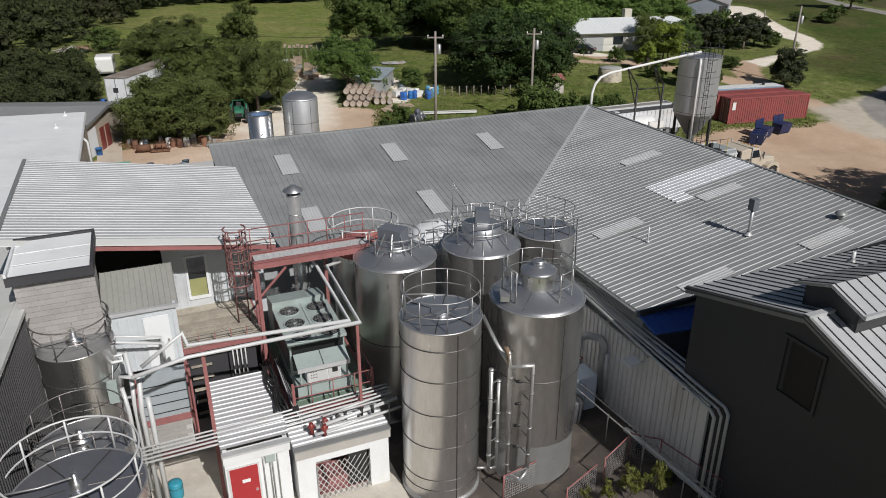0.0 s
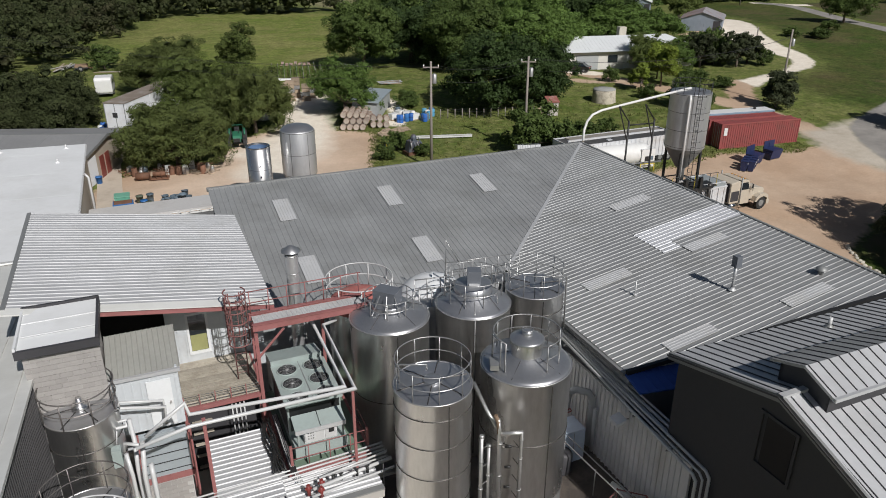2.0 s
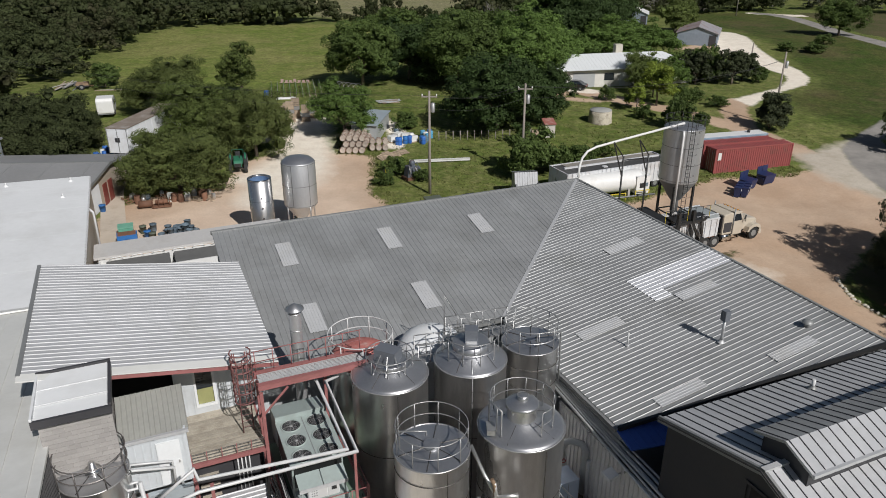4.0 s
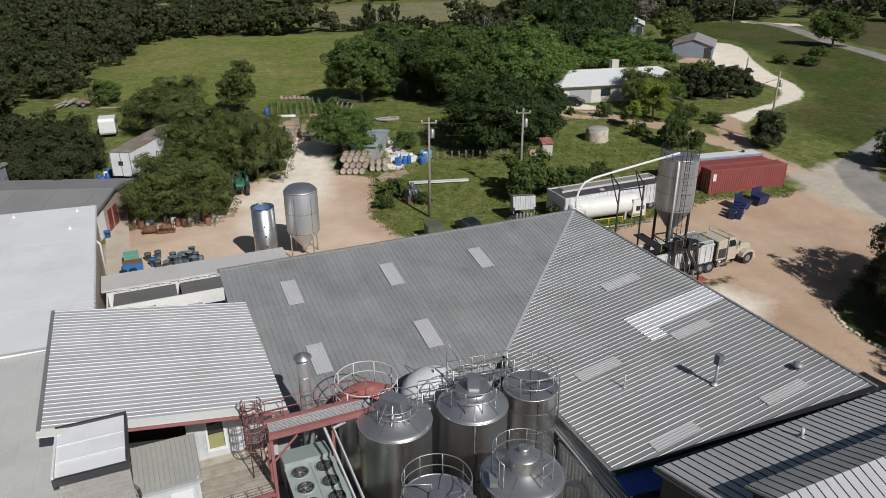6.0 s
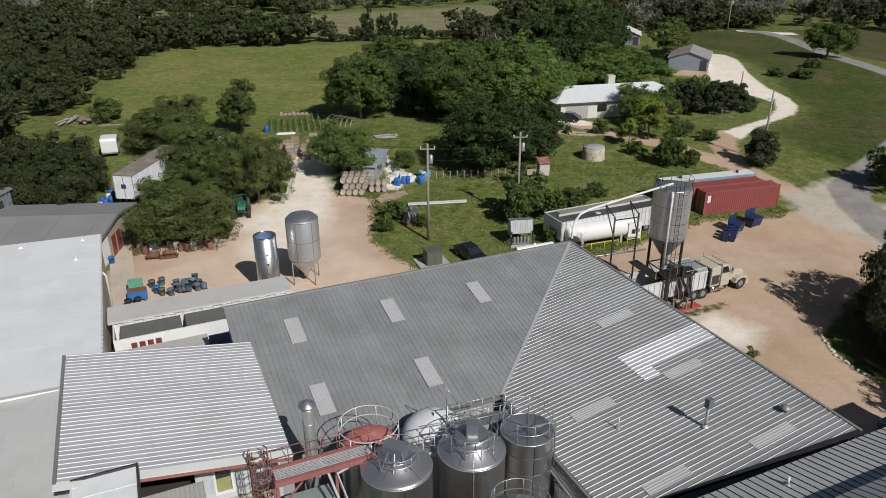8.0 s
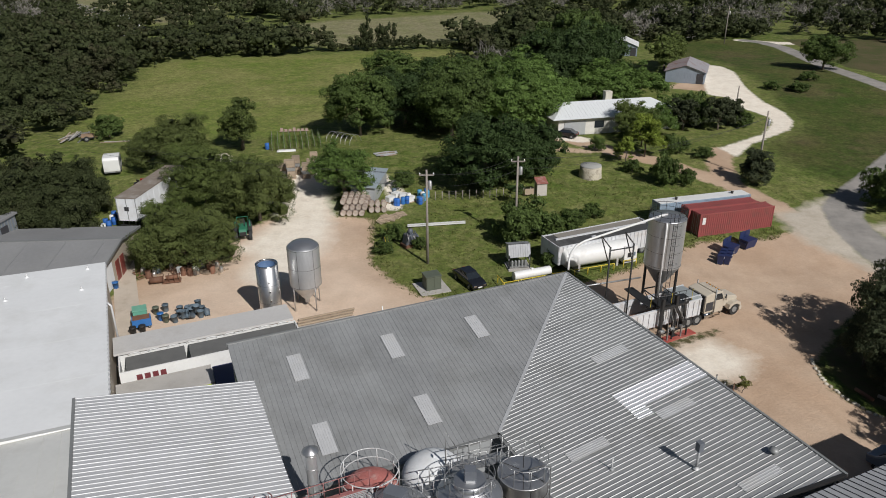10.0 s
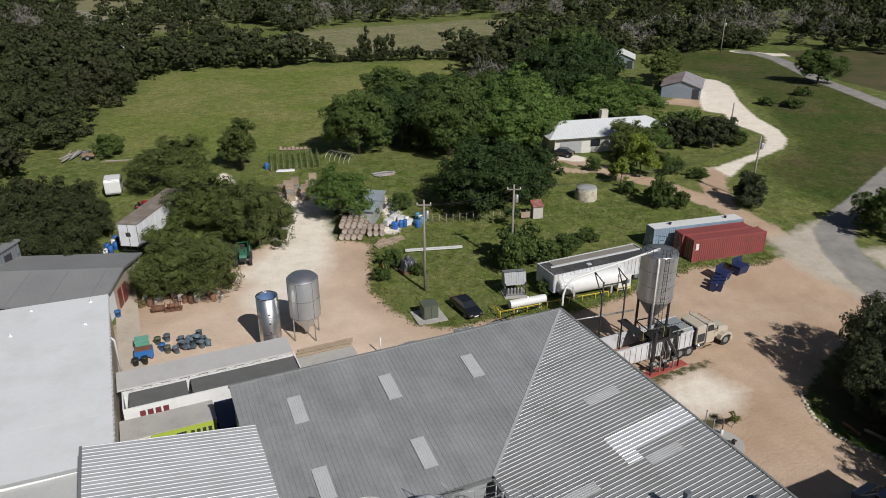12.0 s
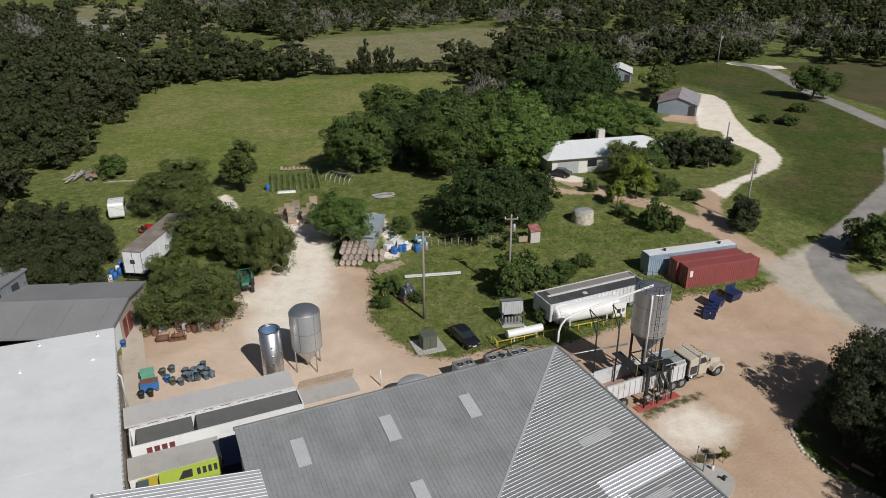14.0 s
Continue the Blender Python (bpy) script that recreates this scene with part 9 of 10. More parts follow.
# stones along the drive
rk = random.Random(5)
stone_pts = [(30.7, 49.2), (30.3, 47.4), (30.2, 45.8), (30.8, 43.8), (31.6, 42.4), (32.6, 41.6), (34.0, 40.6), (35.6, 39.6)]
stones = []
for (xa, ya), (xb, yb) in zip(stone_pts, stone_pts[1:]):
    k = max(2, int(math.hypot(xb - xa, yb - ya) / 0.36))
    stones += [(xa + (xb - xa) * i / k, ya + (yb - ya) * i / k) for i in range(k)]
for x, y in stones:
    bm = B()
    bmesh.ops.create_icosphere(bm, subdivisions=2, radius=0.16)
    sx, sy, sz = rk.uniform(0.8, 1.3), rk.uniform(0.7, 1.1), rk.uniform(0.55, 0.9)
    off = rk.uniform(0, 50)
    for q in bm.verts:
        q.co *= 1 + 0.25 * noise.noise(q.co * 4 + Vector((off, 0, 0)))
        q.co = Vector((q.co.x * sx, q.co.y * sy, q.co.z * sz))
    ob = tagged(new("edging_stone", data("edging_stone", bm, stone_mat)), "pale limestone edging a planted bed", "stone", "edging stones")
    ob.matrix_basis = on_land(x + rk.uniform(-0.08, 0.08), y + rk.uniform(-0.08, 0.08), 0.05, rk.uniform(0, 360))

# two old logs lying in the shaded bed
for (xa, ya), (xb, yb), tone in (((32.2, 45.3), (32.8, 43.9), rust), ((33.5, 44.5), (34.6, 43.2), pale_wood)):
    ob = thing("old_log", "weathered squared log lying in the planted bed", "log", Matrix(), "logs in the bed")
    za, zb = float(land(xa, ya)) + 0.1, float(land(xb, yb)) + 0.1
    part("log", piped([(xa, ya, za), ((xa + xb) / 2, (ya + yb) / 2, (za + zb) / 2 + 0.03), (xb, yb, zb)], 0.15, 7), tone, ob)


# ---- trees ----
BALL_V = np.array([(x, y, z) for x in (-1, 0, 1) for y in (-1, 0, 1) for z in (-1, 0, 1)], float)
BALL_F = []
for axis in range(3):
    for side in (-1, 1):
        for i in (-1, 0):
            for j in (-1, 0):
                loop = []
                for di, dj in ((0, 0), (1, 0), (1, 1), (0, 1)):
                    q = [i + di, j + dj]
                    q.insert(axis, side)
                    loop.append((q[0] + 1) * 9 + (q[1] + 1) * 3 + q[2] + 1)
                loop = loop if side > 0 else loop[::-1]
                BALL_F += [loop[:3], [loop[0], loop[2], loop[3]]]
BALL_F = np.array(BALL_F)
BALL_V = BALL_V / np.maximum(np.linalg.norm(BALL_V, axis=1), 0.5)[:, None]
CUBE_V = np.array([(x, y, z) for x in (-1, 1) for y in (-1, 1) for z in (-1, 1)], float) * 0.62
CUBE_F = np.array([(0, 1, 3), (0, 3, 2), (4, 6, 7), (4, 7, 5), (0, 4, 5), (0, 5, 1), (2, 3, 7), (2, 7, 6), (0, 2, 6), (0, 6, 4), (1, 5, 7), (1, 7, 3)])


def crown_points(rs, rx, height, low, puffs, leaves, puff_r=0.30, fine=True, inner=0.63, sprays=16):
    """Leaf places and outward directions on the sprays of many uneven boughs of a crown, and the dense inner foliage of each bough."""
    rz = (height - low) / 1.35
    mid = height - rz
    d = unit(rs.normal(size=(puffs, 3)))
    d[:, 2] = np.where(d[:, 2] < -0.3, -d[:, 2], d[:, 2])
    turn = np.arctan2(d[:, 1], d[:, 0])
    bulge = 1 + 0.2 * np.sin(2.0 * turn + rs.uniform(0, 6)) + 0.14 * np.sin(3.0 * turn + rs.uniform(0, 6)) + 0.08 * np.sin(7.0 * turn + rs.uniform(0, 6))
    rad = rs.uniform(0.35, 1.12, puffs) ** 0.7 * bulge * (1 - puff_r * 0.8)
    size = rs.uniform(0.42, 1.25, puffs) * puff_r * rx
    c = d * rad[:, None] * np.array([rx, rx, rz]) * 0.98
    c[:, 2] += mid
    squash = np.array([1, 1, 0.72])
    away = unit(rs.normal(size=(puffs, sprays, 3)) + d[:, None, :] * 0.5 + np.array([0, 0, 0.25]))
    reach = rs.uniform(0.55, 1.05, (puffs, sprays))
    wide = rs.uniform(0.26, 0.52, (puffs, sprays))
    k = leaves * 3
    which, spray = rs.choice(puffs, k, p=size ** 2 / np.sum(size ** 2)), rs.integers(0, sprays, k)
    n = unit(rs.normal(size=(k, 3)))
    out = away[which, spray]
    n = np.where((np.sum(n * out, axis=1) < -0.35)[:, None], -n, n)
    p = c[which] + (out * reach[which, spray][:, None] + n * (wide[which, spray] * rs.uniform(0.55, 1.12, k))[:, None]) * size[which][:, None] * squash
    free = p[:, 2] > 0.22
    for i in range(puffs):
        free &= np.sum(((p - c[i]) / squash) ** 2, axis=1) > (np.where(which == i, inner * 0.9, 0.7) * size[i]) ** 2
    p, n = p[free][:leaves], unit(n + 0.6 * out)[free][:leaves]
    v, f = (BALL_V, BALL_F) if fine else (CUBE_V, CUBE_F)
    core = (c[:, None, :] + v[None] * (size * inner)[:, None, None] * squash * rs.uniform(0.78, 1.0, (puffs, len(v), 1))).reshape(-1, 3)
    core[:, 2] = np.maximum(core[:, 2], 0.2)
    faces = (f[None] + (np.arange(puffs) * len(v))[:, None, None]).reshape(-1, 3)
    return p, n, c, core, faces


def crown_mesh(rs, rx, height, low, puffs, leaves, size, puff_r, fine=True, inner=0.63, sprays=16):
    p, n, c, core, faces = crown_points(rs, rx, height, low, puffs, leaves, puff_r, fine, inner, sprays)
    co, fa = leaf_blades(rs, p, n, size, 0.42)
    return np.concatenate([co, core]), np.concatenate([fa, faces + len(co)]), c


def tree_proto(name, seed, height, rx, leaf, puffs=60, leaves=5200, size=0.20, label="", category="tree", trunk_r=0.28, puff_r=0.30, low=1.2, inner=0.63):
    """A tapered trunk with forking limbs and a crown of leaf clumps; stands at the origin."""
    rs = np.random.default_rng(seed)
    co, fa, centres = crown_mesh(rs, rx, height, low, puffs, 2 * leaves, size, puff_r, True, inner)
    ob = thing(name, label, category, Matrix())
    bm = B()
    top = Vector((rs.uniform(-0.3, 0.3), rs.uniform(-0.3, 0.3), low + height * 0.12))
    tube(bm, [(0, 0, -0.3), (0.05, 0.02, top.z * 0.5), top], trunk_r, 9, r1=trunk_r * 0.7)
    part("trunk", bm, bark, ob)
    for i in rs.choice(len(centres), 8, replace=False):
        c = Vector(centres[i].tolist())
        bend = top.lerp(c, 0.5) + Vector((rs.uniform(-0.3, 0.3), rs.uniform(-0.3, 0.3), rs.uniform(-0.2, 0.5)))
        bm = B()
        tube(bm, [top, bend, c], trunk_r * 0.45, 6, r1=trunk_r * 0.1)
        part("limb", bm, bark, ob)
    me = bpy.data.meshes.new("crown")
    fill_mesh(me, co, fa)
    me.materials.append(leaf)
    part("crown", me, None, ob)
    ob["spread"], ob["tall"] = rx, height
    return ob


def plant(proto, x, y, spread, tall, rz=0.0, own=False):
    """Stands a tree of a spread (radius) and height on the ground: the first itself, the others as copies."""
    k = spread / proto["spread"]
    m = on_land(x, y, 0, rz) @ Matrix.Diagonal((k, k, tall / proto["tall"], 1))
    if own:
        proto.matrix_basis = m
        return proto
    return copy_thing(proto, m)


oak_a = tree_proto("live_oak", 11, 7.3, 5.4, leaf_oak, 85, 17000, 0.108, "spreading dark live oak over the dirt yard", low=0.9, puff_r=0.27)
oak_b = tree_proto("live_oak", 12, 7.2, 4.1, leaf_olive, 60, 11000, 0.108, "olive-green live oak with dense crown", low=1.0)
oak_c = tree_proto("tall_oak", 13, 10.2, 6.0, leaf_dark, 85, 10000, 0.175, "large dark oak on the lawn", low=0.9, puff_r=0.27)
oak_d = tree_proto("tall_oak", 14, 10.2, 5.6, leaf_bright, 80, 9500, 0.18, "large fresh green oak in the grove", low=1.2, puff_r=0.26)
oak_e = tree_proto("tall_oak", 22, 10.0, 5.6, leaf_grove, 80, 9500, 0.18, "large green live oak in the grove", low=1.4, puff_r=0.27)
ash = tree_proto("ash_tree", 15, 7.6, 4.4, leaf_bright, 60, 12000, 0.112, "fresh green broadleaf tree beside the barrels", low=0.7)
mulb = tree_proto("yellow_green_tree", 16, 6.0, 2.7, leaf_lime, 34, 3600, 0.135, "yellow-green young tree on the drive verge", low=1.5, trunk_r=0.14)
ced = tree_proto("cedar_tree", 17, 5.4, 2.4, leaf_cedar, 40, 4600, 0.130, "dark cedar tree on the meadow", low=0.5, trunk_r=0.16)
bush = tree_proto("bush", 18, 3.4, 2.2, leaf_grove, 32, 3200, 0.13, "dense dark green bush", "bush", 0.09, low=0.2, puff_r=0.33)
thin = tree_proto("elm_tree", 19, 8.0, 3.5, leaf_olive, 44, 5200, 0.155, "thin-crowned olive tree by the garden", low=0.8, puff_r=0.28)
yellowbush = tree_proto("climbing_plant", 20, 1.9, 0.5, mat("vine_leaves", (0.14, 0.15, 0.03), 0.6, 0, 0.3, 2, 8, island=0.35, translucent=0.25), 14, 420, 0.06, "yellow-green climbing plant on the mesh fence", "plant", 0.03, low=0.2, puff_r=0.42)
shade_oak = tree_proto("dark_oak", 21, 9.0, 5.2, leaf_cedar, 60, 7000, 0.150, "dark open-crowned oak shading the stone-edged bed", low=1.6, puff_r=0.24, inner=0.40)

brush_oak = tree_proto("live_oak", 23, 6.0, 4.2, leaf_wood, 60, 8500, 0.125, "dull olive live oak at the wood edge", low=0.6)

# yard edge
plant(oak_a, -25.3, 67.5, 5.5, 6.9, 160, True)
plant(oak_a, -20.6, 79.4, 4.6, 8.4, 130)
plant(oak_b, -28.2, 84.2, 4.4, 7.2, 40, True)
plant(oak_b, -23.8, 83.4, 3.8, 7.0, 200)
plant(oak_b, -30.0, 74.6, 2.6, 4.6, 90)
plant(oak_a, -36.6, 97.0, 6.4, 7.6, 250)
plant(oak_b, -32.6, 92.4, 3.2, 5.4, 120)
plant(thin, -28.7, 105.2, 3.7, 8.0, 0, True)
plant(ash, -11.4, 86.6, 4.5, 7.4, 0, True)
for x, y, r, h, a in ((-41.0, 74.8, 3.9, 5.8, 0), (-45.4, 73.4, 4.4, 6.2, 70), (-41.6, 81.4, 3.6, 5.6, 140), (-46.4, 79.6, 4.4, 6.4, 210), (-50.4, 75.6, 4.4, 6.2, 280), (-46.2, 87.2, 3.8, 5.8, 30)):
    plant(brush_oak, x, y, r, h, a, x == -41.0)
# the grove on the lawn
plant(oak_c, 7.6, 89.4, 7.2, 10.8, 30, True)
plant(oak_c, 12.4, 93.4, 4.6, 8.3, 140)
plant(oak_e, -11.6, 112.6, 6.2, 10.2, 120, True)
plant(oak_c, -4.6, 118.2, 6.2, 10.5, 300)
plant(oak_e, 3.0, 111.4, 5.9, 11.1, 200)
plant(oak_d, 11.8, 113.6, 7.3, 10.9, 10, True)
plant(oak_d, 17.6, 118.4, 5.1, 9.4, 100)
plant(oak_e, 5.4, 122.0, 6.2, 10.5, 40)
plant(oak_d, 16.0, 129.0, 6.2, 10.2, 240)
plant(oak_e, 10.6, 132.0, 5.9, 9.2, 330)
plant(oak_e, -6.8, 137.0, 6.6, 9.2, 20)
plant(oak_c, 2.4, 136.0, 5.9, 9.8, 170)
plant(oak_c, 24.4, 138.0, 7.3, 14.2, 100)
plant(oak_c, 31.0, 142.0, 6.8, 14.4, 10)
plant(oak_e, 28.6, 150.0, 7.0, 14.2, 260)
plant(oak_d, 29.6, 130.4, 5.3, 7.8, 60)
plant(oak_d, 36.6, 131.6, 4.6, 7.0, 160)
# round the house and along its drive
plant(oak_b, 31.6, 111.0, 3.3, 5.6, 50)
plant(ash, 35.4, 111.6, 2.8, 5.2, 200)
plant(mulb, 30.8, 100.4, 2.6, 5.8, 0, True)
plant(mulb, 27.4, 97.8, 2.0, 4.0, 120)
plant(mulb, 31.6, 105.2, 2.4, 5.6, 250)
for x, y, r, h, k in ((40.8, 114.2, 2.8, 5.6, 0), (43.8, 116.6, 2.8, 5.6, 1), (46.6, 114.4, 3.0, 5.8, 0), (42.2, 119.6, 3.0, 5.2, 1), (49.4, 117.2, 2.5, 4.6, 0), (37.9, 116.4, 2.2, 4.6, 1), (51.4, 115.6, 1.5, 2.8, 1)):
    plant(bush if k else ced, x, y, r, h, 67 * x)
for x, y, r, h in ((35.5, 101.5, 1.3, 2.0), (37.4, 103.6, 1.2, 1.8), (39.4, 100.0, 1.6, 1.6), (36.2, 106.0, 1.2, 1.8), (30.5, 89.8, 2.0, 4.4), (27.4, 94.0, 1.3, 2.0), (33.4, 89.4, 1.2, 2.4), (24.6, 103.4, 1.2, 2.2)):
    plant(bush, x, y, r, h, 50 * x)
plant(ced, 42.4, 89.8, 2.5, 5.0, 0, True)
plant(bush, 9.9, 73.2, 3.4, 5.2, 0, True)
for x, y, r, h in ((13.0, 74.6, 1.1, 1.7), (15.8, 76.4, 1.2, 1.6), (18.8, 79.4, 0.9, 1.2), (-51.6, 112.6, 1.7, 2.5), (55.6, 80.9, 2.3, 4.0), (58.5, 82.6, 1.8, 3.0), (-5.4, 70.2, 0.7, 1.0), (-4.4, 73.4, 0.9, 1.4), (-1.5, 71.4, 0.6, 0.9), (-4.0, 89.4, 1.1, 1.6), (12.0, 66.8, 0.8, 1.2), (-12.2, 60.4, 0.4, 0.6), (76.5, 146.0, 1.2, 1.3), (66.0, 139.0, 1.0, 1.2), (70.5, 137.5, 1.3, 1.3)):
    plant(bush, x, y, r, h, 37 * x)
# the shaded bed; oaks below y 40 stand unseen, added to cast its shade
plant(shade_oak, 39.4, 51.2, 4.8, 8.2, 0, True)
for x, y, r, h, a in ((41.8, 51.8, 3.6, 7.4, 130), (41.6, 47.0, 5.2, 9.0, 250), (37.8, 46.6, 3.0, 5.4, 60), (46.5, 50.0, 5.6, 9.8, 200), (40.2, 42.4, 4.4, 7.4, 310), (45.0, 43.6, 5.0, 8.6, 100), (36.7, 49.2, 3.7, 10.2, 70), (36.4, 43.6, 2.6, 4.2, 20), (35.9, 47.6, 2.2, 3.6, 220), (37.6, 38.2, 4.6, 10.2, 15), (36.6, 33.6, 4.4, 9.6, 140), (40.6, 35.4, 4.6, 9.8, 80), (43.4, 38.4, 5.0, 9.8, 260), (42.8, 32.6, 4.8, 9.2, 330), (35.0, 46.0, 3.2, 6.6, 45), (36.6, 42.2, 3.4, 7.6, 190), (35.0, 43.2, 2.2, 4.4, 280), (34.8, 48.8, 2.6, 5.2, 110)):
    plant(shade_oak, x, y, r, h, a)
# beyond the meadow
plant(oak_e, 85.0, 157.0, 4.6, 7.2, 40)
plant(thin, 50.3, 157.0, 4.0, 8.0, 90)
plant(thin, 54.0, 163.0, 3.6, 7.0, 300)
plant(yellowbush, 6.5, 19.55, 0.42, 2.1, 0, True)
for i, (x, y, r, h) in enumerate(((5.7, 19.3, 0.32, 1.5), (6.85, 19.5, 0.3, 1.8), (7.5, 19.7, 0.42, 2.1), (7.9, 19.8, 0.3, 1.6), (5.0, 19.4, 0.3, 1.0), (22.9, 44.2, 0.68, 1.7))):
    plant(yellowbush, x, y, r, h, 77 * i)


# ---- far woods: one mesh of leaves, one of trunks and bare twigs ----
def scatter(poly, spacing, seed):
    rs = np.random.default_rng(seed)
    xs, ys = [q[0] for q in poly], [q[1] for q in poly]
    x, y = np.meshgrid(np.arange(min(xs), max(xs), spacing), np.arange(min(ys), max(ys), spacing))
    x, y = (x + rs.uniform(-0.45, 0.45, x.shape) * spacing).ravel(), (y + rs.uniform(-0.45, 0.45, y.shape) * spacing).ravel()
    keep = poly_in(x, y, poly) > 0
    return x[keep], y[keep]


def wood_proto(seed, rx, height, quads_n, size, fine=True, puffs=16):
    rs = np.random.default_rng(seed)
    co, fa, _ = crown_mesh(rs, rx, height, 0.5, puffs, 2 * quads_n, size, 0.36, fine, 0.64, 6 if fine else 4)
    return co, fa


def bare_proto(seed, rx, height, k, size):
    rs = np.random.default_rng(seed)
    p, n = crown_points(rs, rx, height, 1.0, 16, k, 0.4)[:2]
    k = len(p)
    a = n + rs.normal(size=(k, 3)) * 0.4 + np.array([0, 0, 0.5])
    a /= np.linalg.norm(a, axis=1)[:, None]
    b = np.cross(a, rs.normal(size=(k, 3)))
    b /= np.linalg.norm(b, axis=1)[:, None]
    s = size * rs.uniform(0.8, 1.8, k)[:, None]
    co = np.stack([p - a * s, p + b * 0.07, p + a * s, p - b * 0.07], 1).reshape(-1, 3)
    return co, np.arange(4 * k).reshape(-1, 4)


def woods(name, label, material, spots, protos, seed, smin=0.75, smax=1.3):
    rs = np.random.default_rng(seed)
    out, faces, count = [], [], 0
    for x, y in spots:
        co, fa = protos[rs.integers(len(protos))]
        faces.append(fa + count)
        count += len(co)
        a, s = rs.uniform(0, 2 * math.pi), rs.uniform(smin, smax)
        c, d = math.cos(a) * s, math.sin(a) * s
        sz = s * rs.uniform(0.8, 1.15)
        out.append(np.stack([co[:, 0] * c - co[:, 1] * d + x, co[:, 0] * d + co[:, 1] * c + y, co[:, 2] * sz + float(land(x, y))], -1))
    co = np.concatenate(out)
    me = bpy.data.meshes.new(name)
    fill_mesh(me, co, np.concatenate(faces))
    me.materials.append(material)
    return tagged(new(name, me), label, "woodland", kind="stuff")


WEST_WOOD = [(-90, 62), (-50, 71), (-42, 73), (-41, 79), (-42.5, 85), (-48, 90), (-54, 95), (-60, 101), (-64, 107), (-62, 116), (-61.5, 126), (-64, 144), (-67, 160), (-69, 176), (-67, 187), (-57, 191.5), (-42, 190.5), (-33, 195), (-28, 201), (-30, 207), (-44, 206), (-52, 212), (-62, 204), (-72, 196), (-80, 186), (-95, 209), (-119, 254), (-140, 292), (-176, 345), (-260, 345), (-260, 62)]
NORTH_WOOD = [(-60, 270), (-48, 267), (-33, 280), (-17, 285), (5, 296), (12, 301), (35, 289), (41, 265), (60, 272), (64, 266), (77, 246), (73, 233), (66, 228), (64, 199), (75, 200.5), (85, 205), (94, 207), (112, 199), (127, 201), (260, 210), (420, 300), (420, 520), (-420, 520), (-420, 450), (-165, 440), (-126, 376), (-78, 320)]
MID_WOOD = [(6, 213), (30, 238), (38, 242), (60, 230), (64, 200), (40, 188), (38, 160), (14, 136), (-2, 140), (-2, 160), (12, 190), (8, 205)]
EAST_WOOD = [(120, 204), (300, 204), (300, 150), (140, 182)]
THICKET_WEST = [(-122, 319), (-127, 374), (-60, 300), (-53, 275), (-74, 292), (-90, 286), (-100, 266), (-112, 292)]
PARK_WEST = [(-95, 213), (-119, 258), (-140, 296), (-122, 319), (-110, 292), (-100, 266), (-90, 286), (-74, 292), (-60, 214), (-80, 188)]
EDGE_EAST = [(62, 198.5), (75, 200), (86, 204), (96, 208), (94, 216), (64, 212)]
OPEN_WEST = [(-125, 377), (-165, 352), (-215, 436), (-165, 442)]
BARE_BELT = [(-52, 262), (-33, 276), (10, 294), (36, 286), (60, 270), (62, 304), (0, 326), (-62, 322)]
near_p = [wood_proto(30 + i, 2.9 + 0.5 * (i % 3), 4.9 + 0.6 * (i % 4), 540, 0.24) for i in range(5)]
far_p = [wood_proto(40 + i, 4.4 + 0.6 * (i % 3), 6.4 + 0.8 * (i % 4), 220, 0.50, False, 14) for i in range(5)]
vast_p = [wood_proto(50 + i, 4.6 + 0.6 * (i % 3), 6.6 + 0.8 * (i % 4), 50, 0.95, False, 8) for i in range(5)]
spots_near, spots_far, spots_vast, spots_bare = [], [], [], []
pick = random.Random(8)
for poly, sp, seed in ((WEST_WOOD, 4.7, 1), (MID_WOOD, 6.2, 3), (NORTH_WOOD, 9.2, 2), (EAST_WOOD, 8.5, 4), (THICKET_WEST, 8.2, 5), (OPEN_WEST, 21.0, 6), (EDGE_EAST, 5.0, 7), (PARK_WEST, 12.5, 8)):
    for x, y in zip(*scatter(poly, sp, seed)):
        if abs(x) > 0.66 * y + 30 or (40 < x < 56 and 160 < y < 186):
            continue
        dist = math.hypot(x, y)
        greyish = noise.noise(Vector((x * 0.012, y * 0.012, 3.1))) > (0.1 if y > 285 else 0.24) or poly_in(np.array([x]), np.array([y]), BARE_BELT)[0] > 0
        if greyish and poly != EDGE_EAST and pick.random() < 0.6:
            spots_bare.append((x, y))
        elif dist < 185:
            spots_near.append((x, y))
        elif dist < 300:
            spots_far.append((x, y))
        else:
            spots_vast.append((x, y))
spots_far += [(-103, 243), (-105, 246), (-100, 245), (-122, 266), (-157, 331), (-160, 334), (-81, 238), (-183, 404), (-150, 354), (-78, 253), (-46, 248), (-44, 250)]
woods("near_woodland", "dense dark green oak and cedar woodland edge", leaf_wood, spots_near, near_p, 71)
woods("far_woodland", "dark rolling oak woodland covering the distance", leaf_wood, spots_far, far_p, 72)
hedge_rng = np.random.default_rng(77)
hedge_line = [(-29 + q, 200.6 + 0.12 * q + hedge_rng.uniform(-1.2, 1.2)) for q in np.arange(0, 44, 1.7)]
woods("field_hedge", "low green hedge between the two fields", leaf_wood, hedge_line, near_p, 76, 0.42, 0.8)
woods("hedge_trees", "slender green trees rising out of the field hedge", leaf_wood, [(-18.5, 203.5), (-18.0, 204.5), (-14.2, 205), (-11.6, 205.5)], [(q * np.array([0.75, 0.75, 1.35]), f) for q, f in near_p], 78, 0.9, 1.1)
bare_p = [bare_proto(60 + i, 3.8, 6.5, 190, 0.55) for i in range(4)]
woods("distant_woodland", "dark hazy woodland on the farthest ground", leaf_wood, spots_vast, vast_p, 75)
woods("bare_woodland", "grey leafless trees among the woodland", twig_grey, spots_bare, bare_p, 73)
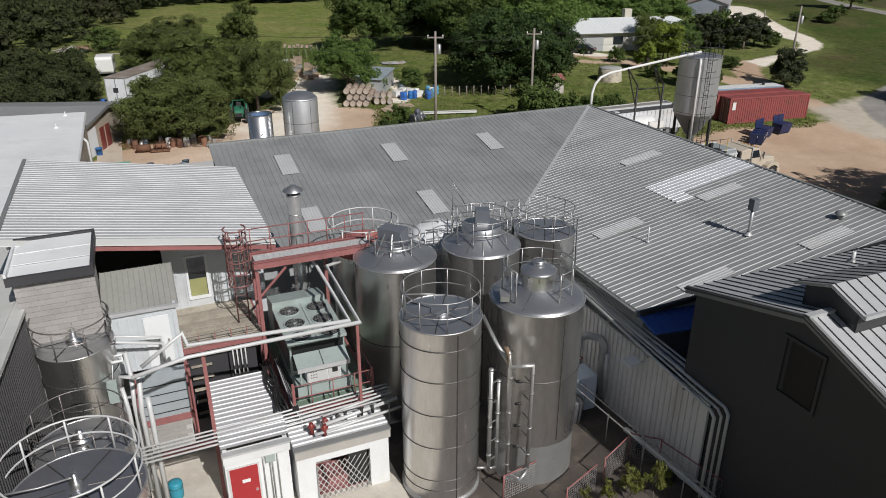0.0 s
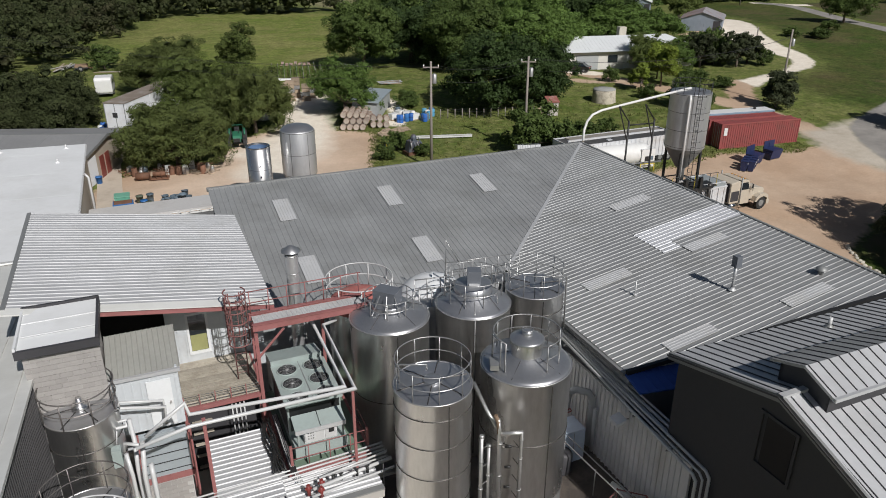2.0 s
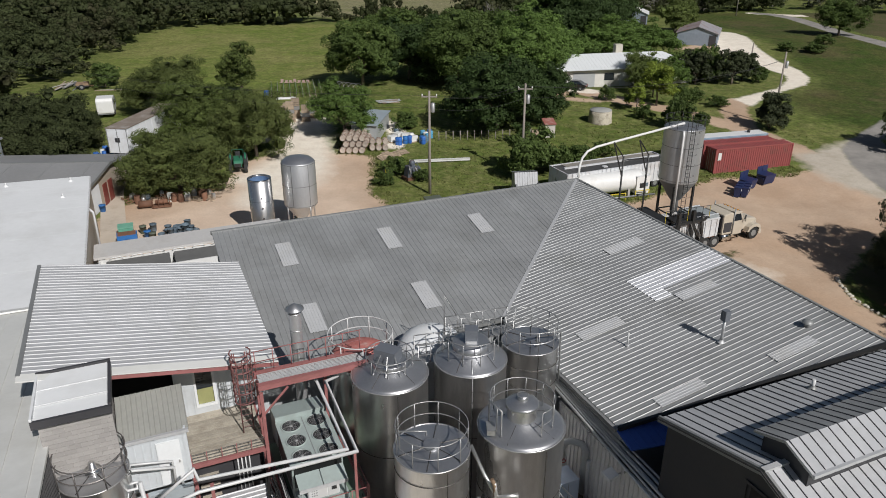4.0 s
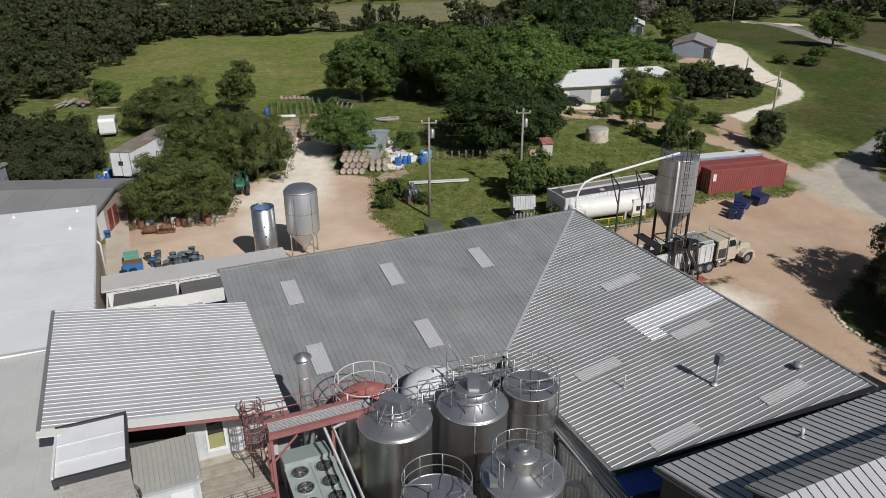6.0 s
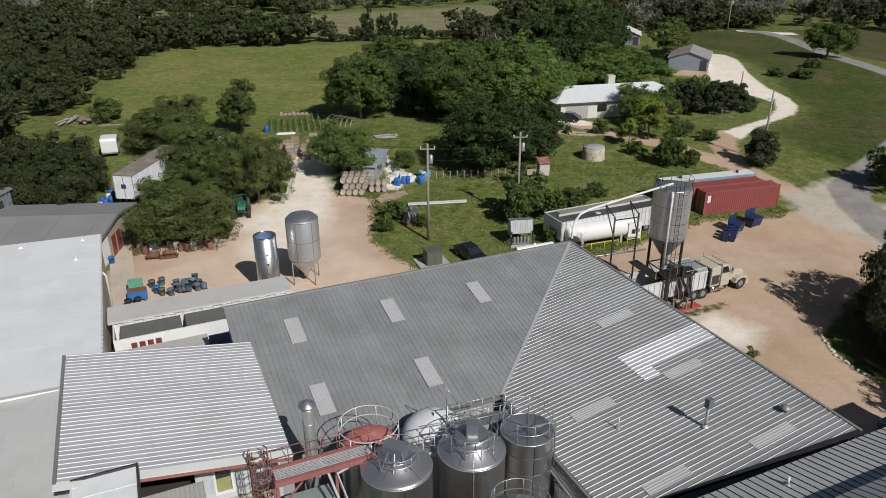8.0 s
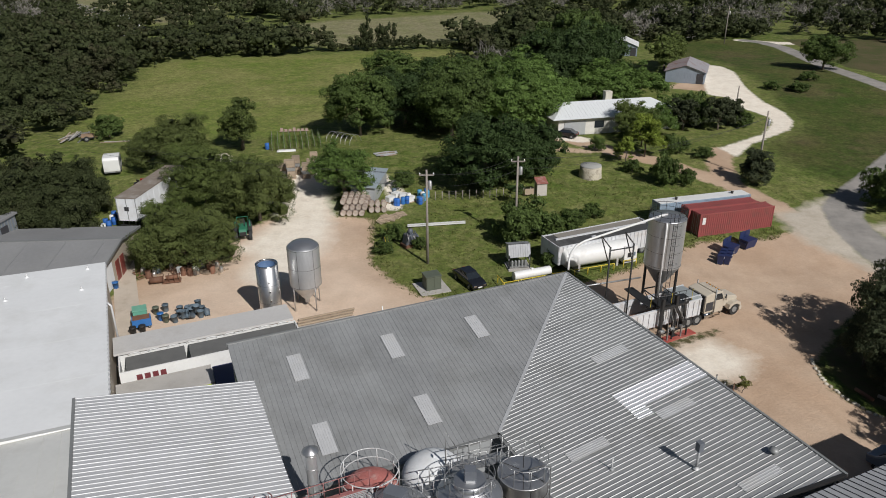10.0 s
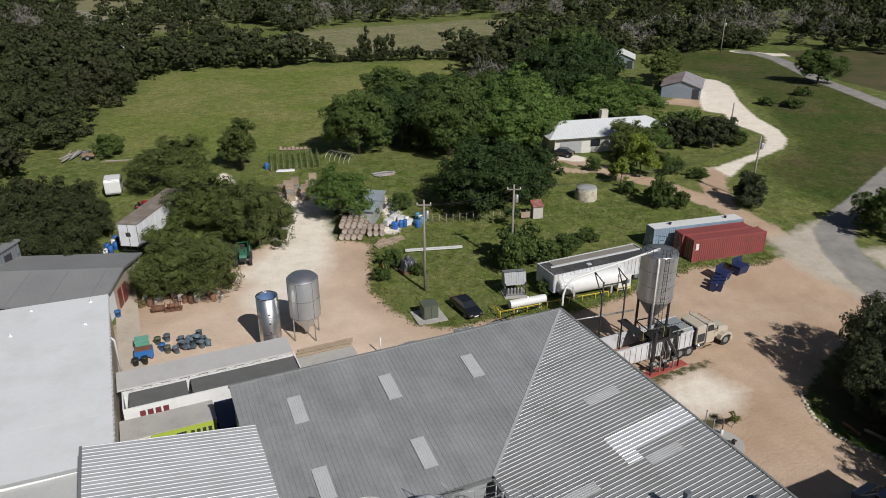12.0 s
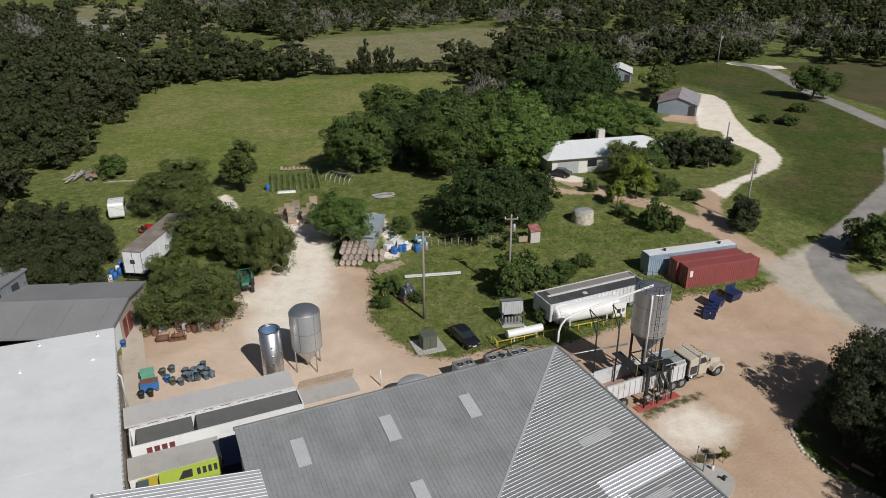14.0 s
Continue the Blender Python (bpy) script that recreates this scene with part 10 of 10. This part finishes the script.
woods("bare_woodland_understorey", "sparse low green foliage among the bare trees", leaf_wood, spots_bare, [(q * np.array([1, 1, 0.55]), f) for q, f in vast_p], 74, 0.6, 0.9)


# ---- weeds: tufts of coarse grass along the yard's edges and on the lawn ----
def tufts(name, label, count, seed, where, tall):
    rs = np.random.default_rng(seed)
    x, y = rs.uniform(where[0], where[1], count * 6), rs.uniform(where[2], where[3], count * 6)
    edge = poly_in(x, y, YARD_WEST)
    bare_ground = np.maximum.reduce([edge - 0.5, strip_in(x, y, DRIVE_DIRT, 2.4), strip_in(x, y, DRIVE_LINK, 2.4), poly_in(x, y, DRIVE_OUT), poly_in(x, y, JUNCTION) + 1.5, poly_in(x, y, ASPHALT) + 1.0, strip_in(x, y, PALE_WEST, 3.6)])
    keep = (bare_ground < 0) & (poly_in(x, y, [(-20, 92), (-20, 110), (-34, 110), (-34, 92)]) < 0) & (rs.random(len(x)) < np.where(edge > -1.6, 1.0, 0.22))
    x, y = x[keep][:count], y[keep][:count]
    k = 5
    x, y = np.repeat(x, k) + rs.normal(size=len(x) * k) * 0.12, np.repeat(y, k) + rs.normal(size=len(y) * k) * 0.12
    z = np.array([float(land(a, b)) for a, b in zip(x, y)])
    ang, h = rs.uniform(0, 6.283, len(x)), tall * rs.uniform(0.4, 1.3, len(x))
    lean = rs.normal(size=(len(x), 2)) * 0.35
    base = np.stack([x, y, z - 0.02], -1)
    side = np.stack([np.cos(ang), np.sin(ang), np.zeros(len(x))], -1) * (h * 0.22)[:, None]
    tip = base + np.stack([lean[:, 0] * h, lean[:, 1] * h, h], -1)
    co = np.stack([base - side, base + side, tip + side * 0.5, tip - side * 0.5], 1).reshape(-1, 3)
    me = bpy.data.meshes.new(name)
    fill_mesh(me, co, np.arange(len(co)).reshape(-1, 4))
    me.materials.append(weed_mat)
    return tagged(new(name, me), label, "grass", kind="stuff")


weed_mat = mat("coarse_grass", (0.150, 0.165, 0.05), 0.8, 0, 0.35, 0.4, 3, island=0.35, spec=0.2, translucent=0.2)
tufts("grass_tufts", "coarse green and straw tufts along the yard edge", 3200, 91, (-12, 46, 58, 92), 0.16)
tufts("lawn_weeds", "low weeds scattered over the lawn", 2200, 92, (-36, 44, 66, 112), 0.14)


# ---- blocks of the tower and low wall, laid in courses ----
blk = data("block", boxed(0, 0.385, -0.03, 0, 0, 0.185), block_mat)
half_blk = data("block", boxed(0, 0.19, -0.03, 0, 0, 0.185), block_mat)
for row in range(21):
    z = 4.25 + row * 0.195
    for face in ("south", "east"):
        length = 2.3 if face == "south" else 2.78
        s = 0.0
        first = row % 2 == 1
        while s < length - 0.1:
            use = half_blk if first or s + 0.385 > length + 0.02 else blk
            m = pose(-1.12 + s, -1.22, z) if face == "south" else pose(1.06, -1.22 + s, z, 0, 0, 90)
            part("block", use, None, tower, m=m)
            s += 0.2 if use is half_blk else 0.395
            first = False
for row in range(8):
    for i in range(5):
        x = -0.9 + i * 0.395 - (0.2 if row % 2 else 0)
        if x < -0.95:
            part("block", half_blk, None, blockwall, m=pose(-0.9, -0.08, 0.05 + row * 0.195))
        elif x < 0.6:
            part("block", blk, None, blockwall, m=pose(x, -0.08, 0.05 + row * 0.195))
